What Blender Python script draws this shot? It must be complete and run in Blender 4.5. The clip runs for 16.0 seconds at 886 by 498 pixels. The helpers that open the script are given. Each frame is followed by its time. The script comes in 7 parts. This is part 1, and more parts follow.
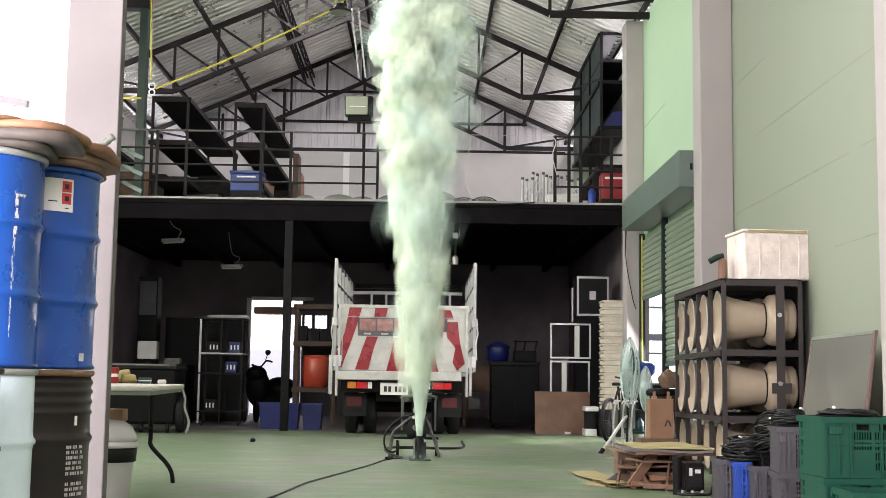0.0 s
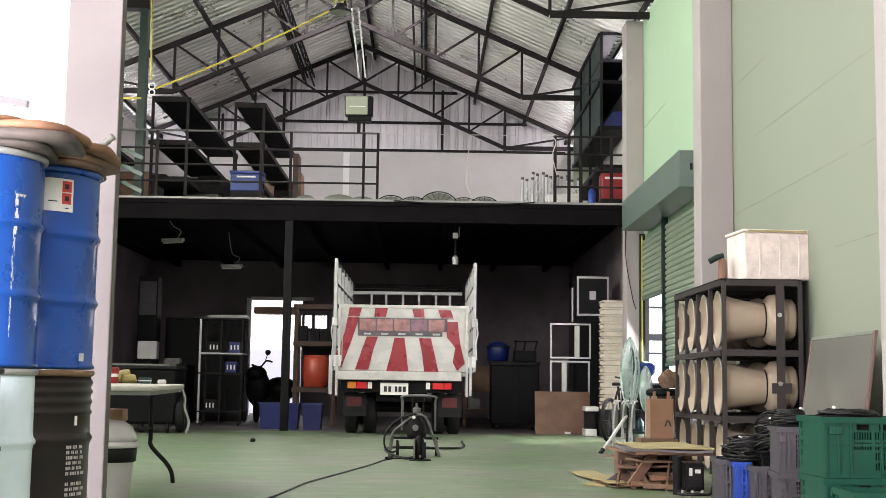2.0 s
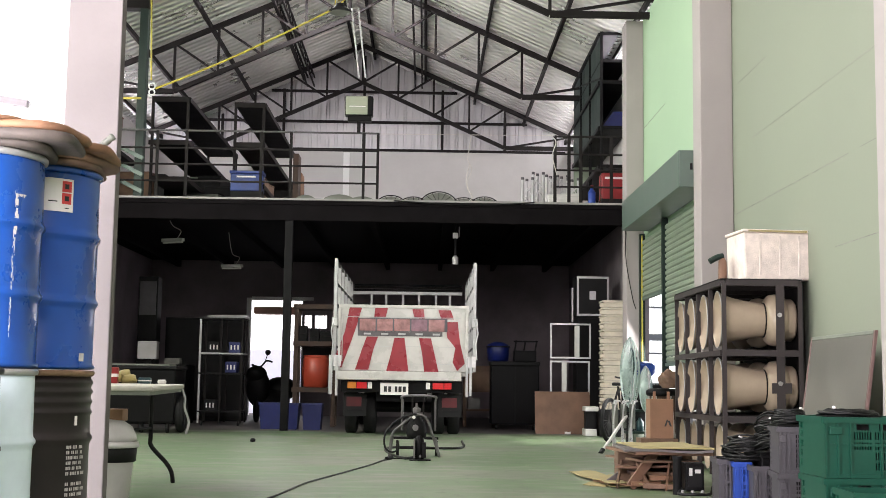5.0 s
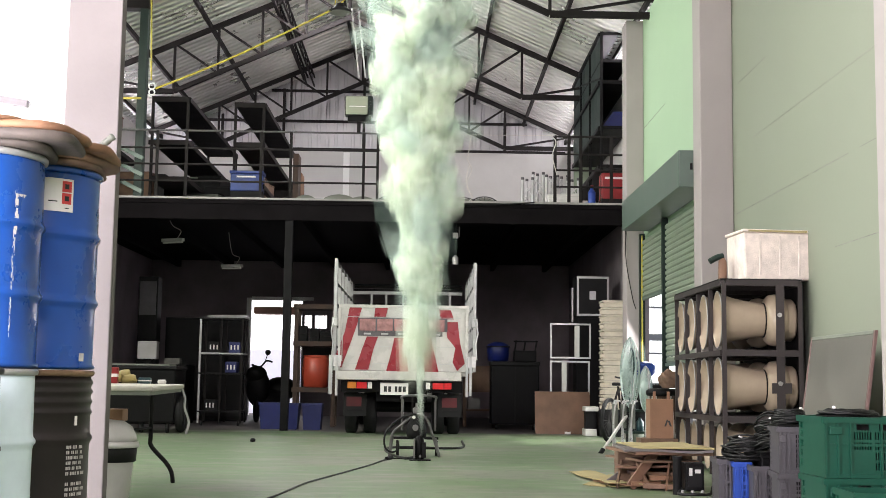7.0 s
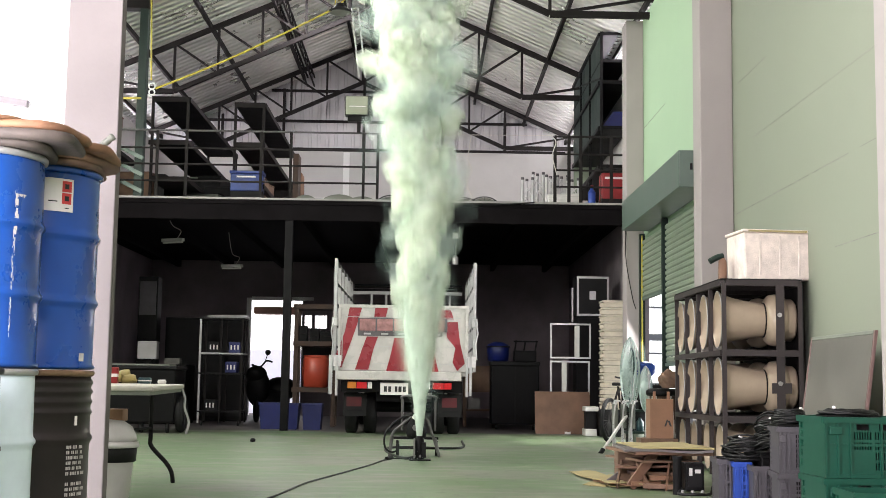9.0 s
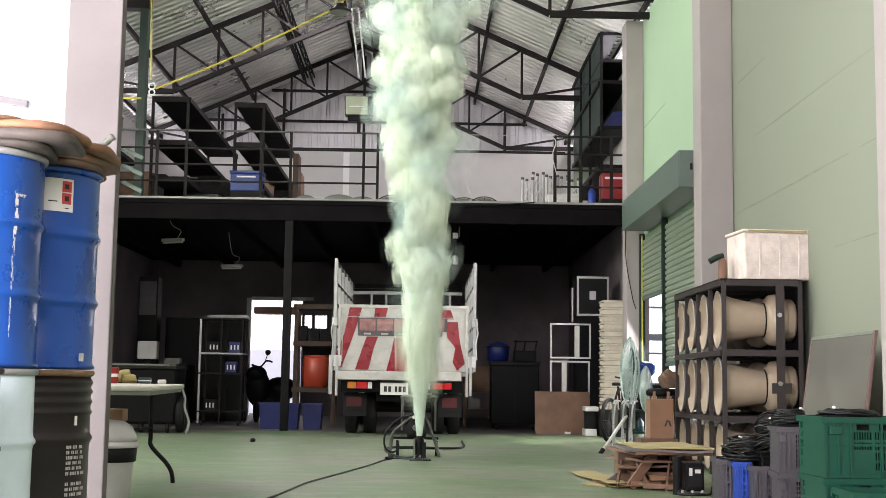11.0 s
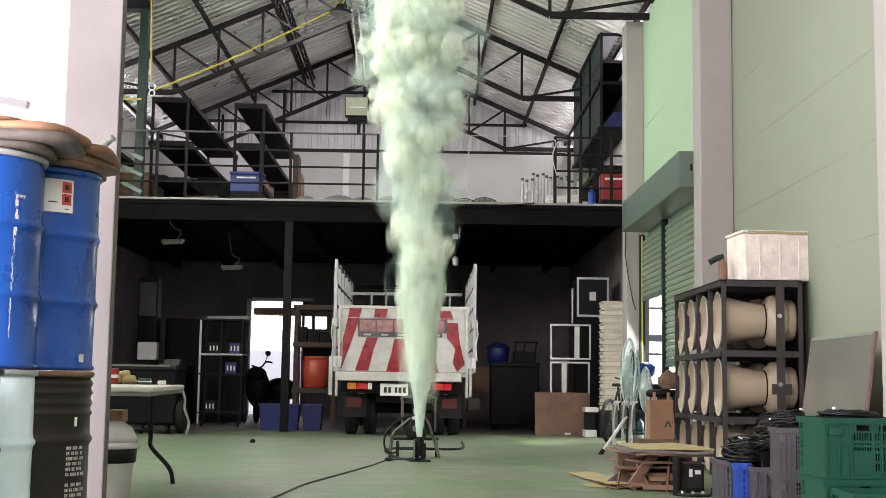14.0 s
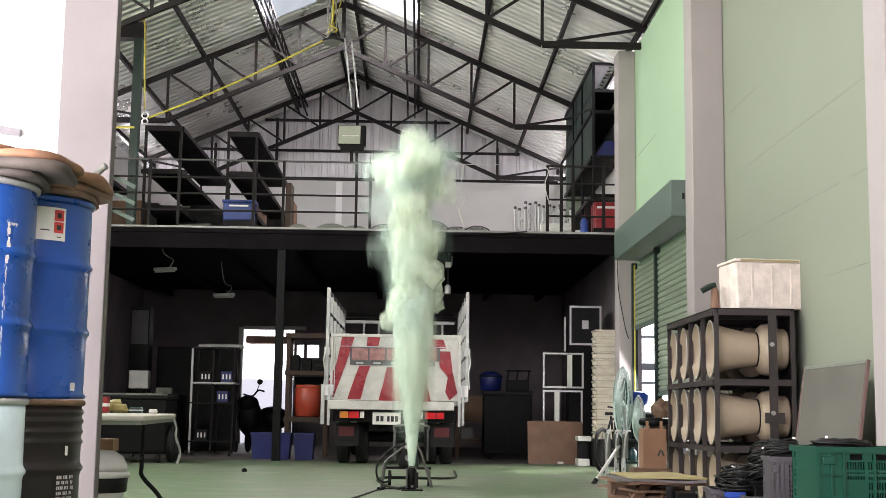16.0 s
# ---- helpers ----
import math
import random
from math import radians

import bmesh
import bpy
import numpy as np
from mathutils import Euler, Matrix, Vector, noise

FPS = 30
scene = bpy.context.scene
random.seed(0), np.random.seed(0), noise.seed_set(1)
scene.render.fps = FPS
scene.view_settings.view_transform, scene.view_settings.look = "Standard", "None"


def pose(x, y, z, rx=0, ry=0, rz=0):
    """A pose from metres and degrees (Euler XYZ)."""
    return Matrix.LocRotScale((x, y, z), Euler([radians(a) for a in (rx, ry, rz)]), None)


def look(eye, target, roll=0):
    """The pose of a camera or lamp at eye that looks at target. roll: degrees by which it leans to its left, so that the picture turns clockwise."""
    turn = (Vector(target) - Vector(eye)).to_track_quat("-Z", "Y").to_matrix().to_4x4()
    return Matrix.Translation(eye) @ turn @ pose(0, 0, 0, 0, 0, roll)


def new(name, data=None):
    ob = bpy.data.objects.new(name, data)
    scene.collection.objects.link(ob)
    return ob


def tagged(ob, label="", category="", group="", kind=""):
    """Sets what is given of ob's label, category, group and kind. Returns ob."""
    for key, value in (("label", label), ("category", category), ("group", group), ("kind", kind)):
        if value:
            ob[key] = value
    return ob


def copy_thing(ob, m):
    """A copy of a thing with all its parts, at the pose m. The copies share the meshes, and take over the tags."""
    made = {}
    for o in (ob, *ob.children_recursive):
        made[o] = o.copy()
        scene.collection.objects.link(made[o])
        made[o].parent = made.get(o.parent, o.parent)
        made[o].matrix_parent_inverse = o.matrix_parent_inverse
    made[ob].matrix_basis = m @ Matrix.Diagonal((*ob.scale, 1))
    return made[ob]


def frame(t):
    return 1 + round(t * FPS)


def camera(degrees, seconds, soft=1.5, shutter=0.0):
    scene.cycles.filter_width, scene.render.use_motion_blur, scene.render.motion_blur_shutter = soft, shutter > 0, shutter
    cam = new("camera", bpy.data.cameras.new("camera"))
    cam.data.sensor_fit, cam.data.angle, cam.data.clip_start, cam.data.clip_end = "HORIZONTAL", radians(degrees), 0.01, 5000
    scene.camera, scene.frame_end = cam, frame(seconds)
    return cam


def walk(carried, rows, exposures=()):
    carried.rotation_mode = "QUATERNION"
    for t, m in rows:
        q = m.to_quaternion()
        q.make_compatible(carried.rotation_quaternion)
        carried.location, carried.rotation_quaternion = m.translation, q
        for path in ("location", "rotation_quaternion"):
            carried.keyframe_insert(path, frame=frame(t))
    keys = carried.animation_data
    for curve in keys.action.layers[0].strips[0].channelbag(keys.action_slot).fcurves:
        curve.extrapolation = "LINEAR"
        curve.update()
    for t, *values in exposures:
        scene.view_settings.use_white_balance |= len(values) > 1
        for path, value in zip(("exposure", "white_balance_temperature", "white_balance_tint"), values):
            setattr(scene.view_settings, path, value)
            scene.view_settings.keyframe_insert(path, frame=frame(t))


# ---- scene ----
# ---- camera and its walk ----
EYE = (0.0, 0.0, 0.845)


def aim(yaw, pitch):
    """Camera pose from a turn to the right and a tilt up, in degrees."""
    return look(EYE, (math.tan(radians(yaw)), 1.0, EYE[2] + math.tan(radians(pitch))), 0.8)


cam = camera(39.22, 16.0, soft=0.8, shutter=0.3)
walk(cam, [
    (0.0, aim(0.75, 6.21)), (13.85, aim(0.75, 6.21)), (14.0, aim(0.75, 6.25)), (14.25, aim(0.755, 6.38)),
    (14.5, aim(0.77, 6.52)), (14.75, aim(0.81, 6.76)), (15.0, aim(0.865, 6.99)), (15.25, aim(0.92, 7.17)),
    (15.5, aim(0.98, 7.32)), (15.75, aim(1.03, 7.45)), (16.0, aim(1.075, 7.56)),
], exposures=[(0.0, 0.0), (9.0, 0.0), (11.5, -0.12), (16.0, -0.15)])

# ---- world and large lights ----
SUN_EL, SUN_AZ = radians(47), radians(80)
world = bpy.data.worlds.new("world")
scene.world = world
world.use_nodes = True
wn = world.node_tree.nodes
sky = wn.new("ShaderNodeTexSky")
sky.sky_type, sky.sun_disc, sky.sun_elevation, sky.sun_rotation = "NISHITA", False, SUN_EL, SUN_AZ
wn["Background"].inputs["Strength"].default_value = 0.12
world.node_tree.links.new(sky.outputs["Color"], wn["Background"].inputs["Color"])


def area_lamp(name, at, target, width, height, power, color):
    data = bpy.data.lights.new(name, "AREA")
    data.shape, data.size, data.size_y, data.energy, data.color = "RECTANGLE", width, height, power, color
    ob = new(name, data)
    ob.matrix_world = look(at, target)
    return ob


sun = bpy.data.lights.new("sun", "SUN")
sun.energy, sun.angle, sun.color = 4.5, radians(0.6), (1.0, 0.96, 0.90)
new("sun", sun).matrix_world = look((math.sin(SUN_AZ) * math.cos(SUN_EL) * 30, math.cos(SUN_AZ) * math.cos(SUN_EL) * 30, math.sin(SUN_EL) * 30), (0, 0, 0))
area_lamp("daylight_roof_east", (-0.55, 12.0, 9.0), (-1.0, 12.0, 0), 1.0, 13.5, 390, (1.0, 0.93, 0.945))
area_lamp("daylight_roof_west", (-2.85, 12.0, 9.0), (-2.4, 12.0, 0), 1.0, 13.5, 390, (1.0, 0.93, 0.945))
area_lamp("daylight_rear_skylight_east", (-0.63, 24.45, 8.99), (-1.0, 24.45, 0), 1.0, 1.6, 290, (1.0, 0.95, 0.99))
area_lamp("daylight_rear_skylight_west", (-2.77, 24.45, 8.99), (-2.4, 24.45, 0), 1.0, 1.6, 290, (1.0, 0.95, 0.99))
area_lamp("daylight_clerestory", (-7.0, 13.5, 5.6), (4, 14.5, 5.4), 11.0, 2.4, 1350, (0.98, 1.0, 0.90))
area_lamp("daylight_entrance", (-4.1, 2.6, 1.5), (-2.5, 5.8, 1.1), 4.0, 2.6, 1400, (1.0, 0.945, 0.985))
area_lamp("daylight_front_gable", (-0.2, -4.1, 6.2), (-0.2, 20, 6.2), 7.5, 3.4, 940, (1.0, 0.905, 0.95))
area_lamp("daylight_eave_east", (3.66, 26.5, 6.98), (0.5, 26.5, 8.2), 10.5, 0.16, 190, (1.0, 0.95, 1.0))
area_lamp("daylight_eave_west", (-7.06, 26.5, 6.98), (-3.9, 26.5, 8.2), 10.5, 0.16, 210, (1.0, 0.93, 1.0))
area_lamp("daylight_shutter_opening", (3.80, 19.2, 1.2), (1.6, 19.0, 0.0), 1.7, 2.0, 190, (1, 0.98, 0.97))


# ---- materials ----
def mat(name, color, rough=0.6, metal=0.0, vary=0.25, scale=3.0, fine=40.0, bump=0.15, dark=None, spot=0.0, spec=0.5):
    """A painted or raw surface: broad stains, fine grain and relief in object space."""
    m = bpy.data.materials.new(name)
    m.use_nodes = True
    nt = m.node_tree
    b = nt.nodes["Principled BSDF"]
    b.inputs["Metallic"].default_value = metal
    b.inputs["Specular IOR Level"].default_value = spec
    co = nt.nodes.new("ShaderNodeTexCoord")
    info = nt.nodes.new("ShaderNodeObjectInfo")
    shift = nt.nodes.new("ShaderNodeVectorMath")
    shift.operation = "MULTIPLY_ADD"
    shift.inputs[1].default_value = (1, 1, 1)
    off = nt.nodes.new("ShaderNodeCombineXYZ")
    mul = nt.nodes.new("ShaderNodeMath")
    mul.operation, mul.inputs[1].default_value = "MULTIPLY", 37.0
    nt.links.new(info.outputs["Random"], mul.inputs[0])
    nt.links.new(mul.outputs[0], off.inputs[0])
    nt.links.new(co.outputs["Object"], shift.inputs[0])
    nt.links.new(off.outputs[0], shift.inputs[2])
    n1 = nt.nodes.new("ShaderNodeTexNoise")
    n1.inputs["Scale"].default_value, n1.inputs["Detail"].default_value, n1.inputs["Roughness"].default_value = scale, 6, 0.6
    n2 = nt.nodes.new("ShaderNodeTexNoise")
    n2.inputs["Scale"].default_value, n2.inputs["Detail"].default_value = fine, 4
    for n in (n1, n2):
        nt.links.new(shift.outputs[0], n.inputs["Vector"])
    r = nt.nodes.new("ShaderNodeValToRGB")
    d = dark or [c * (1 - vary) for c in color]
    li = [min(1, c * (1 + vary * 0.35)) for c in color]
    r.color_ramp.elements[0].position, r.color_ramp.elements[1].position = 0.32, 0.68
    r.color_ramp.elements[0].color, r.color_ramp.elements[1].color = (*d, 1), (*li, 1)
    nt.links.new(n1.outputs[0], r.inputs[0])
    mx = nt.nodes.new("ShaderNodeMix")
    mx.data_type, mx.blend_type = "RGBA", "MULTIPLY"
    mx.inputs["Factor"].default_value = 0.35
    g = nt.nodes.new("ShaderNodeValToRGB")
    g.color_ramp.elements[0].position, g.color_ramp.elements[1].position = 0.3, 0.62
    g.color_ramp.elements[0].color = (1 - spot - 0.3 * vary,) * 3 + (1,)
    nt.links.new(n2.outputs[0], g.inputs[0])
    nt.links.new(r.outputs[0], mx.inputs["A"])
    nt.links.new(g.outputs[0], mx.inputs["B"])
    nt.links.new(mx.outputs["Result"], b.inputs["Base Color"])
    rr = nt.nodes.new("ShaderNodeMapRange")
    rr.inputs["To Min"].default_value, rr.inputs["To Max"].default_value = max(0.05, rough - 0.12), min(1, rough + 0.12)
    nt.links.new(n1.outputs[0], rr.inputs["Value"])
    nt.links.new(rr.outputs[0], b.inputs["Roughness"])
    if bump:
        bp = nt.nodes.new("ShaderNodeBump")
        bp.inputs["Strength"].default_value, bp.inputs["Distance"].default_value = bump, 0.01
        nt.links.new(n2.outputs[0], bp.inputs["Height"])
        nt.links.new(bp.outputs[0], b.inputs["Normal"])
    return m


def glow(name, color, strength):
    m = bpy.data.materials.new(name)
    m.use_nodes = True
    b = m.node_tree.nodes["Principled BSDF"]
    b.inputs["Base Color"].default_value = (*color, 1)
    b.inputs["Emission Color"].default_value = (*color, 1)
    b.inputs["Emission Strength"].default_value = strength
    return m


def floor_paint():
    """Green floor paint, worn through to pinkish grey concrete in drawn-out patches, with dark scuffs."""
    m = mat("green_painted_concrete", (0.128, 0.196, 0.096), 0.46, 0, 0.3, 0.9, 16, 0.08, spot=0.10)
    nt = m.node_tree
    b = nt.nodes["Principled BSDF"]
    src = b.inputs["Base Color"].links[0].from_socket
    co = nt.nodes.new("ShaderNodeTexCoord")
    last = src
    for size, seed, lo, hi, color, amount in (((0.55, 0.9, 1), 3.0, 0.47, 0.64, (0.185, 0.165, 0.150), 0.65), ((2.2, 1.1, 1), 9.0, 0.56, 0.70, (0.105, 0.12, 0.09), 0.5), ((9, 3, 1), 17.0, 0.56, 0.70, (0.08, 0.085, 0.067), 0.6), ((1.6, 4.5, 1), 31.0, 0.50, 0.62, (0.225, 0.20, 0.18), 0.55), ((1.2, 2.6, 1), 23.0, 0.58, 0.75, (0.31, 0.37, 0.27), 0.5)):
        mp = nt.nodes.new("ShaderNodeMapping")
        mp.inputs["Scale"].default_value = size
        mp.inputs["Location"].default_value = (seed, seed * 0.7, 0)
        no = nt.nodes.new("ShaderNodeTexNoise")
        no.inputs["Scale"].default_value, no.inputs["Detail"].default_value, no.inputs["Roughness"].default_value = 1.0, 7, 0.62
        rg = nt.nodes.new("ShaderNodeMapRange")
        rg.inputs["From Min"].default_value, rg.inputs["From Max"].default_value = lo, hi
        rg.inputs["To Max"].default_value = amount
        mx = nt.nodes.new("ShaderNodeMix")
        mx.data_type = "RGBA"
        mx.inputs["B"].default_value = (*color, 1)
        nt.links.new(co.outputs["Object"], mp.inputs["Vector"])
        nt.links.new(mp.outputs[0], no.inputs["Vector"])
        nt.links.new(no.outputs[0], rg.inputs["Value"])
        nt.links.new(rg.outputs[0], mx.inputs["Factor"])
        nt.links.new(last, mx.inputs["A"])
        last = mx.outputs["Result"]
    nt.links.new(last, b.inputs["Base Color"])
    return m


M_FLOOR = floor_paint()
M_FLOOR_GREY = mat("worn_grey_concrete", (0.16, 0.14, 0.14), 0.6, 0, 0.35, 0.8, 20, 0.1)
M_WALL = mat("pale_green_wall_paint", (0.226, 0.246, 0.190), 0.75, 0, 0.06, 0.5, 30, 0.06)
M_WALL_WHITE = mat("white_wall_paint", (0.84, 0.83, 0.82), 0.7, 0, 0.05, 0.6, 30, 0.05)
M_PILLAR = mat("greyish_pink_plaster", (0.35, 0.31, 0.305), 0.8, 0, 0.08, 1.2, 30, 0.08)
# Paler, greener wall copy: green light in this bay put into the colour.
M_WALL_GREEN_LIT = mat("green_lit_wall_paint", (0.36, 0.50, 0.335), 0.75, 0, 0.06, 0.5, 30, 0.06)
# Wall grey darkened to carry the shade under the mezzanine deck.
M_UNDER_SHADE = mat("shade_toned_grey_wall", (0.28, 0.237, 0.255), 0.85, 0, 0.35, 0.7, 20, 0.06, spec=0.15)
M_FLOOR_PALE = mat("scuffed_pale_slab", (0.36, 0.34, 0.33), 0.8, 0, 0.3, 1.5, 30, 0.1)
M_JOINT = mat("grey_joint", (0.24, 0.23, 0.21), 0.9, 0, 0.3, 4, 40, 0.1)
M_BACKWALL = mat("grey_white_wall", (0.60, 0.58, 0.57), 0.8, 0, 0.12, 0.6, 20, 0.05)
M_ROOF = mat("galvanised_roof_sheet", (0.86, 0.85, 0.82), 0.30, 0.72, 0.2, 0.6, 12, 0.03)
# Darker copy of the pillar plaster, offsetting the strong entrance lamp.
M_PILLAR_DIMMED = mat("dimmed_pink_pillar_plaster", (0.158, 0.140, 0.138), 0.85, 0, 0.12, 1.5, 40, 0.12, spec=0.2)
M_CLAD = mat("dull_galvanised_cladding", (0.57, 0.545, 0.565), 0.45, 0.45, 0.2, 0.6, 12, 0.03)
M_PURLIN = mat("grey_galvanised_purlin", (0.09, 0.087, 0.085), 0.5, 0.3, 0.3, 4, 40, 0.05)
M_STEEL = mat("dark_painted_steel", (0.021, 0.018, 0.018), 0.65, 0, 0.3, 3, 40, 0.1, spec=0.08)
M_STEEL_GREEN = mat("dark_green_steel", (0.012, 0.026, 0.02), 0.5, 0, 0.3, 3, 40, 0.1, spec=0.3)
M_BLACK = mat("black_paint", (0.006, 0.0055, 0.006), 0.5, 0, 0.3, 4, 40, 0.1, spec=0.12)
M_SOOT = mat("matt_black_paint", (0.010, 0.0085, 0.0095), 0.9, 0, 0.3, 4, 40, 0.1, spec=0.02)
M_SHUTTER = mat("green_grey_shutter_paint", (0.11, 0.15, 0.125), 0.45, 0.1, 0.2, 2, 30, 0.05)
M_SLAT = mat("pale_green_grey_slat_paint", (0.25, 0.30, 0.225), 0.4, 0.1, 0.2, 2, 30, 0.05)
M_BLUE_DRUM = mat("blue_drum_paint", (0.008, 0.062, 0.31), 0.28, 0, 0.18, 3, 18, 0.06, spot=0.1)
M_BLACK_DRUM = mat("black_drum_paint", (0.022, 0.016, 0.016), 0.38, 0, 0.3, 3, 18, 0.06, spec=0.3)
M_PALE_DRUM = mat("pale_blue_drum_paint", (0.76, 0.88, 0.98), 0.4, 0, 0.12, 3, 18, 0.06)
M_RUST = mat("rusty_rim_steel", (0.20, 0.12, 0.07), 0.7, 0.3, 0.4, 12, 60, 0.2)
M_TRUCK_WHITE = mat("truck_white_paint", (0.51, 0.48, 0.46), 0.28, 0, 0.16, 3, 20, 0.05)
M_TRUCK_RED = mat("truck_red_paint", (0.24, 0.004, 0.012), 0.28, 0, 0.2, 3, 20, 0.05)
M_DULL_RED = mat("dull_red_rubber_print", (0.10, 0.008, 0.012), 0.6, 0, 0.3, 6, 30, 0.05)
M_GALV = mat("galvanised_tube", (0.45, 0.44, 0.44), 0.45, 0.5, 0.2, 6, 40, 0.05)


def translucent(name, color, share):
    m = bpy.data.materials.new(name)
    m.use_nodes = True
    nt = m.node_tree
    tr = nt.nodes.new("ShaderNodeBsdfTranslucent")
    df = nt.nodes.new("ShaderNodeBsdfDiffuse")
    no = nt.nodes.new("ShaderNodeTexNoise")
    no.inputs["Scale"].default_value = 3.0
    ra = nt.nodes.new("ShaderNodeValToRGB")
    ra.color_ramp.elements[0].color = (*[c * 0.8 for c in color], 1)
    ra.color_ramp.elements[1].color = (*color, 1)
    nt.links.new(no.outputs[0], ra.inputs[0])
    for n in (tr, df):
        nt.links.new(ra.outputs[0], n.inputs["Color"])
    mx = nt.nodes.new("ShaderNodeMixShader")
    mx.inputs[0].default_value = share
    nt.links.new(df.outputs[0], mx.inputs[1])
    nt.links.new(tr.outputs[0], mx.inputs[2])
    nt.links.new(mx.outputs[0], nt.nodes["Material Output"].inputs["Surface"])
    return m


M_SKYLIGHT = translucent("white_roof_light_sheet", (0.95, 0.95, 0.95), 0.9)


# ---- mesh helpers ----
def part(name, bm, material, parent=None, label="", smooth=False):
    """Links a bmesh as one mesh object under a thing or a part."""
    me = bpy.data.meshes.new(name)
    if smooth:
        for f in bm.faces:
            f.smooth = True
    bm.to_mesh(me)
    bm.free()
    for m in material if isinstance(material, (list, tuple)) else [material]:
        me.materials.append(m)
    ob = new(name, me)
    if parent is not None:
        ob.parent = parent
    if label:
        ob["label"] = label
    return ob


def thing(name, at, label, category, group="", rz=0.0, kind=""):
    ob = new(name)
    ob.empty_display_size = 0.1
    ob.matrix_basis = pose(*at, 0, 0, rz)
    return tagged(ob, label, category, group, kind)


def box(x0, x1, y0, y1, z0, z1, bevel=0.0, bm=None, m=None):
    bm = bm or bmesh.new()
    mx = Matrix.LocRotScale(((x0 + x1) / 2, (y0 + y1) / 2, (z0 + z1) / 2), None, (abs(x1 - x0), abs(y1 - y0), abs(z1 - z0)))
    got = bmesh.ops.create_cube(bm, size=1, matrix=mx if m is None else m @ mx)
    if bevel:
        es = {e for v in got["verts"] for e in v.link_edges}
        bmesh.ops.bevel(bm, geom=list(es), offset=bevel, segments=2, profile=0.5, affect="EDGES")
    return bm


def bar(p0, p1, w, h=None, bm=None):
    """A square bar between two points."""
    bm = bm or bmesh.new()
    a, b = Vector(p0), Vector(p1)
    d = b - a
    up = Vector((0, 0, 1)) if abs(d.normalized().z) < 0.95 else Vector((0, 1, 0))
    x = d.normalized()
    y = up.cross(x).normalized()
    z = x.cross(y)
    rot = Matrix((x, y, z)).transposed().to_4x4()
    mx = Matrix.Translation((a + b) / 2) @ rot @ Matrix.Diagonal((d.length, w, h or w, 1))
    bmesh.ops.create_cube(bm, size=1, matrix=mx)
    return bm


def rod(p0, p1, r, r2=None, seg=12, bm=None):
    bm = bm or bmesh.new()
    a, b = Vector(p0), Vector(p1)
    d = b - a
    mx = Matrix.Translation((a + b) / 2) @ d.to_track_quat("Z", "Y").to_matrix().to_4x4()
    bmesh.ops.create_cone(bm, cap_ends=True, segments=seg, radius1=r, radius2=r if r2 is None else r2, depth=d.length, matrix=mx)
    return bm


def lathe(profile, seg=32, bm=None, m=None, caps=True):
    """Turns (radius, height) pairs round z."""
    bm = bm or bmesh.new()
    rings = []
    for r, z in profile:
        ring = []
        for i in range(seg):
            a = 2 * math.pi * i / seg
            v = Vector((r * math.cos(a), r * math.sin(a), z))
            ring.append(bm.verts.new(m @ v if m is not None else v))
        rings.append(ring)
    for a, b in zip(rings, rings[1:]):
        for i in range(seg):
            j = (i + 1) % seg
            bm.faces.new((a[i], a[j], b[j], b[i]))
    if caps and profile[0][0] > 1e-4:
        bm.faces.new(list(reversed(rings[0])))
    if caps and profile[-1][0] > 1e-4:
        bm.faces.new(rings[-1])
    bmesh.ops.recalc_face_normals(bm, faces=bm.faces[:])
    return bm


def hose(points, r, seg=8, bm=None, steps=8):
    """A round tube through the points, smoothed."""
    bm = bm or bmesh.new()
    ps = [Vector(p) for p in points]
    q = []
    for i in range(len(ps) - 1):
        a, b, c, d = ps[max(0, i - 1)], ps[i], ps[i + 1], ps[min(len(ps) - 1, i + 2)]
        for k in range(steps):
            t = k / steps
            q.append(0.5 * ((2 * b) + (c - a) * t + (2 * a - 5 * b + 4 * c - d) * t * t + (3 * b - a - 3 * c + d) * t ** 3))
    q.append(ps[-1])
    rings = []
    for i, p in enumerate(q):
        d = (q[min(i + 1, len(q) - 1)] - q[max(i - 1, 0)]).normalized()
        u = d.orthogonal().normalized() if i == 0 else (u - d * u.dot(d)).normalized()
        w = d.cross(u)
        rings.append([bm.verts.new(p + (u * math.cos(2 * math.pi * k / seg) + w * math.sin(2 * math.pi * k / seg)) * r) for k in range(seg)])
    for a, b in zip(rings, rings[1:]):
        for i in range(seg):
            j = (i + 1) % seg
            bm.faces.new((a[i], a[j], b[j], b[i]))
    bm.faces.new(list(reversed(rings[0])))
    bm.faces.new(rings[-1])
    return bm


def structure(name, bm, material, label, category, smooth=False):
    return tagged(part(name, bm, material, None, label, smooth), label, category, "", "structure")


# ---- large structure ----
XR, XL, YB, RIDGE, EAVE, SLOPE = 3.72, -7.12, 32.2, -1.70, 7.22, 0.437


def roof_z(x):
    return EAVE + (5.42 - abs(x - RIDGE)) * SLOPE


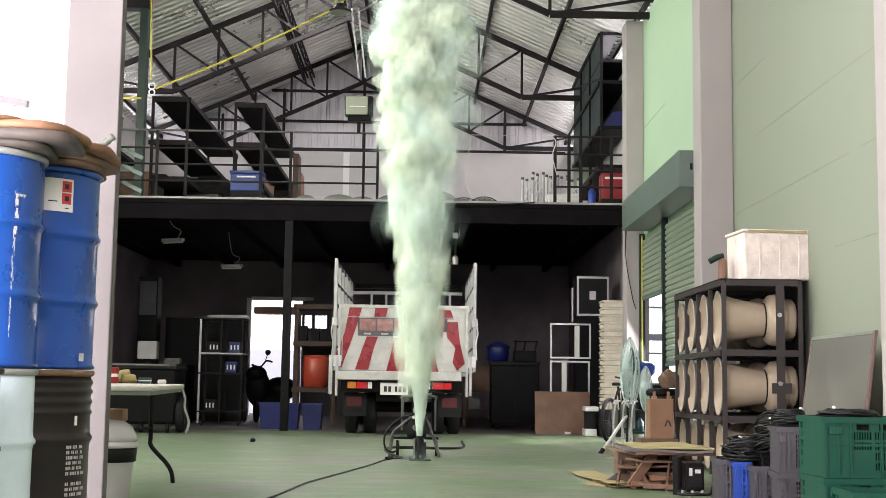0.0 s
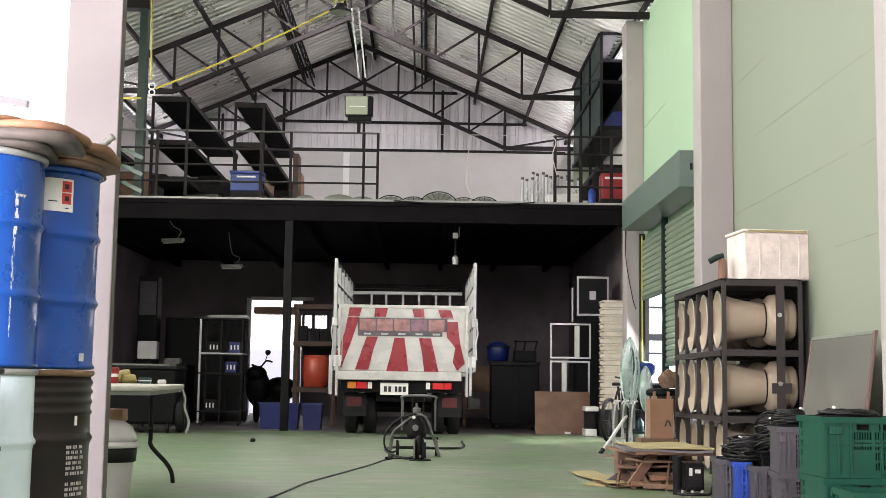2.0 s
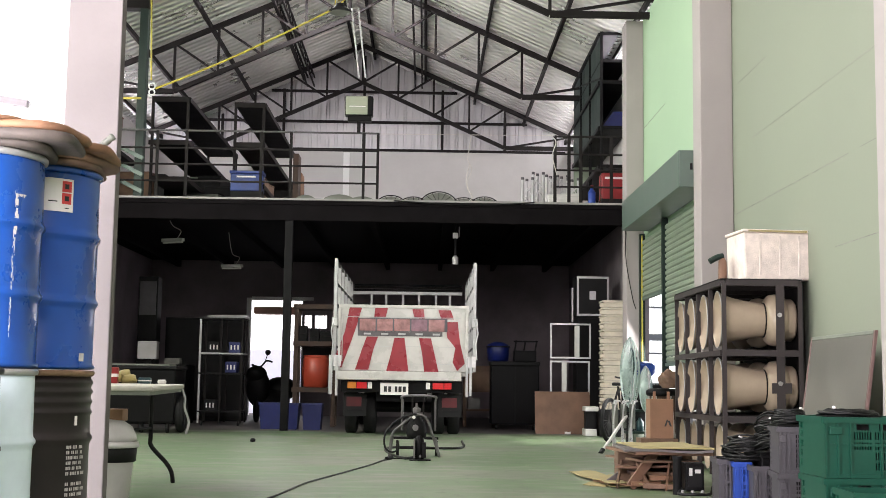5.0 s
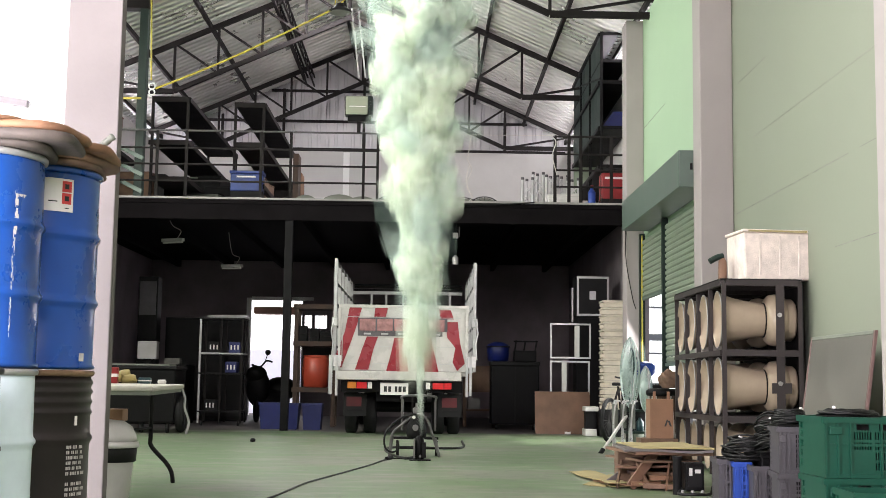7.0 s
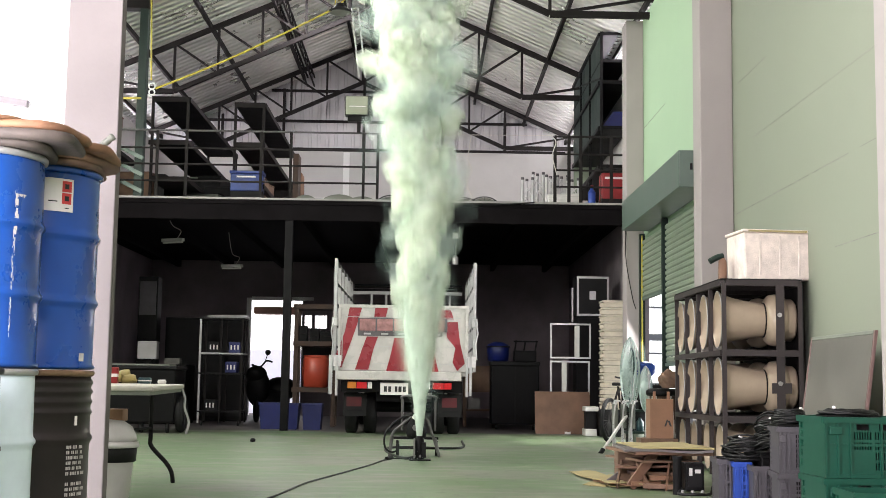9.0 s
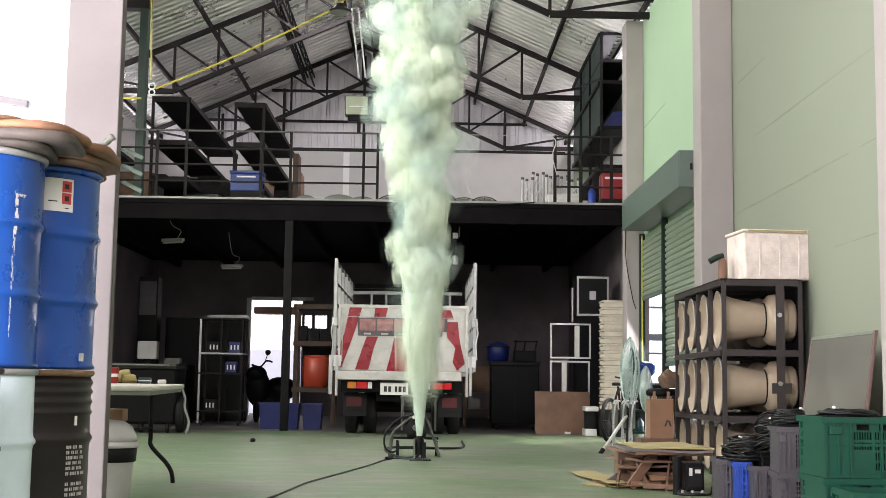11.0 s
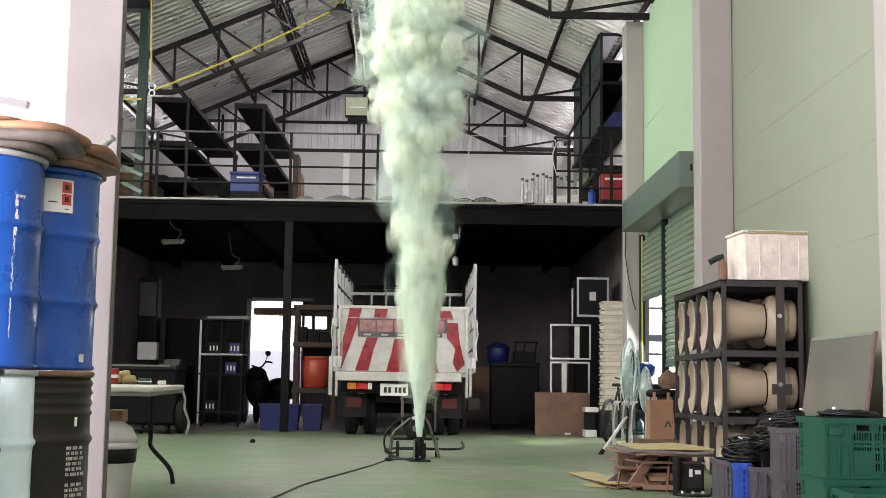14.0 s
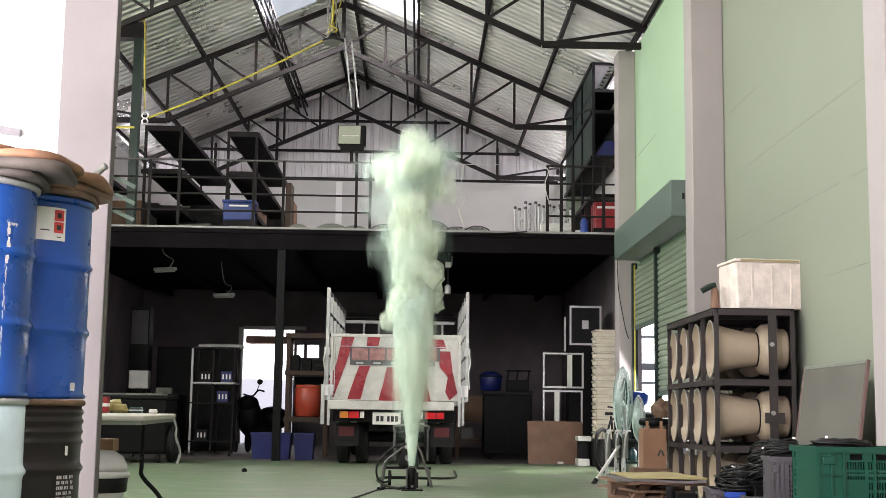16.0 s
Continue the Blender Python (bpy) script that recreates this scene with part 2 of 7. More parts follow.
def build_shell():
    structure("floor", box(-7.3, 3.95, -4.2, 21.9, -0.2, 0.0), M_FLOOR, "worn green painted concrete floor with scuffs", "floor")
    # The brownish grey tone here stands in for shade under the mezzanine.
    structure("floor_under_mezzanine", box(-7.3, 3.95, 21.9, 44, -0.2, 0.0), M_FLOOR_GREY, "worn grey concrete floor, toned dark for mezzanine shade", "floor")
    structure("ground", box(-300, 300, -300, 300, -0.6, -0.21), M_FLOOR_GREY, "plain grey concrete ground outside the hall", "ground")
    # right wall with the shutter opening
    bm = box(XR, 3.92, -4.2, 15.1, 0, 7.0)
    wall = structure("wall_east", bm, M_WALL, "greyish panel wall of a tall hall with fine joints", "wall")
    bm = box(3.56, 3.71, 15.3, 20.25, 3.3, 6.97)
    box(3.71, 3.92, 15.1, 21.1, 3.3, 7.0, bm=bm)
    bay = structure("wall_east_bay", bm, M_WALL_GREEN_LIT, "wall bay above the shutters, tinted mint for green light", "wall")
    structure("wall_east_lower", box(XR, 3.80, 21.1, 32.4, 0, 3.97), M_UNDER_SHADE, "grey side wall toned dark for shade below the mezzanine", "wall")
    bm = box(XR, 3.80, 21.1, 32.4, 3.97, 7.0)
    structure("wall_east_rear", bm, M_BACKWALL, "off-white side wall along the mezzanine", "wall")
    rj = random.Random(3)
    for host, z, a, b in ((wall, 2.14, 6, 11.2), (wall, 2.93, 6, 14.8), (wall, 3.71, 6, 14.2), (wall, 4.5, 13.2, 14.6), (bay, 5.1, 18.2, 20.15)):
        jm = bmesh.new()
        y = a
        while y < b:
            gap = rj.random() < 0.5
            run = rj.uniform(0.05, 0.30) if gap else rj.uniform(0.5, 2.2)
            q = rj.uniform(0.0018, 0.0042)
            if not gap:
                xw = XR if host is wall else 3.56
                box(xw - 0.0025, xw + 0.02, y, min(b, y + run), z - q, z + q, bm=jm)
            y += run
        part("panel_joint", jm, M_JOINT, host)
    for i, (y, xa, xb) in enumerate(((8.75, 3.37, XR - 0.002), (14.9, 3.32, XR - 0.002), (20.2, 3.27, 3.558))):
        structure("pillar_%d" % (i + 1), box(xa, xb, y, y + 0.42, 0, 6.93, 0.012), M_PILLAR, "plastered greyish pink concrete wall pillar", "pillar")
    structure("wall_west_rear", box(-7.32, XL, 21.9, 32.4, 0, 3.97), M_UNDER_SHADE, "grey side wall toned dark for shade below the mezzanine", "wall")
    bm = box(-7.32, XL, 6.6, 21.9, 0, 4.35)
    box(-7.32, XL, 21.9, 32.4, 3.97, 4.35, bm=bm)
    box(-7.32, XL, 6.6, 7.9, 4.35, 7.0, bm=bm)
    box(-7.32, XL, 19.1, 32.4, 4.35, 7.0, bm=bm)
    structure("wall_west", bm, M_BACKWALL, "dim grey side wall of the hall", "wall")
    structure("wall_front", box(-7.32, -1.80, 6.672, 6.76, 0, 9.0), M_WALL_WHITE, "bright white painted wall behind the drums", "wall")
    structure("ceiling_mezzanine", box(XL, XR, 22.07, YB - 0.01, 3.955, 3.975), M_SOOT, "dark underside of the mezzanine deck", "ceiling")
    structure("pillar_4", box(-1.955, -1.665, 6.58, 6.67, 0, 8.9, 0.006), M_PILLAR_DIMMED, "plastered greyish pink pillar, darkened against the entrance light", "pillar")
    bm = box(-4.4, -4.2, -4.2, 0.5, 0, 8.0)
    box(-4.4, -4.2, 4.7, 6.66, 0, 8.0, bm=bm)
    box(-4.4, -4.2, 0.5, 4.7, 4.5, 8.0, bm=bm)
    box(-4.4, 3.92, -4.4, -4.2, 0, 4.4, bm=bm)
    box(-7.3, 3.92, -4.4, -4.2, 8.0, 9.4, bm=bm)
    structure("wall_west_front", bm, M_WALL_WHITE, "white painted side wall near the entrance", "wall")
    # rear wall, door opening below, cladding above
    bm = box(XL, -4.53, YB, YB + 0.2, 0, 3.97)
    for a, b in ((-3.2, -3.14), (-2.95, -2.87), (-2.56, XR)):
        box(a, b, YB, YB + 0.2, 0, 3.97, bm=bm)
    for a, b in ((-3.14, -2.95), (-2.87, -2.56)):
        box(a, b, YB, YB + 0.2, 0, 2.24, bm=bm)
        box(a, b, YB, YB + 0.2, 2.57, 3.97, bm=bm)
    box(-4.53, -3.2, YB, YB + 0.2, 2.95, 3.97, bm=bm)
    structure("wall_north_lower", bm, M_UNDER_SHADE, "grey rear wall toned dark for shade below the mezzanine", "wall")
    bm = box(XL, XR, YB, YB + 0.2, 3.97, 6.9)
    structure("wall_north", bm, M_BACKWALL, "off-white plastered rear wall of the hall", "wall")
    bm = bmesh.new()
    prev, x = None, XL
    steps = ((0.0, 0.125), (0.0, 0.006), (0.05, 0.016), (0.05, 0.006), (0.0, 0.045), (0.0, 0.006), (0.05, 0.016), (0.05, 0.006))
    k = 0
    while x < XR:
        y = YB + 0.03 + steps[k % 8][0]
        pair = (bm.verts.new((x, y, 6.86)), bm.verts.new((x, y, max(6.95, roof_z(x)))))
        if prev:
            bm.faces.new((prev[0], pair[0], pair[1], prev[1]))
        prev = pair
        x += steps[k % 8][1]
        k += 1
    structure("wall_trim", box(-2.22, -2.06, YB - 0.04, YB - 0.002, 4.09, 6.85), M_WALL_WHITE, "white boxed pipe on the rear wall", "trim")
    gm = bmesh.new()
    for z in (6.93, 7.67, 8.48):
        half = min(5.3, 5.42 - (z - EAVE) / SLOPE - 0.1)
        box(RIDGE - half, RIDGE + half, YB - 0.06, YB + 0.02, z - 0.03, z + 0.03, bm=gm)
    for x in (-3.8, 0.36, -1.7, 2.0, -5.4):
        box(x - 0.035, x + 0.035, YB - 0.10, YB - 0.062, 6.9, roof_z(x) - 0.15, bm=gm)
    structure("gable_girts", gm, M_STEEL, "dark steel girts behind the gable cladding", "girt")
    structure("gable_cladding", bm, M_CLAD, "ribbed galvanised metal cladding of the gable", "wall")
    # roof sheets, ribs running down the slope, with two skylight openings beside the ridge
    for side, name in ((1, "roof_east"), (-1, "roof_west")):
        bm = bmesh.new()
        xs = (0.0, 0.55, 1.6, 5.75)
        prev = None
        y, k = -4.2, 0
        while y < 32.5:
            h = 0.08 if k % 4 in (0, 1) else 0.0
            row = [bm.verts.new((RIDGE + side * x, y, EAVE + (5.42 - x) * SLOPE + h)) for x in xs]
            if prev:
                for q in range(3):
                    if q == 1 and (23.6 < y < 25.3 or 5.2 < y < 18.8):
                        continue
                    bm.faces.new((prev[q], row[q], row[q + 1], prev[q + 1]))
            prev = row
            y += (0.045, 0.04, 0.125, 0.04)[k % 4]
            k += 1
        structure(name, bm, M_ROOF, "corrugated galvanised metal roof sheeting", "roof")
        for tag, y0, y1 in (("rear", 23.5, 25.4), ("front", 5.1, 18.9)):
            sm = bmesh.new()
            vs = [sm.verts.new((RIDGE + side * x, y, EAVE + (5.42 - x) * SLOPE + 0.06)) for x, y in ((0.5, y0), (0.5, y1), (1.65, y1), (1.65, y0))]
            sm.faces.new(vs)
            structure("skylight_%s_%s" % (tag, name[5:]), sm, M_SKYLIGHT, "translucent white plastic roof light sheet", "skylight")
        pm = bmesh.new()
        for x in (0.25, 1.6, 2.9, 4.2, 5.3):
            z = EAVE + (5.42 - x) * SLOPE - 0.07
            box(RIDGE + side * x - 0.03, RIDGE + side * x + 0.03, -4, 32.3, z - 0.05, z + 0.05, bm=pm)
        tagged(part("purlins_" + ("east" if side > 0 else "west"), pm, M_STEEL), "dark painted steel roof purlins", "purlin", "", "structure")
        lm = bmesh.new()
        lx, lz = RIDGE + side * 1.42, EAVE + 4.0 * SLOPE - 0.10
        for dx in (-0.09, 0.09):
            box(lx + dx - 0.018, lx + dx + 0.018, 8, 32.2, lz - 0.27, lz - 0.234, bm=lm)
            box(lx + dx - 0.018, lx + dx + 0.018, 8, 32.2, lz - 0.036, lz, bm=lm)
            y = 8.2
            while y < 31.6:
                bar((lx + dx, y, lz - 0.25), (lx + dx, y + 0.3, lz - 0.02), 0.018, bm=lm)
                bar((lx + dx, y + 0.3, lz - 0.02), (lx + dx, y + 0.6, lz - 0.25), 0.018, bm=lm)
                y += 0.6
        structure("lattice_purlin_" + ("east" if side > 0 else "west"), lm, M_STEEL, "dark lattice girder running along the roof light", "purlin")


def build_truss(y):
    t = thing("roof_truss", (RIDGE, y, 6.85), "dark painted steel lattice roof truss", "roof truss", "roof trusses")
    top = lambda x: EAVE - 6.85 - 0.13 + (5.42 - abs(x)) * SLOPE
    low = lambda x: 0.0 if abs(x) > 3.64 else (3.64 - abs(x)) * 0.45
    for s in (-1, 1):
        part("top_chord", bar((0, 0, top(0)), (s * 5.4, 0, top(5.4)), 0.09, 0.10), M_STEEL, t)
        part("bottom_chord", bar((0, 0, low(0)), (s * 3.64, 0, 0), 0.08, 0.09), M_STEEL, t)
        part("heel_chord", bar((s * 3.64, 0, 0), (s * 5.4, 0, 0.0), 0.09, 0.10), M_STEEL, t)
        xs = (0.0, 0.91, 1.82, 2.73, 3.64)
        for a, b in zip(xs, xs[1:] + (5.3,)):
            if a:
                part("web_post", bar((s * a, 0, low(a)), (s * a, 0, top(a)), 0.05), M_STEEL, t)
            part("web_diagonal", bar((s * a, 0, low(a)), (s * b, 0, top(b)), 0.045), M_STEEL, t)
    part("king_post", bar((0, 0, low(0)), (0, 0, top(0)), 0.07), M_STEEL, t)
    return t


def build_mezzanine():
    structure("mezzanine_floor", box(XL, XR, 21.85, YB, 4.055, 4.09), M_FLOOR_PALE, "pale slab edge of the mezzanine floor", "mezzanine")
    structure("mezzanine_fascia", box(XL, XR, 21.87, 22.06, 3.978, 4.048), M_SOOT, "black steel fascia below the mezzanine slab", "beam")
    structure("mezzanine_beam", box(XL, XR, 21.9, 22.06, 3.70, 3.976), M_SOOT, "black steel edge beam under the mezzanine", "beam")
    bm = bmesh.new()
    for k in range(8):
        x = -6.4 + k * 1.35
        box(x - 0.05, x + 0.05, 22.07, YB - 0.02, 3.78, 3.975, bm=bm)
    structure("mezzanine_joists", bm, M_SOOT, "black steel joists under the mezzanine", "beam")
    for x in (-2.45, -5.6):
        structure("mezzanine_post_%d" % (1 if x > -3 else 2), box(x - 0.07, x + 0.07, 21.92, 22.05, 0, 3.70, 0.006), M_BLACK, "black square steel post carrying the mezzanine", "post")


build_shell()
for y in (7.85, 13.75, 19.65, 25.55, 31.2):
    build_truss(y)
build_mezzanine()


# ---- more materials ----
M_CREAM = mat("cream_enamel_horn", (0.41, 0.325, 0.24), 0.35, 0, 0.12, 4, 30, 0.04)
M_RACK = mat("dusty_brown_grey_steel", (0.036, 0.027, 0.027), 0.55, 0.1, 0.3, 5, 50, 0.1)
M_FOAM = mat("dirty_white_polystyrene", (0.80, 0.69, 0.63), 0.85, 0, 0.32, 5, 90, 0.3, spot=0.12)
M_GREEN_PLASTIC = mat("green_crate_plastic", (0.002, 0.050, 0.030), 0.4, 0, 0.2, 4, 30, 0.04)
M_GREY_PLASTIC = mat("grey_crate_plastic", (0.062, 0.055, 0.064), 0.5, 0, 0.25, 5, 40, 0.06)
M_BLUE_PLASTIC = mat("blue_crate_plastic", (0.010, 0.050, 0.32), 0.4, 0, 0.2, 4, 30, 0.04)
M_TOTE = mat("royal_blue_tote_plastic", (0.006, 0.032, 0.20), 0.4, 0, 0.25, 4, 30, 0.05)
M_BLUE_BIN = mat("dark_blue_bin_plastic", (0.003, 0.009, 0.105), 0.45, 0, 0.25, 4, 30, 0.05)
M_RED_PLASTIC = mat("red_plastic", (0.28, 0.012, 0.016), 0.4, 0, 0.2, 4, 30, 0.04)
M_ORANGE_RED = mat("orange_red_barrel", (0.45, 0.06, 0.03), 0.4, 0, 0.2, 4, 30, 0.04)
M_WHITE_PLASTIC = mat("white_plastic", (0.68, 0.66, 0.63), 0.45, 0, 0.12, 4, 30, 0.04)
M_GREY_BIN = mat("grey_bin_plastic", (0.58, 0.55, 0.55), 0.45, 0, 0.12, 4, 30, 0.04)
M_CARD = mat("brown_cardboard", (0.27, 0.145, 0.088), 0.85, 0, 0.2, 3, 60, 0.1)
M_CARD_PALE = mat("yellowish_board", (0.36, 0.295, 0.14), 0.8, 0, 0.2, 3, 60, 0.1)
M_WOOD = mat("brown_plywood", (0.20, 0.108, 0.07), 0.7, 0, 0.3, 3, 50, 0.15)
M_WOOD_OLD = mat("weathered_brown_board", (0.17, 0.10, 0.065), 0.8, 0, 0.4, 5, 50, 0.25)
M_BOARD_GREY = mat("weathered_grey_board", (0.16, 0.14, 0.14), 0.8, 0, 0.4, 5, 50, 0.25)
M_RUBBER = mat("black_rubber", (0.008, 0.0075, 0.008), 0.6, 0, 0.3, 8, 60, 0.1, spec=0.25)
M_CABLE = mat("black_cable_sheath", (0.005, 0.0045, 0.005), 0.45, 0, 0.3, 8, 60, 0.05, spec=0.3)
M_DARK = mat("dark_grey_panel", (0.012, 0.011, 0.012), 0.6, 0, 0.3, 3, 40, 0.1, spec=0.15)
M_CHROME = mat("bright_steel", (0.62, 0.60, 0.60), 0.3, 0.85, 0.15, 8, 50, 0.04)
M_DARK_EDGE = mat("dull_case_edge_metal", (0.10, 0.09, 0.095), 0.45, 0.5, 0.3, 6, 40, 0.1)
M_CASE_EDGE = mat("bright_case_edge_metal", (0.50, 0.48, 0.49), 0.4, 0.6, 0.3, 6, 40, 0.1)
M_WOOD_DARK = mat("dark_stained_shelf_wood", (0.055, 0.028, 0.017), 0.7, 0, 0.4, 5, 50, 0.2)
M_PAD_GREY = mat("grimy_grey_brown_pad", (0.085, 0.066, 0.058), 0.75, 0, 0.45, 6, 60, 0.25)
M_ALU = mat("aluminium_tube", (0.58, 0.57, 0.57), 0.4, 0.4, 0.15, 6, 50, 0.04)
M_YELLOW = mat("yellow_hose", (0.46, 0.38, 0.05), 0.45, 0, 0.2, 6, 40, 0.05)
M_ROPE = mat("white_rope", (0.62, 0.58, 0.54), 0.8, 0, 0.2, 20, 120, 0.3)
M_LABEL = mat("white_paper_label", (0.78, 0.74, 0.72), 0.6, 0, 0.08, 6, 60, 0.03)
M_RED_PRINT = mat("red_print", (0.62, 0.05, 0.05), 0.6, 0, 0.1, 6, 60, 0.02)
M_BLACK_PRINT = mat("black_print", (0.02, 0.02, 0.02), 0.6, 0, 0.1, 6, 60, 0.02)
M_WHITE_PRINT = mat("white_stencil", (0.60, 0.56, 0.54), 0.7, 0, 0.25, 20, 90, 0.02)
M_GREY_PAD = mat("grey_green_vinyl", (0.17, 0.18, 0.15), 0.6, 0, 0.2, 4, 40, 0.1)
M_BOARD_DUSTY = mat("dusty_grey_whiteboard", (0.135, 0.13, 0.115), 0.35, 0, 0.2, 3, 40, 0.04)
M_PINK_FRAME = mat("faded_red_frame", (0.15, 0.09, 0.08), 0.5, 0, 0.2, 5, 40, 0.05)
M_TAIL_RED = mat("tail_light_red", (0.55, 0.01, 0.015), 0.2, 0, 0.1, 8, 40, 0.02)
M_TAIL_AMBER = mat("tail_light_amber", (0.55, 0.17, 0.02), 0.2, 0, 0.1, 8, 40, 0.02)
M_FAN_CAGE = mat("pale_green_fan_wire", (0.34, 0.42, 0.39), 0.4, 0.1, 0.1, 8, 60, 0.02)
M_FLESH_PRINT = mat("washed_out_pink_photo_print", (0.34, 0.16, 0.155), 0.22, 0, 0.45, 9, 30, 0.02)
M_VIOLET_PRINT = mat("washed_out_violet_photo_print", (0.24, 0.12, 0.15), 0.22, 0, 0.45, 9, 30, 0.02)
M_TEAL = mat("teal_plastic", (0.014, 0.050, 0.058), 0.4, 0, 0.2, 6, 40, 0.04)
M_LAMP_GLASS = mat("greenish_flood_lamp_glass", (0.30, 0.31, 0.24), 0.15, 0, 0.1, 4, 40, 0.02)
M_TUBE_WHITE = mat("white_enamel_batten", (0.66, 0.64, 0.62), 0.4, 0, 0.1, 4, 40, 0.02)
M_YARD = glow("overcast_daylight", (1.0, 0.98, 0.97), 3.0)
# The yard wall emits light itself, in place of daylight falling on it.
M_YARD_WALL_GLOW = glow("glow_as_daylight_on_wall", (0.80, 0.79, 0.90), 0.85)


def poly(points, depth, axis="y", bm=None):
    """A flat plate: outline points (a, z) in the xz plane, thickness towards +y."""
    bm = bm or bmesh.new()
    front = [bm.verts.new((a, 0, z)) for a, z in points]
    back = [bm.verts.new((a, depth, z)) for a, z in points]
    bm.faces.new(front)
    bm.faces.new(list(reversed(back)))
    n = len(points)
    for i in range(n):
        bm.faces.new((front[i], back[i], back[(i + 1) % n], front[(i + 1) % n]))
    bmesh.ops.recalc_face_normals(bm, faces=bm.faces[:])
    return bm


def ring(center, radius, tube, axis="x", seg=40, tseg=8, bm=None, squash=1.0):
    """A torus round an axis."""
    bm = bm or bmesh.new()
    loops = []
    for i in range(seg):
        a = 2 * math.pi * i / seg
        loop = []
        for k in range(tseg):
            b = 2 * math.pi * k / tseg
            r = radius + tube * math.cos(b)
            u, v, w = r * math.cos(a), r * math.sin(a) * squash, tube * math.sin(b)
            p = {"x": (w, u, v), "y": (u, w, v), "z": (u, v, w)}[axis]
            loop.append(bm.verts.new(Vector(center) + Vector(p)))
        loops.append(loop)
    for i in range(seg):
        a, b = loops[i], loops[(i + 1) % seg]
        for k in range(tseg):
            j = (k + 1) % tseg
            bm.faces.new((a[k], a[j], b[j], b[k]))
    bmesh.ops.recalc_face_normals(bm, faces=bm.faces[:])
    return bm


TO_X = Matrix.Rotation(radians(90), 4, "Y")
TO_Y = Matrix.Rotation(radians(-90), 4, "X")


# ---- outside, seen through the openings ----
def build_outside():
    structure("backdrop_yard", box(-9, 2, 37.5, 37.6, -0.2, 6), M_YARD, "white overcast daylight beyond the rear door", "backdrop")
    structure("yard_wall", box(-8, 1, 34.2, 34.35, -0.2, 1.72), M_YARD_WALL_GLOW, "low pale yard wall outside the rear door, glowing like daylight", "wall")
    structure("door_frame", box(-4.62, -4.50, 32.10, 32.19, 0, 3.0), M_WALL_WHITE, "white painted jamb of the rear door", "door frame")
    structure("door_head", box(-4.49, -2.9, 32.10, 32.19, 2.95, 3.03), M_WALL_WHITE, "white painted head of the rear door", "door frame")
    structure("door_lintel", box(-4.5, -3.2, 32.6, 33.2, 2.62, 2.8), M_WOOD, "brown wooden lintel above the rear door", "lintel")
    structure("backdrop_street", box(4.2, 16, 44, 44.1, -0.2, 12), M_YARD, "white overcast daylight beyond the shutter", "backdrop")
    f = thing("facade_frame", (4.9, 27.0, -0.2), "grey window framework of a neighbouring building", "window frame")
    for x in (0.35, 0.85, 1.35):
        part("mullion", box(x, x + 0.05, 0, 0.05, 0, 4.2), M_GALV, f)
    for z in (1.1, 1.75, 2.05, 2.75, 3.4):
        part("transom", box(-0.2, 1.9, 0.02, 0.08, z, z + 0.05 + 0.10 * (z == 2.05)), M_GALV, f)


# ---- shutters in the side opening ----
def build_shutters():
    h = thing("shutter_housing", (3.14, 15.34, 3.34), "grey-green sheet metal roller shutter housing", "shutter housing")
    part("casing", box(0, 0.415, 0.0, 4.5, 0, 0.47, 0.008), M_SHUTTER, h)
    part("end_plate", box(0.012, 0.40, -0.010, 0.0, 0.012, 0.458), M_SHUTTER, h)
    part("bracket", box(0.14, 0.17, -0.03, -0.012, 0.22, 0.30, 0.004), M_DARK, h)
    for name, y0, y1, zb in (("near", 15.44, 18.15, 1.2), ("far", 18.27, 20.09, 2.29)):
        s = thing("roller_shutter", (3.53, y0, zb), "half-raised grey-green roller shutter of narrow slats", "roller shutter", "roller shutters")
        n = int((3.3 - zb) / 0.085)
        for k in range(n):
            z = k * 0.085
            bm = bmesh.new()
            prof = ((0.0, 0.0), (-0.022, 0.02), (-0.022, 0.06), (0.0, 0.083), (0.012, 0.083), (0.012, 0.0))
            a = [bm.verts.new((x, 0, z + q)) for x, q in prof]
            b = [bm.verts.new((x, y1 - y0, z + q)) for x, q in prof]
            bm.faces.new(a)
            bm.faces.new(list(reversed(b)))
            for i in range(6):
                bm.faces.new((a[i], b[i], b[(i + 1) % 6], a[(i + 1) % 6]))
            bmesh.ops.recalc_face_normals(bm, faces=bm.faces[:])
            part("slat", bm, M_SLAT, s)
        part("bottom_rail", box(-0.03, 0.02, 0, y1 - y0, -0.05, 0.0), M_SHUTTER, s)
    for y in (15.38, 18.21, 20.15):
        structure("shutter_guide_%d" % round(y), box(3.47, 3.558, y - 0.045, y + 0.045, 0, 3.33), M_STEEL_GREEN, "dark green steel shutter guide rail", "guide rail")
    structure("conduit_pipe", rod((3.505, 20.085, 1.0), (3.505, 20.085, 3.3), 0.013), M_YELLOW, "yellow conduit pipe up the pillar", "pipe")
    structure("conduit_pipe_thin", hose([(3.25, 20.19, 3.4), (3.26, 20.18, 2.9), (3.36, 20.17, 2.3), (3.42, 20.17, 2.1)], 0.007), M_BLACK, "thin black wire looped on the pillar", "wire")


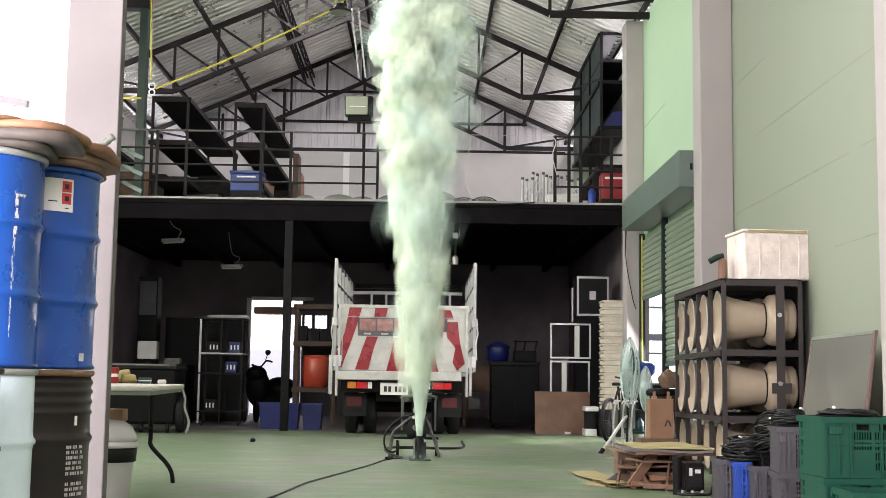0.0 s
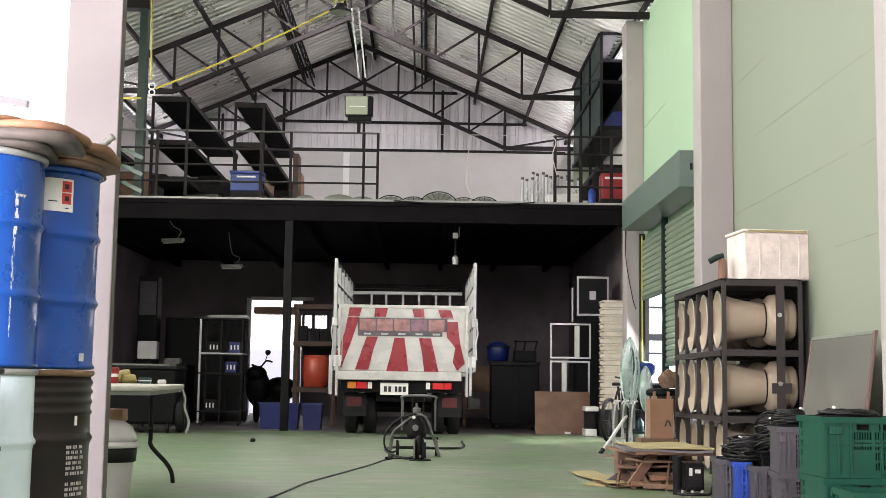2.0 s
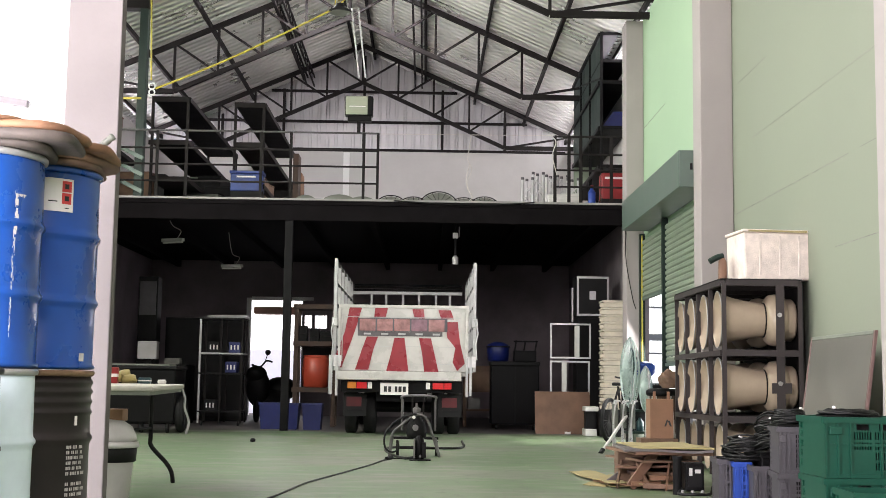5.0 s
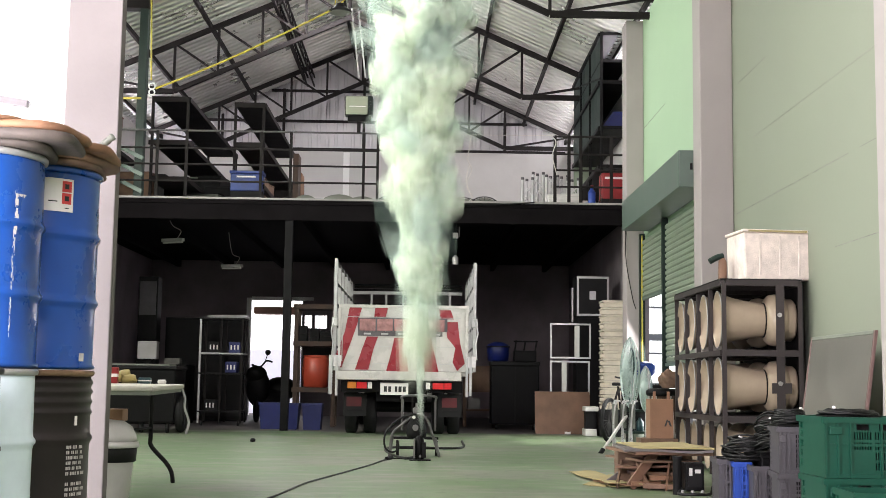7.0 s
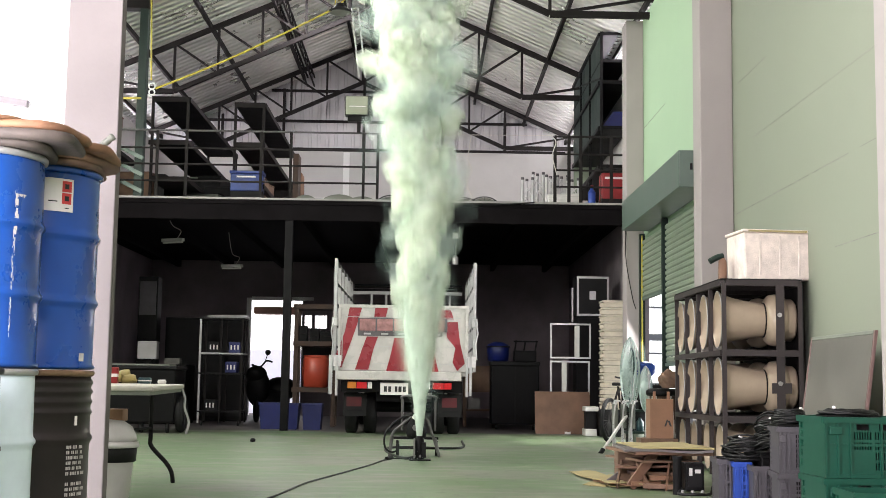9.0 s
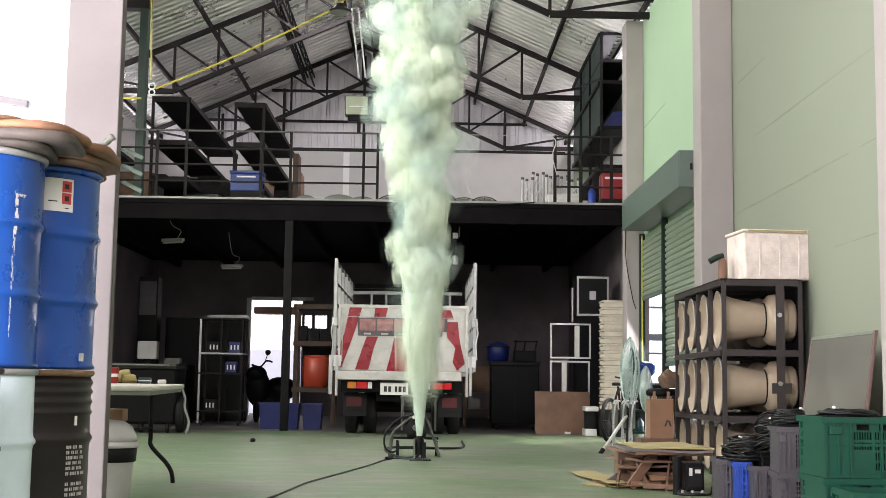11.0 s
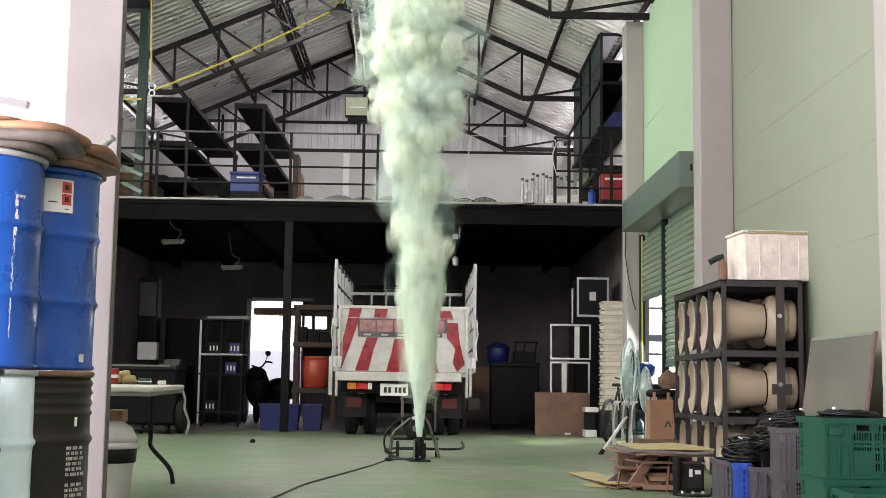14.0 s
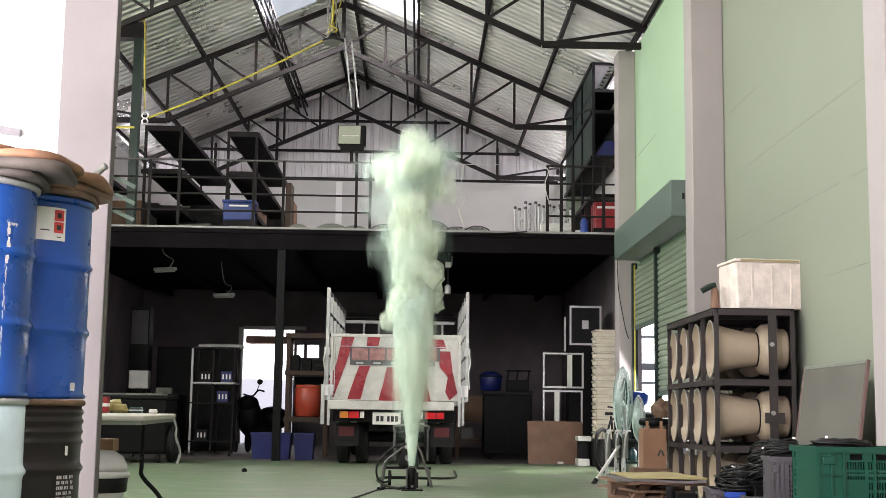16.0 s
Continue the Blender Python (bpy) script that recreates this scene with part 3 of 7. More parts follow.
# ---- mezzanine ----
def build_railing():
    r = thing("mezzanine_railing", (0, 21.92, 4.09), "dark painted steel tube railing on the mezzanine edge", "railing")
    for x in (-6.4, -5.6, -4.83, -4.31, -2.98, -2.45, -1.15, -0.90):
        part("post", box(x - 0.024, x + 0.024, -0.02, 0.02, 0.0, 1.20), M_STEEL, r)
    for x in (2.27, 2.52, 2.73, 3.28):
        part("post", box(x - 0.028, x + 0.028, -0.02, 0.02, 0.0, 1.22), M_STEEL, r)
    for z in (0.29, 0.59, 0.88, 1.20):
        for a, b in ((XL, -0.88), (2.25, 3.69)):
            part("rail", rod((a, 0, z), (b, 0, z), 0.018), M_STEEL if z < 1 or a > -1 else M_PURLIN, r)


def build_safety_line():
    t = thing("safety_rope", (0, 21.9, 5.28), "slack white safety rope across the railing gap", "rope")
    part("line", rod((-0.87, 0, 0), (2.26, 0, 0.02), 0.006), M_ROPE, t)
    part("hanging_end", hose([(0.76, 0, 0.0), (0.73, 0, -0.25), (0.71, 0, -0.45), (0.78, 0, -0.62), (0.70, 0, -0.85), (0.76, 0, -1.05), (0.80, 0, -1.12), (0.72, 0, -1.2)], 0.008), M_ROPE, t)
    part("loop", hose([(0.75, 0.02, -0.5), (0.68, 0.02, -0.8), (0.74, 0.02, -1.02), (0.79, 0.02, -1.05)], 0.008), M_ROPE, t)
    part("knot", hose([(2.20, -0.02, 0.0), (2.28, -0.03, -0.1), (2.22, -0.03, -0.35), (2.30, -0.03, -0.7)], 0.008), M_ROPE, t)
    part("cable", hose([(-0.6, -0.06, -1.21), (0.4, -0.07, -1.26), (1.3, -0.07, -1.25), (1.9, -0.06, -1.2)], 0.012), M_CABLE, t)


def build_floodlight():
    t = thing("floodlight", (-1.25, 21.86, 5.29), "grey rectangular floodlight on the railing post", "floodlight")
    part("pole", box(-0.03, 0.03, 0, 0.05, 0, 0.26), M_STEEL, t)
    part("ballast_box", box(-0.20, 0.22, -0.05, 0.16, 0.20, 0.30, 0.01), M_BLACK, t)
    part("housing", box(-0.25, 0.25, -0.06, 0.14, 0.30, 0.66, 0.02), M_BLACK, t)
    part("glass", box(-0.235, 0.155, -0.072, -0.062, 0.315, 0.645, 0.004), M_LAMP_GLASS, t)
    part("reflector_tube", rod((-0.17, -0.08, 0.46), (0.12, -0.08, 0.46), 0.008), M_LABEL, t)


def build_slanted_rack(x, w, y0, y1, z_top, shelves):
    """A heavy dark storage rack whose boards slope away to the rear."""
    t = thing("storage_rack", (x, y0, 4.09), "dark steel storage rack with bare shelf boards on the mezzanine", "rack", "storage racks")
    for px in (0.0, w):
        for py in (0.0, y1 - y0):
            part("post", box(px - 0.025, px + 0.025, py - 0.025, py + 0.025, 0, z_top), M_STEEL, t)
    for z in shelves:
        part("shelf_board", box(-0.02, w + 0.02, -0.02, y1 - y0 + 0.02, z - 0.03, z), M_DARK, t)
        part("beam", box(-0.02, w + 0.02, -0.045, -0.022, z - 0.08, z + 0.02), M_STEEL, t)
        part("side_beam", box(w + 0.022, w + 0.045, 0, y1 - y0, z - 0.07, z + 0.02), M_STEEL, t)
    return t


def perforated(xs, zs, hole, thick, m):
    """One plate with openings: cells between the cuts xs and zs, left out where hole(column, row)."""
    bm = bmesh.new()
    grid = {}

    def vert(a, b, c):
        if (a, b, c) not in grid:
            grid[a, b, c] = bm.verts.new(m @ Vector((xs[a], c * thick, zs[b])))
        return grid[a, b, c]

    full = {(a, b) for a in range(len(xs) - 1) for b in range(len(zs) - 1) if not hole(a, b)}
    for a, b in full:
        ring_ = ((a, b), (a + 1, b), (a + 1, b + 1), (a, b + 1))
        bm.faces.new([vert(*p, 0) for p in ring_])
        bm.faces.new([vert(*p, 1) for p in reversed(ring_)])
        for q, (p0, p1) in zip(((a, b - 1), (a + 1, b), (a, b + 1), (a - 1, b)), zip(ring_, ring_[1:] + ring_[:1])):
            if q not in full:
                bm.faces.new((vert(*p1, 0), vert(*p0, 0), vert(*p0, 1), vert(*p1, 1)))
    return bm


def crate(x, y, z, w, d, h, material, label, rows=3, slots=14, rz=0.0, group="", panel=0.22):
    """A slotted plastic crate: four walls with ribs and slot openings, a rim and a base."""
    t = thing("plastic_crate", (x, y, z), label, "crate", group, rz)
    part("base", box(0.01, w - 0.01, 0.01, d - 0.01, 0, 0.02), material, t)
    for side, (length, m) in {"front": (w, Matrix.Identity(4)), "rear": (w, pose(0, d - 0.012, 0)), "left": (d, pose(0.012, 0, 0, 0, 0, 90)), "right": (d, pose(w, 0, 0, 0, 0, 90))}.items():
        big = w > 0.5
        lo, hi = 0.03, h - (0.085 if big else 0.05)
        solid = (panel if side in ("front", "rear") else 0.82) * length
        run = length - 0.03 - solid
        xs, kind = [0.0, solid], ["panel"]
        for k in range(slots):
            open_at = not (big and k == slots // 4)
            xs.append(solid + run * (k + 0.60) / slots)
            kind.append(("first" if k < slots // 4 else "second") if open_at else "bar")
            xs.append(solid + run * (k + 1) / slots)
            kind.append("bar")
        xs.append(length)
        kind.append("panel")
        zs, band = [0.0, lo], ["solid"]
        for r in range(rows):
            z0 = lo + (hi - lo) * r / rows
            zs += [z0 + (hi - lo) * 0.26 / rows, z0 + (hi - lo) / rows]
            band += ["solid", r]
        zs += [h - 0.075, h - 0.04, h - 0.03] if big else [h - 0.03]
        band += ["solid", "grip", "solid"] if big else ["solid"]
        half = (len(xs) - 2) // 4

        def hole(a, b):
            if band[b] == "grip":
                return 2 < a < half - 2 or half + 4 < a < len(kind) - 4
            return kind[a] in ("first", "second") and band[b] != "solid" and not (big and kind[a] == "first" and band[b] < rows // 2)

        part("side_wall", perforated(xs, zs, hole, 0.012, m), material, t)
    rim = bmesh.new()
    for a in ((-0.012, w + 0.012, -0.014, 0.004), (-0.012, w + 0.012, d - 0.004, d + 0.014)):
        box(*a, h - 0.035, h, bm=rim)
    for a in ((-0.014, 0.004, 0.004, d - 0.004), (w - 0.004, w + 0.014, 0.004, d - 0.004)):
        box(*a, h - 0.035, h, bm=rim)
    part("rim", rim, material, t)
    for k in (0.0, 0.11, 0.22, 0.5, 0.78, 1.0):
        bm = box(k * (w - 0.012), k * (w - 0.012) + 0.012, -0.012, 0.0, 0.0, h - 0.036)
        part("rib", bm, material, t)
    part("foot_rail", box(0.013, w - 0.013, -0.008, 0.0, 0.0, 0.022), material, t)
    part("cross_rib", box(0.013, w - 0.013, -0.007, 0.0, h * 0.52, h * 0.52 + 0.014), material, t)
    part("handle", box(0.04 * w, 0.15 * w, -0.016, -0.001, h - 0.10, h - 0.055, 0.004), material, t)
    return t


def build_mezzanine_things():
    build_slanted_rack(-5.22, 0.66, 23.2, 29.2, 2.1, (0.55, 1.25, 2.08))
    build_slanted_rack(-3.72, 0.54, 23.6, 29.2, 2.1, (0.5, 1.3, 2.08))
    build_slanted_rack(-6.9, 0.5, 22.6, 27.0, 1.8, (0.45, 0.95, 1.45))
    t = thing("cardboard_sheet", (-2.62, 23.9, 4.09), "brown cardboard packing leaning on the rack", "cardboard")
    part("sheet", box(0, 0.10, 0, 0.5, 0.0, 1.18), M_WOOD_DARK, t)
    part("sheet", box(0.0, 0.11, 0.55, 1.1, 0.0, 0.9), M_CARD, t)
    # stair flight of green stringers at the rail's end
    s = thing("steel_stair", (-5.75, 22.15, 4.09), "pale green steel stair treads behind the railing", "stair")
    for k in range(4):
        part("tread", bar((0, 0, 1.02 - 0.30 * k), (0.62, 0, 0.72 - 0.30 * k), 0.06, 0.07), M_SHUTTER, s)
    structure("roof_post", box(-5.30, -5.15, 22.2, 22.38, 4.09, 7.88, 0.006), M_STEEL_GREEN, "dark green square steel post up to the roof", "post")
    structure("roof_post_arm", box(-7.05, -5.13, 22.16, 22.42, 7.60, 7.90, 0.006), M_STEEL, "dark steel beam over the green post", "beam")
    # Cupboards added to darken the pale wall area behind the racks.
    for x, w, h in ((-7.0, 0.95, 1.5), (-6.0, 1.0, 1.62), (-4.95, 0.92, 1.4), (-4.0, 0.98, 1.55)):
        q = thing("metal_cupboard", (x, 29.6, 4.09), "dark steel cupboard added to darken the rear wall area", "cupboard", "rear cupboards")
        part("body", box(0, w, 0, 0.55, 0, h, 0.008), M_DARK, q)
        for a, b in ((0.02, w / 2 - 0.01), (w / 2 + 0.01, w - 0.02)):
            d = part("door", box(a, b, -0.016, -0.001, 0.06, h - 0.03, 0.003), M_STEEL, q)
            part("handle", box(b - 0.05, b - 0.03, -0.034, -0.017, h * 0.5, h * 0.5 + 0.12), M_GALV, d)
    q = thing("red_case", (-6.75, 22.9, 5.54), "long dull red case lying on the storage rack", "case")
    part("body", box(0, 0.95, 0, 0.4, 0, 0.22, 0.015), M_PINK_FRAME, q)
    part("lid", box(-0.01, 0.96, -0.01, 0.41, 0.221, 0.25, 0.01), M_DULL_RED, q)
    rnd = random.Random(21)
    for k in range(26):
        x, y = rnd.uniform(-6.4, -3.0), rnd.uniform(24.2, 28.8)
        w, d, h = rnd.uniform(0.3, 0.75), rnd.uniform(0.3, 0.6), rnd.uniform(0.25, 0.95)
        q = thing("storage_carton", (x, y, 4.09), "dark dusty storage box among the mezzanine racks", "box", "stored boxes", rnd.uniform(-12, 12))
        part("body", box(-w / 2, w / 2, -d / 2, d / 2, 0, h, 0.008), (M_DARK, M_WOOD_OLD, M_GREY_PAD, M_BLACK, M_DARK)[k % 5], q)
        part("lid", box(-w / 2 - 0.008, w / 2 + 0.008, -d / 2 - 0.008, d / 2 + 0.008, h, h + 0.025, 0.004), (M_DARK, M_WOOD_OLD, M_DARK, M_BLACK, M_GREY_PAD)[k % 5], q)
    b = thing("blue_tote", (-3.76, 23.45, 4.09), "blue plastic tote box on a low stand", "tote box")
    part("stand", box(0.0, 0.6, 0, 0.4, 0.0, 0.36, 0.01), M_DARK, b)
    part("tub", box(0.0, 0.6, 0, 0.4, 0.36, 0.70, 0.02), M_TOTE, b)
    part("lid", box(-0.02, 0.62, -0.02, 0.42, 0.70, 0.75, 0.01), M_TOTE, b)
    part("label_plate", box(0.12, 0.48, -0.006, -0.001, 0.62, 0.65), M_LABEL, b)
    for k, (x, w, h) in enumerate(((-2.56, 0.5, 0.28), (-2.05, 0.75, 0.30), (-1.55, 0.62, 0.27))):
        q = thing("rolled_mat", (x, 23.3, 4.09), "grey-green rolled vinyl mat lying on the mezzanine", "mat", "rolled mats")
        bm = bmesh.new()
        for i in range(13):
            a = math.pi * i / 12
            bm.verts.new((w / 2 - w / 2 * math.cos(a), 0, h * math.sin(a) ** 0.7))
        bm.verts.ensure_lookup_table()
        vs = bm.verts[:]
        bk = [bm.verts.new(v.co + Vector((0, 1.2, 0))) for v in vs]
        bm.faces.new(vs)
        bm.faces.new(list(reversed(bk)))
        for i in range(12):
            bm.faces.new((vs[i], bk[i], bk[i + 1], vs[i + 1]))
        bmesh.ops.recalc_face_normals(bm, faces=bm.faces[:])
        part("roll", bm, M_GREY_PAD, q)
        part("strap", box(w * 0.5 - 0.02, w * 0.5 + 0.02, -0.006, 0.4, h + 0.001, h + 0.006), M_GALV, q)
    # wire fan guards lying on edge
    for k, x in enumerate((-0.72, -0.28, 0.22, 0.72, 1.12, 1.42)):
        g = thing("wire_guard", (x, 24.2 + 0.15 * (k % 2), 4.09), "dark round wire guard stored on edge", "wire guard", "wire guards")
        rad = (0.30, 0.30, 0.36, 0.30, 0.30, 0.22)[k]
        bm = ring((0, 0, rad * 0.72), rad, 0.014, "y", 36, 6, squash=0.72)
        part("rim", bm, M_STEEL, g)
        sp = bmesh.new()
        for i in range(8):
            a = math.pi * i / 8
            rod((rad * math.cos(a), 0.01, rad * 0.72 * (1 + math.sin(a))), (-rad * math.cos(a), 0.01, rad * 0.72 * (1 - math.sin(a))), 0.006, seg=5, bm=sp)
        part("spokes", sp, M_STEEL, g)
        part("infill", lathe([(0.0, -0.006), (rad * 0.93, -0.004), (rad * 0.93, 0.004), (0.0, 0.006)], 32, m=Matrix.Translation((0, 0.03, rad * 0.72)) @ Matrix.Diagonal((1, 1, 0.72, 1)) @ TO_Y), M_GREY_PAD, g)
        part("hub", rod((0, -0.02, rad * 0.72), (0, 0.02, rad * 0.72), 0.07, seg=16), M_GREY_PAD, g)
    # aluminium lighting trusses standing on end
    for k, (x, h) in enumerate(((1.95, 0.80), (2.18, 0.95), (2.42, 0.86), (2.66, 0.9), (2.84, 0.8))):
        g = thing("lighting_truss", (x, 24.0 + 0.25 * (k % 2), 4.09), "bright aluminium lattice lighting truss on end", "lighting truss", "lighting trusses")
        for dx, dy in ((-0.1, 0), (0.1, 0), (0, 0.17)):
            part("tube", rod((dx, dy, 0), (dx, dy, h), 0.025), M_ALU, g)
            part("coupler", rod((dx, dy, h - 0.05), (dx, dy, h), 0.030), M_DARK_EDGE, g)
        sgn = 1
        z = 0.04
        while z < h - 0.2:
            part("lattice", rod((-0.1 * sgn, 0, z), (0.1 * sgn, 0, z + 0.2), 0.014, seg=6), M_ALU, g)
            part("lattice", rod((0.1 * sgn, 0.01, z), (0, 0.16, z + 0.2), 0.012, seg=6), M_ALU, g)
            z += 0.2
            sgn = -sgn
    g = thing("white_pipe_bundle", (2.2, 22.4, 4.09), "white plastic pipes lying by the rail", "pipes")
    for k in range(3):
        part("pipe", rod((0, 0.05 * k, 0.09 + 0.05 * k), (0.6, 0.1 + 0.05 * k, 0.14 + 0.05 * k), 0.045), M_WHITE_PLASTIC, g)
    part("support", box(0.05, 0.55, 0, 0.2, 0, 0.05), M_WHITE_PLASTIC, g)
    # tall dark rack against the side wall
    t = thing("tall_storage_rack", (2.95, 22.4, 4.09), "tall black steel storage rack with greenish panels", "rack")
    for px, py in ((0.22, 0), (0.72, 0), (0.72, 4.2)):
        part("post", box(px - 0.025, px + 0.025, py - 0.025, py + 0.025, 0, 3.28), M_BLACK, t)
    for z in (0.78, 1.5, 2.35, 2.75, 3.26):
        part("shelf_board", box(0.20, 0.74, 0, 4.2, z - 0.03, z), M_DARK, t)
        part("front_beam", box(0.20, 0.74, -0.03, 0.0, z - 0.05, z + 0.01), M_BLACK, t)
    part("rear_panel", box(0.2, 0.72, 4.1, 4.12, 0.8, 2.32), M_SLAT, t, "pale greenish rear sheet")
    part("rear_panel", box(0.2, 0.72, 2.4, 2.42, 2.36, 3.22), M_DARK, t)
    part("brace", bar((0.2, 0.0, 2.4), (0.2, 4.2, 3.2), 0.03), M_BLACK, t)
    for z0, z1 in ((1.51, 2.30), (2.37, 3.20)):
        part("side_panel", box(0.206, 0.216, 0.03, 4.15, z0, z1), M_STEEL_GREEN, t, "dark green side sheet")
    for y in (1.4, 2.8):
        part("post", box(0.175, 0.225, y - 0.025, y + 0.025, 0, 3.28), M_BLACK, t)
    for z in (0.78, 1.5, 2.35, 3.26):
        part("side_beam", box(0.165, 0.198, 0.026, 4.17, z - 0.06, z + 0.01), M_BLACK, t)
    b = thing("blue_tarpaulin", (3.35, 22.5, 5.595), "folded dark blue tarpaulin on the rack shelf", "tarpaulin")
    part("fold", poly([(-0.16, 0), (0.33, 0), (0.33, 0.30), (0.05, 0.30)], 0.6), M_BLUE_BIN, b)
    b = thing("red_tool_case", (3.15, 22.25, 4.09), "red plastic case with a white printed strip", "case")
    part("body", box(0, 0.5, 0, 0.35, 0.0, 0.62, 0.03), M_RED_PLASTIC, b)
    part("base", box(0.0, 0.5, -0.004, 0.3, 0.0, 0.14), M_DARK, b)
    part("print", box(0.06, 0.42, -0.006, -0.001, 0.50, 0.54), M_LABEL, b)
    b = thing("blue_can", (2.98, 22.3, 4.09), "small blue plastic canister beside the red case", "canister")
    part("body", lathe([(0.05, 0), (0.07, 0.02), (0.07, 0.26), (0.03, 0.31), (0.03, 0.34)], 16), M_BLUE_PLASTIC, b)
    part("cap", lathe([(0.034, 0.34), (0.034, 0.38)], 12), M_RED_PLASTIC, b)


# ---- hoist, hose and lamps under the roof ----
def build_roof_fixtures():
    t = thing("yellow_air_hose", (0, 21.45, 0), "yellow air hose strung from post to hoist", "hose")
    part("drop", hose([(-5.40, 0.2, 7.74), (-5.05, 0.05, 7.73), (-4.95, 0, 7.66), (-4.92, 0, 7.2), (-4.90, 0, 6.6), (-4.88, 0, 6.08)], 0.016), M_YELLOW, t)
    part("span", hose([(-4.80, 0, 5.93), (-3.8, 0, 6.36), (-2.7, 0, 6.90), (-1.72, 0, 7.42)], 0.018), M_YELLOW, t)
    part("coupling", ring((-4.86, -0.02, 5.97), 0.055, 0.013, "y", 20, 6), M_CHROME, t)
    part("coupling", ring((-4.86, -0.02, 5.86), 0.05, 0.013, "y", 20, 6), M_CHROME, t)
    part("branch", rod((-5.45, 0.02, 5.75), (-5.05, 0.02, 5.76), 0.02), M_YELLOW, t)
    h = thing("high_bay_lamp", (-1.60, 21.5, 7.38), "dark high bay lamp hung by a yellow hook", "lamp")
    part("shade", lathe([(0.20, 0.0), (0.20, 0.03), (0.10, 0.09), (0.06, 0.16)], 24), M_DARK, h)
    part("lens", lathe([(0.18, -0.015), (0.18, -0.004)], 24), M_GREY_PAD, h)
    part("hook", hose([(0, 0, 0.16), (0.06, 0, 0.24), (-0.05, 0, 0.32), (-0.02, 0, 0.5), (-0.02, 0, 2.05)], 0.018), M_YELLOW, h)
    part("hanger", rod((0.22, 0.0, 0.02), (0.10, 0, -0.95 + 0.9), 0.012), M_GALV, h)
    w = thing("hoist_wires", (-1.62, 21.55, 7.6), "bundle of slack grey wires hung from the ridge", "wires")
    rw = random.Random(8)
    for k in range(7):
        x0, x1 = rw.uniform(-0.10, 0.16), rw.uniform(-0.34, 0.42)
        part("wire", hose([(x0, 0, rw.uniform(-0.2, 0.15)), ((x0 + x1) / 2 + rw.uniform(-0.05, 0.05), 0.03, 0.8), (x1, 0.05, 1.5)], 0.009, 6), M_GALV if k % 3 else M_YELLOW, w)
    a = thing("folded_ladder", (-1.35, 22.3, 6.35), "bright aluminium ladder hung under the ridge", "ladder")
    for dx in (0.0, 0.12):
        part("rail", bar((dx - 0.1, 0, 1.35), (dx + 0.06, 0, 0.05), 0.03), M_ALU, a)
    part("hanger", rod((-0.1, 0, 1.3), (-0.1, 0, 2.98), 0.01), M_STEEL, a)
    for k, (x, y, z, rz) in enumerate(((-4.92, 24.0, 3.52, -24), (-4.08, 26.0, 3.22, -24))):
        f = thing("batten_light", (x, y, z), "unlit white fluorescent batten hung under the mezzanine", "light", "batten lights", rz)
        part("batten", box(-0.24, 0.24, -0.05, 0.05, 0.0, 0.06, 0.008), M_TUBE_WHITE, f)
        part("tube", rod((-0.23, 0, -0.02), (0.23, 0, -0.02), 0.014), M_LABEL, f)
        part("wire", hose([(0.1, 0, 0.06), (0.18, 0, 0.2), (0.0, 0, 0.3), (-0.1, 0, 3.96 - z)], 0.008), M_ROPE, f)
    f = thing("ceiling_fan", (0.53, 23.0, 3.05), "small dark fan head hung under the mezzanine beam", "fan")
    part("rod", rod((0, 0, 0.15), (0, 0, 0.91), 0.02), M_DARK, f)
    part("motor", lathe([(0.02, 0.0), (0.06, 0.02), (0.06, 0.14), (0.02, 0.18)], 16), M_GALV, f)
    part("cage", ring((0.07, -0.02, 0.62), 0.09, 0.01, "x", 24, 6), M_GALV, f)
    part("bracket", box(-0.05, 0.05, -0.05, 0.02, 0.5, 0.6), M_LABEL, f)


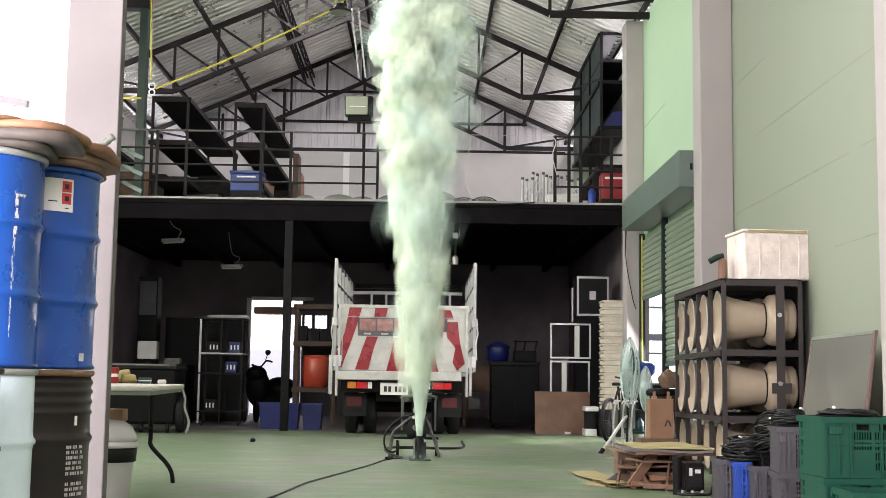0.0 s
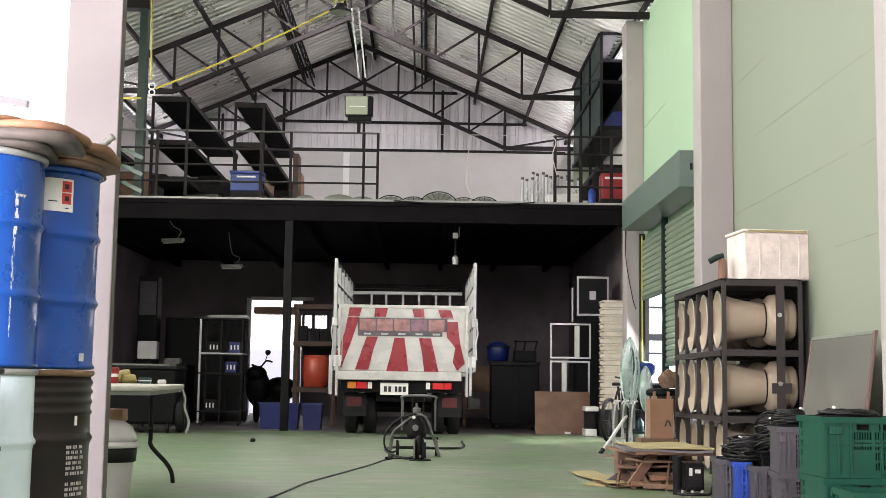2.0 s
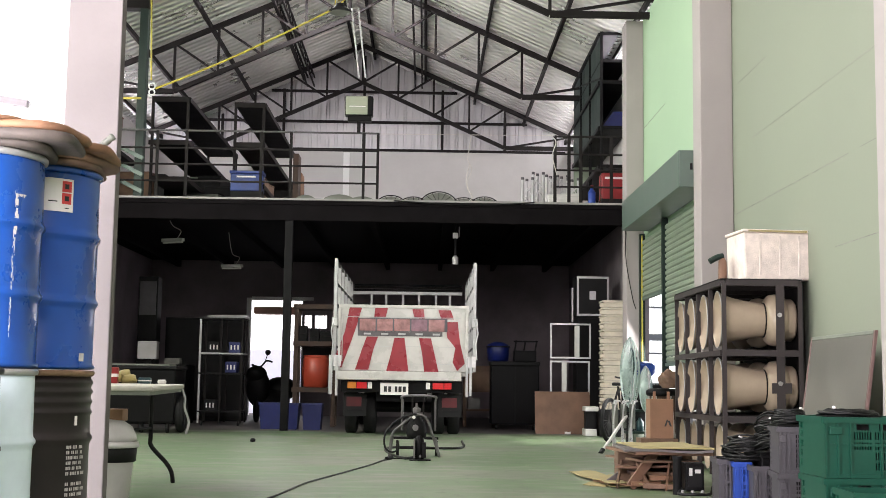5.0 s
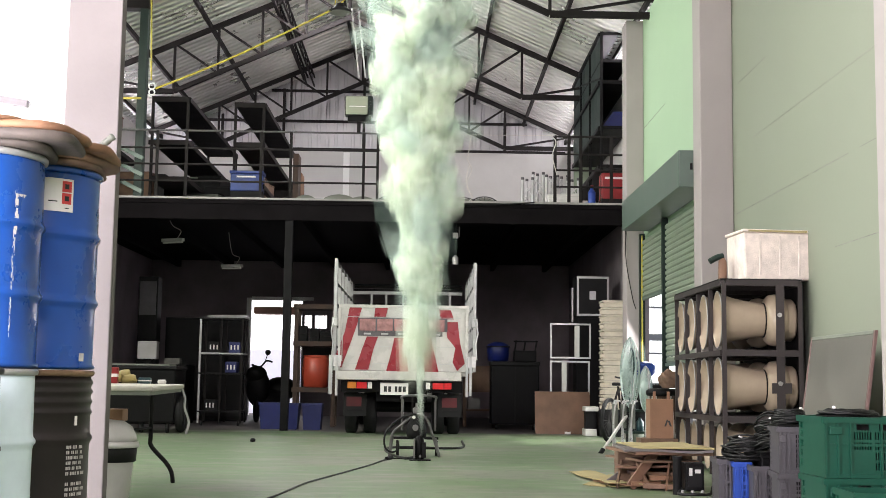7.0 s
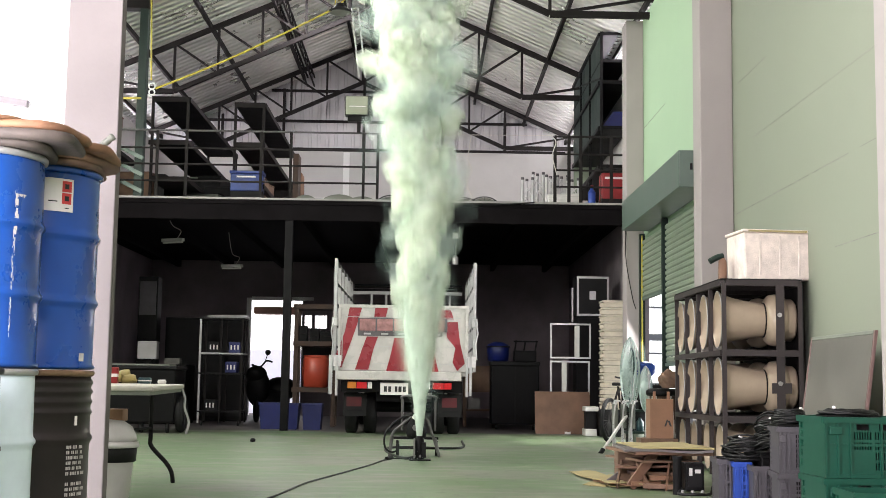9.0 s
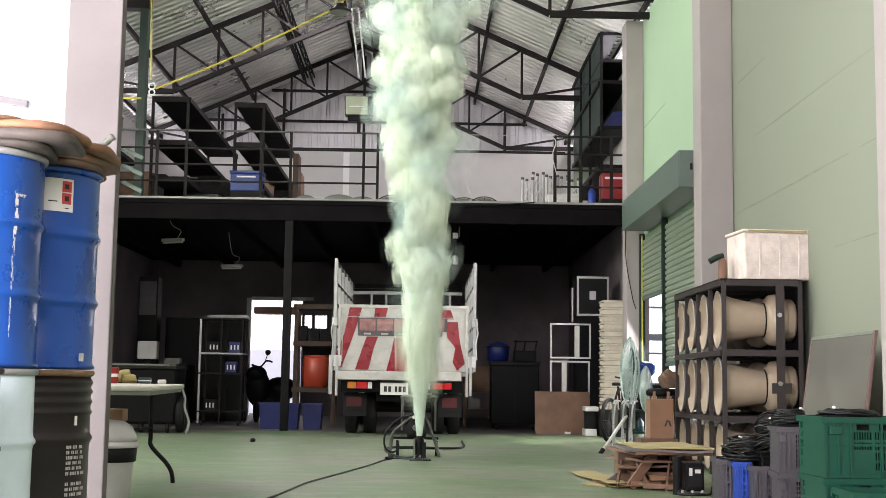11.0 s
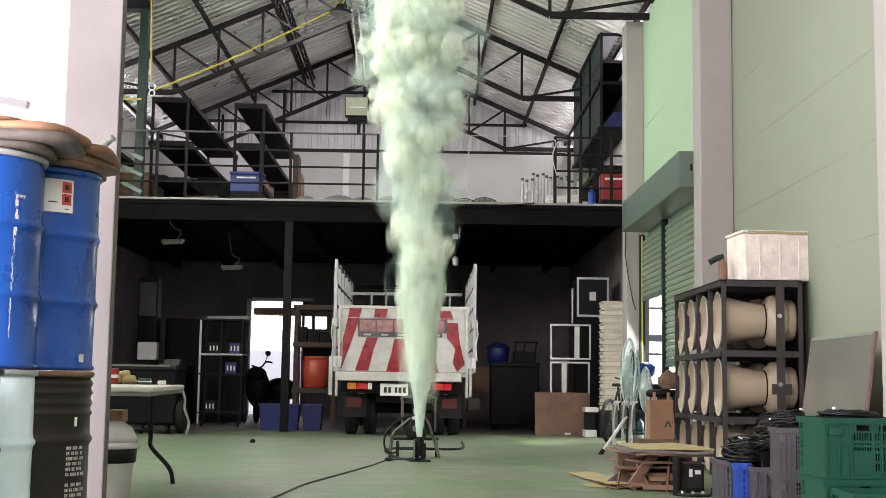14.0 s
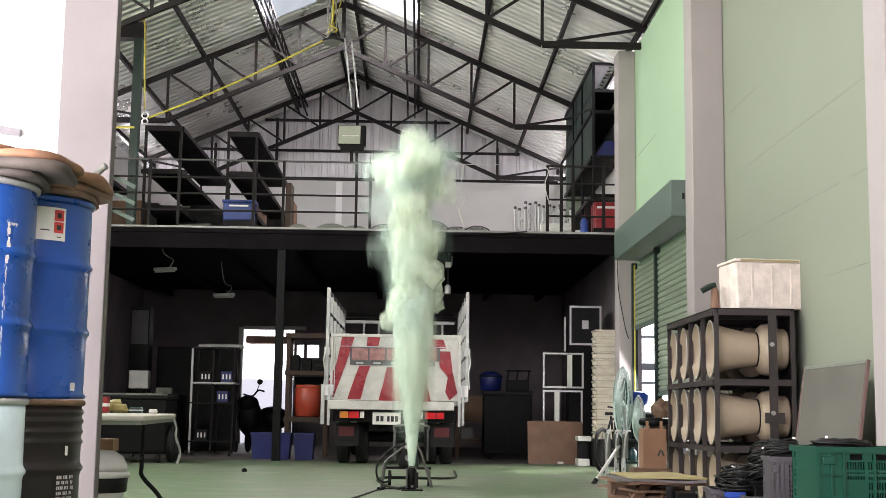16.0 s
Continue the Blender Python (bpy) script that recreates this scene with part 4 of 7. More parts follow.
# ---- truck ----
def build_truck():
    t = thing("stake_truck", (-0.38, 20.6, 0), "white stake-bed truck with a red striped tailgate", "truck")
    k = 0.00342
    P = lambda cx, cy: ((cx - 384) * k, 2.12 - (cy - 272) * k)
    gate = part("tailgate", box(-1.05, 1.08, 0.0, 0.07, 1.05, 2.13, 0.008), M_TRUCK_WHITE, t)
    stripes = (
        [(127, 278), (188, 276), (160, 375), (128, 470), (92, 572), (66, 560), (66, 505), (105, 400)],
        [(250, 280), (312, 280), (302, 325), (246, 325)], [(212, 420), (266, 420), (245, 480), (222, 580), (158, 580), (190, 480)],
        [(345, 425), (394, 425), (404, 500), (415, 588), (308, 584), (330, 500)],
        [(430, 285), (484, 285), (490, 330), (440, 328)], [(464, 425), (522, 425), (540, 500), (562, 594), (492, 592), (480, 500)],
        [(556, 288), (616, 288), (632, 332), (570, 332)], [(590, 345), (650, 345), (662, 440), (686, 545), (650, 580), (628, 540), (640, 470), (600, 420)])
    for s in stripes:
        ob = part("stripe", poly([P(*p) for p in s], 0.006), M_TRUCK_RED, gate)
        ob.location = (0, -0.008, 0)
    for a, b, c, d in ((-1.06, 1.09, 2.09, 2.14), (-1.06, -1.02, 1.06, 2.09), (1.04, 1.09, 1.06, 2.09), (-1.0, -0.985, 1.2, 1.95)):
        part("frame_rail", box(a, b, -0.024, -0.001, c, d, 0.004), M_TRUCK_WHITE, gate)
    part("upper_seam", box(-0.96, 0.96, -0.012, -0.009, 1.93, 1.94), M_GALV, gate)
    for z in (1.45, 1.165):
        part("crease", box(-1.0, 0.92, -0.005, -0.0006, z, z + 0.008), M_GALV, gate)
    panel = part("picture_panel", box(-0.74, 0.74, -0.016, -0.009, 1.70, 1.92), M_GREY_PLASTIC, gate, "strip of five faded photo panels")
    part("caption_strip", box(-0.74, 0.66, -0.0155, -0.009, 1.625, 1.699), M_DARK_EDGE, gate)
    for i in range(5):
        x = -0.71 + 0.285 * i
        part("photo", box(x, x + 0.262, -0.022, -0.017, 1.71, 1.905), (M_FLESH_PRINT, M_FLESH_PRINT, M_FLESH_PRINT, M_VIOLET_PRINT, M_FLESH_PRINT)[i], panel)
        part("caption", box(x + 0.07, x + 0.19, -0.019, -0.0165, 1.645, 1.675), M_GALV, panel)
    part("sill", box(-1.08, 0.98, -0.10, 0.02, 0.90, 1.045, 0.012), M_TRUCK_WHITE, t)
    part("bed", box(-1.08, 1.08, 0.08, 4.5, 0.98, 1.10), M_TRUCK_WHITE, t)
    part("crossmember", box(-1.0, 1.0, 0.05, 0.25, 0.70, 0.89), M_BLACK, t)
    part("chassis", box(-0.42, 0.42, 0.25, 6.6, 0.55, 0.95), M_BLACK, t)
    part("axle", rod((-0.85, 0.9, 0.45), (0.85, 0.9, 0.45), 0.09), M_BLACK, t)
    for x0, side in ((-0.90, -1), (0.49, 1)):
        lamp = part("tail_light", box(x0, x0 + 0.34, -0.02, 0.04, 0.75, 0.875, 0.008), M_DARK, t)
        part("red_lens", box(x0 + (0.16 if side < 0 else 0.02), x0 + (0.33 if side < 0 else 0.20), -0.032, -0.018, 0.76, 0.868, 0.004), M_TAIL_RED, lamp)
        part("amber_lens", box(x0 + (0.01 if side < 0 else 0.21), x0 + (0.15 if side < 0 else 0.33), -0.032, -0.018, 0.76, 0.868, 0.004), M_TAIL_AMBER if side < 0 else M_TAIL_RED, lamp)
        part("reverse_lens", box(x0 + (0.345 if side < 0 else -0.09), x0 + (0.41 if side < 0 else -0.02), -0.03, 0.03, 0.76, 0.868, 0.004), M_LABEL, lamp)
    plate = part("plate", box(-0.35, 0.11, -0.03, -0.018, 0.66, 0.86, 0.006), M_LABEL, t, "white plate with dark bars")
    for i, (a, b) in enumerate(((-0.29, -0.24), (-0.22, -0.17), (-0.11, -0.07), (-0.05, 0.0), (0.02, 0.07))):
        part("bar", box(a, b, -0.035, -0.031, 0.71, 0.80), M_BLACK_PRINT, plate)
    part("plate_light", box(-0.34, 0.10, -0.06, 0.0, 0.865, 0.89), M_BLACK, t)
    for x in (-0.97, 0.62):
        flap = part("mudflap", box(x, x + 0.38, 0.30, 0.32, 0.30, 0.68), M_RUBBER, t)
        part("emblem", box(x + 0.05, x + 0.30, 0.293, 0.299, 0.46, 0.62), M_DULL_RED, flap)
        part("bars", box(x + 0.06, x + 0.32, 0.293, 0.299, 0.38, 0.41), M_DARK, flap)
    for x in (-0.98, -0.66, 0.50, 0.76):
        w = part("wheel", lathe([(0.18, 0), (0.36, 0.015), (0.40, 0.04), (0.40, 0.19), (0.36, 0.215), (0.18, 0.22)], 32, m=Matrix.Translation((x, 0.92, 0.4)) @ TO_X), M_RUBBER, t, "", True)
        part("rim", lathe([(0.05, 0.03), (0.2, 0.03), (0.2, 0.19), (0.05, 0.19)], 24, m=Matrix.Translation((x, 0.92, 0.4)) @ TO_X), M_GALV, w)
    for x in (-0.98, 0.76):
        w = part("wheel", lathe([(0.18, 0), (0.36, 0.015), (0.40, 0.04), (0.40, 0.19), (0.36, 0.215), (0.18, 0.22)], 32, m=Matrix.Translation((x, 5.3, 0.4)) @ TO_X), M_RUBBER, t, "", True)
        part("rim", lathe([(0.05, 0.03), (0.2, 0.03), (0.2, 0.19), (0.05, 0.19)], 24, m=Matrix.Translation((x, 5.3, 0.4)) @ TO_X), M_GALV, w)
    # stake sides
    for s, x, ztop in ((-1, -1.12, 2.90), (1, 1.19, 2.86)):
        side = part("stake_side", bmesh_side(x, ztop), M_PURLIN, t)
        for y in (0.0, 0.12, 0.9, 1.8, 2.7, 3.6, 4.4):
            part("stake", box(x - 0.025, x + 0.025, y - 0.02, y + 0.02, 1.05, ztop - 0.02 * (y > 0.1)), M_GALV, side)
        part("gate_arm", box(x - 0.06 * 1 - 0.02, x - 0.02 if s < 0 else x - 0.04, -0.07, -0.03, 0.66, 1.30), M_GALV, t)
        part("gate_arm", box(x + 0.03 * (s < 0) - 0.14 * (s > 0), x + 0.07 * (s < 0) - 0.10 * (s > 0) + 0.0, -0.08, -0.04, 0.64, 1.28), M_GALV, t)
        part("hinge", box(x - 0.05, x + 0.05, -0.06, 0.04, 1.78, 1.92, 0.008), M_GALV, t)
        part("latch", box(x - 0.10 * (s > 0) - 0.02, x + 0.02 + 0.10 * (s < 0), -0.06, -0.02, 1.12, 1.30, 0.006), M_CHROME, t)
        part("chain", hose([(x, -0.05, 1.9), (x + 0.05 * s, -0.06, 1.7), (x + 0.02 * s, -0.06, 1.5), (x + 0.04 * s, -0.06, 1.25)], 0.014), M_GALV, t)
    hb = part("headboard", bar((-1.1, 4.45, 2.66), (1.1, 4.45, 2.66), 0.06), M_GALV, t)
    for x in (-0.72, -0.42, -0.08, 0.24, 0.58, 0.86):
        part("upright", box(x - 0.02, x + 0.02, 4.42, 4.48, 1.1, 2.63), M_GALV, hb)
    part("infill", box(-1.08, 1.08, 4.5, 4.52, 1.1, 2.45), M_DARK, hb)
    for z in (2.74, 2.82, 2.88):
        part("roof_bar", rod((-1.1, 4.8 + 3 * (z - 2.74), z), (1.12, 4.8 + 3 * (z - 2.74), z), 0.02), M_DARK if z > 2.85 else M_STEEL, hb)
    cab = part("cab", box(-0.98, 0.98, 4.75, 6.6, 0.55, 2.35, 0.10), M_TRUCK_WHITE, t)
    part("rear_window", box(-0.6, 0.6, 4.735, 4.748, 1.5, 2.1, 0.004), M_BLACK, cab)


def bmesh_side(x, ztop):
    bm = bmesh.new()
    for z in (1.12, 1.45, 1.8, 2.15, 2.5, ztop - 0.06):
        bar((x, 0.0, z), (x, 4.4, z), 0.03, 0.035, bm=bm)
    return bm


# ---- fog launcher, its cart and cable ----
M_CART_TUBE = mat("scuffed_grey_tube", (0.17, 0.16, 0.16), 0.4, 0.5, 0.3, 10, 50, 0.08)


def build_launcher():
    t = thing("fog_launcher", (-0.05, 14.0, 0), "black upright fog nozzle on a small base plate", "fog machine")
    part("base_plate", box(-0.11, 0.13, -0.09, 0.10, 0, 0.015, 0.004), M_BLACK, t)
    part("barrel", lathe([(0.05, 0.015), (0.055, 0.02), (0.055, 0.24), (0.03, 0.262), (0.03, 0.27)], 24), M_BLACK, t, "", True)
    part("valve_block", box(0.03, 0.075, -0.05, 0.03, 0.03, 0.2, 0.006), M_DARK, t)
    part("clamp", box(-0.065, -0.045, -0.06, 0.02, 0.03, 0.24, 0.004), M_CART_TUBE, t)
    part("bolt", rod((0.01, -0.075, 0.05), (0.01, -0.05, 0.05), 0.014), M_CART_TUBE, t)
    c = thing("gas_cylinder_cart", (-0.09, 14.7, 0), "steel tube hand cart carrying a gas cylinder", "hand cart")
    part("frame", hose([(-0.17, 0.15, 0.30), (-0.17, 0.12, 0.62), (-0.15, 0.1, 0.70), (0.2, 0.1, 0.70), (0.22, 0.12, 0.62), (0.22, 0.15, 0.30)], 0.014), M_CART_TUBE, c)
    part("upright", rod((-0.05, 0.12, 0.3), (-0.05, 0.1, 0.7), 0.010), M_STEEL, c)
    part("upright", rod((0.08, 0.12, 0.3), (0.08, 0.1, 0.7), 0.010), M_STEEL, c)
    part("cylinder", lathe([(0.03, 0.20), (0.11, 0.22), (0.12, 0.28), (0.11, 0.36), (0.05, 0.46), (0.03, 0.50)], 24), M_DARK, c, "", True)
    part("valve", lathe([(0.03, 0.5), (0.045, 0.52), (0.045, 0.56), (0.015, 0.58), (0.015, 0.62)], 16), M_CART_TUBE, c)
    part("gauge", lathe([(0.0, 0.0), (0.035, 0.002), (0.035, 0.03), (0.0, 0.032)], 20, m=pose(-0.01, -0.14, 0.34, 90)), M_CART_TUBE, c)
    part("gauge", lathe([(0.0, 0.0), (0.02, 0.002), (0.02, 0.03), (0.0, 0.032)], 16, m=pose(-0.03, -0.13, 0.46, 90)), M_LABEL, c)
    part("arch", hose([(-0.30, -0.05, 0.05), (-0.28, -0.05, 0.26), (-0.16, -0.05, 0.38), (0.0, -0.08, 0.49), (0.12, -0.08, 0.44), (0.20, -0.05, 0.22), (0.26, -0.05, 0.04)], 0.015), M_CART_TUBE, c)
    part("leg", rod((-0.28, -0.05, 0.22), (-0.31, -0.05, 0.0), 0.018), M_CART_TUBE, c)
    part("leg", rod((0.22, -0.05, 0.22), (0.27, -0.05, 0.0), 0.018), M_CART_TUBE, c)
    part("shelf", box(-0.30, 0.26, 0.0, 0.2, 0.20, 0.225), M_DARK, c)
    part("axle", rod((-0.22, 0.15, 0.09), (0.24, 0.15, 0.09), 0.012), M_STEEL, c)
    for x in (-0.22, 0.24):
        part("wheel", lathe([(0.02, 0), (0.09, 0.0), (0.09, 0.035), (0.02, 0.035)], 20, m=Matrix.Translation((x - 0.017, 0.15, 0.09)) @ TO_X), M_RUBBER, c)
    part("pressure_hose", hose([(0.0, -0.1, 0.5), (-0.2, -0.12, 0.44), (-0.35, -0.15, 0.28), (-0.36, -0.15, 0.12), (-0.28, -0.18, 0.06), (-0.2, -0.2, 0.10), (-0.22, -0.2, 0.2)], 0.012), M_CABLE, c)
    h = thing("supply_hose", (0, 0, 0), "black rubber hose lying on the green floor", "hose")
    part("run", hose([(-0.02, 14.05, 0.06), (-0.2, 14.1, 0.016), (-0.40, 15.0, 0.016), (-0.48, 16.2, 0.016), (-0.2, 16.6, 0.016), (0.3, 16.4, 0.016), (0.52, 16.8, 0.016), (0.56, 18.5, 0.016)], 0.016), M_CABLE, h)
    h = thing("power_cable", (0, 0, 0), "dark power cable snaking over the floor", "cable")
    part("run", hose([(-1.6, 7.0, 0.008), (-1.3, 8.3, 0.008), (-1.109, 9.246, 0.008), (-0.987, 10.557, 0.008), (-0.782, 11.7, 0.008), (-0.56, 12.956, 0.008), (-0.38, 14.1, 0.008), (-0.12, 14.12, 0.01)], 0.008), M_CABLE, h)
    part("connector", rod((-0.41, 13.95, 0.016), (-0.36, 14.15, 0.016), 0.024), M_DARK, h)
    d = thing("floor_puck", (-2.42, 17.82, 0), "small dark plug lying on the floor", "plug")
    part("body", lathe([(0.035, 0), (0.04, 0.03), (0.02, 0.05)], 14), M_BLACK, d)


build_outside()
build_shutters()
build_railing()
build_safety_line()
build_floodlight()
build_mezzanine_things()
build_roof_fixtures()
build_truck()
build_launcher()
M_TABLE = mat("scuffed_table_plastic", (0.46, 0.43, 0.38), 0.5, 0, 0.2, 4, 30, 0.05)
M_TRAY = mat("cream_tray_plastic", (0.62, 0.54, 0.44), 0.5, 0, 0.2, 4, 30, 0.05)


M_WOOD_PAD = mat("tan_worn_canvas", (0.235, 0.115, 0.06), 0.75, 0, 0.4, 6, 60, 0.25)


# ---- drums by the pillar ----
def build_drum(material, x, y, z, label, rim, rz=0.0, ribs=()):
    d = thing("oil_drum", (x, y, z), label, "drum", "stacked drums", rz)
    prof = [(0.272, 0.0), (0.288, 0.004), (0.290, 0.016), (0.278, 0.024)]
    for zc in (0.295, 0.585):
        prof += [(0.280, zc - 0.035), (0.283, zc - 0.018), (0.292, zc - 0.006), (0.292, zc + 0.006), (0.283, zc + 0.018), (0.280, zc + 0.035)]
    for zc in ribs:
        prof += [(0.280, zc - 0.014), (0.287, zc - 0.004), (0.287, zc + 0.004), (0.280, zc + 0.014)]
    prof += [(0.278, 0.845), (0.276, 0.858)]
    part("shell", lathe(prof, 72), material, d, "", True)
    part("chime", lathe([(0.276, 0.856), (0.290, 0.862), (0.292, 0.876), (0.284, 0.884), (0.274, 0.878), (0.272, 0.862)], 72), rim, d, "", True)
    part("head", lathe([(0.0, 0.864), (0.273, 0.862)], 48), material, d)
    part("bung", lathe([(0.035, 0.862), (0.035, 0.878), (0.02, 0.88)], 16, m=pose(0.17, 0.05, 0.002)), M_GALV, d)
    return d


def on_drum(name, parent, a0, a1, z0, z1, material, r=0.2835, label=""):
    """A thin curved patch stuck on a drum's shell, between two bearings in degrees."""
    bm = bmesh.new()
    n = 8
    lo = [bm.verts.new((r * math.cos(radians(a0 + (a1 - a0) * i / n)), r * math.sin(radians(a0 + (a1 - a0) * i / n)), z0)) for i in range(n + 1)]
    hi = [bm.verts.new((v.co.x, v.co.y, z1)) for v in lo]
    for i in range(n):
        bm.faces.new((lo[i], lo[i + 1], hi[i + 1], hi[i]))
    return part(name, bm, material, parent, label)


def build_drums():
    top = build_drum(M_BLUE_DRUM, -1.775, 5.60, 0.888, "blue painted steel drum with a hazard label", M_BLUE_DRUM)
    lab = on_drum("hazard_label", top, -72, -39, 0.681, 0.826, M_LABEL, 0.2845, "white label with two red squares")
    for z in (0.768, 0.715):
        on_drum("red_square", lab, -50, -41, z, z + 0.048, M_RED_PRINT, 0.2855)
        on_drum("mark", lab, -47.5, -43.5, z + 0.013, z + 0.035, M_BLACK_PRINT, 0.2862)
    on_drum("text_bar", lab, -62, -54, 0.722, 0.727, M_BLACK_PRINT, 0.2855)
    on_drum("text_bar", lab, -47, -43, 0.695, 0.699, M_BLACK_PRINT, 0.2855)
    on_drum("sticker", top, -24, -17, 0.035, 0.07, M_WHITE_PRINT, 0.2835)
    low = build_drum(M_BLACK_DRUM, -1.775, 5.60, 0.0, "black steel drum with faded white stencil", M_RUST, ribs=(0.70, 0.745, 0.79, 0.83))
    rnd = random.Random(12)
    for k in range(9):
        a = -34
        z = 0.545 - 0.0225 * k - (0.022 if k > 5 else 0)
        while a < -14:
            w = rnd.uniform(3.0, 8.0)
            for c in range(max(1, round(w / 2.0))):
                on_drum("stencil_bar", low, a + c * 2.0, a + c * 2.0 + 1.45, z, z + 0.014, M_WHITE_PRINT, 0.2845)
            a += w + 2.0
    on_drum("sticker", low, -26, -22.5, 0.645, 0.685, M_LABEL, 0.2845)
    t2 = build_drum(M_BLUE_DRUM, -1.895, 5.17, 0.888, "blue painted steel drum with scraped paint", M_GALV)
    rnd = random.Random(31)
    for k in range(64):
        z = 0.70 - 0.58 * (k / 63) ** 1.3
        a = -35.5 - 2.0 * (0.7 - z) + rnd.uniform(-1.2, 0.9)
        on_drum("paint_scrape", t2, a, a + rnd.uniform(0.3, 2.6 if z > 0.52 else 1.1), z, z + rnd.uniform(0.004, 0.028), M_WHITE_PRINT, 0.2838 + 0.00003 * k)
    for k in range(6):
        a = -34 + 1.5 * k
        on_drum("paint_scrape", t2, a, a + rnd.uniform(0.8, 1.6), 0.692 + rnd.uniform(-0.006, 0.006), 0.702, M_WHITE_PRINT, 0.2838 + 0.00003 * k)
    b2 = build_drum(M_PALE_DRUM, -1.895, 5.17, 0.0, "pale blue painted steel drum with a scratch", M_GALV)
    on_drum("scratch", b2, -44, -42.6, 0.40, 0.47, M_RUST, 0.2838)
    on_drum("scratch", b2, -42.6, -41, 0.37, 0.41, M_RUST, 0.2838)
    build_drum(M_BLACK_DRUM, -1.838, 4.575, -0.0, "black steel drum with a dented rim", M_BLACK_DRUM)
    # thick folded pads on the drums, sagging over the rims
    for k, (x, y, z, w, d, h, rz, m, lab) in enumerate((
            (-1.755, 5.60, 1.772, 0.56, 0.58, 0.030, 5, M_WOOD_OLD, "dark brown folded pad lying on the drum"),
            (-1.745, 5.59, 1.800, 0.60, 0.58, 0.034, -6, M_WOOD, "brown rounded pad lying on the drum"),
            (-1.715, 5.58, 1.832, 0.62, 0.56, 0.040, 3, M_WOOD_PAD, "tan rounded pad lying on the drum"),
            (-1.91, 5.16, 1.772, 0.66, 0.52, 0.036, 8, M_PAD_GREY, "weathered grey flat pad on the front drum"),
            (-1.885, 5.17, 1.803, 0.86, 0.54, 0.046, 5, M_PAD_GREY, "weathered grey thick pad over the drums"),
            (-1.90, 5.22, 1.846, 0.86, 0.52, 0.044, -5, M_WOOD_PAD, "tan thick pad lying on the drums"),
            (-2.00, 5.16, 1.888, 0.66, 0.48, 0.018, 6, M_WOOD_PAD, "thin brown board on the pads"))):
        t = thing("folded_pad", (x, y, z), lab, "pad", "pads on the drums", rz)
        bm = bmesh.new()
        nu, nv = 40, 6
        rings_ = []
        for j in range(nv + 1):
            ang = -math.pi / 2 + math.pi * j / nv
            loop = []
            for i in range(nu):
                a = 2 * math.pi * i / nu
                c, s_ = math.cos(a), math.sin(a)
                sq = (abs(c) ** 4 + abs(s_) ** 4) ** (-1 / 4)
                inset = (1 - math.cos(ang)) * h * 0.5
                px, py = (w / 2 * sq - inset) * c, (d / 2 * sq - inset) * s_
                px += 0.03 * noise.noise(Vector((px * 4, py * 4, k * 3.1)))
                py += 0.03 * noise.noise(Vector((px * 4, py * 4, k * 3.1 + 9)))
                loop.append(bm.verts.new((px, py, h / 2 + h / 2 * math.sin(ang) + 0.012 * noise.noise(Vector((px * 3, py * 3, k * 2.0))) * abs(c))))
            rings_.append(loop)
        for a_, b_ in zip(rings_, rings_[1:]):
            for i in range(nu):
                bm.faces.new((a_[i], a_[(i + 1) % nu], b_[(i + 1) % nu], b_[i]))
        bm.faces.new(list(reversed(rings_[0])))
        bm.faces.new(rings_[-1])
        part("pad", bm, m, t, "", True)
    p = thing("steel_bar", (-1.85, 6.0, 2.255), "grey galvanised steel bar against the white wall", "bar")
    part("tube", bar((-0.60, 0.62, 0.105), (-0.315, 0.62, 0.062), 0.04, 0.038), M_DARK_EDGE, p)
    part("support", box(-0.62, -0.58, 0.61, 0.655, -2.255, 0.09), M_GALV, p)
    b = thing("glass_bottle", (-1.46, 5.56, 1.885), "small clear bottle lying on the boards", "bottle")
    part("body", lathe([(0.0, 0.0), (0.015, 0.003), (0.016, 0.05), (0.013, 0.06), (0.017, 0.068), (0.017, 0.076), (0.0, 0.074)], 16, m=pose(-0.02, 0, 0.006, 0, 55, -20)), M_GREY_PAD, b, "", True)


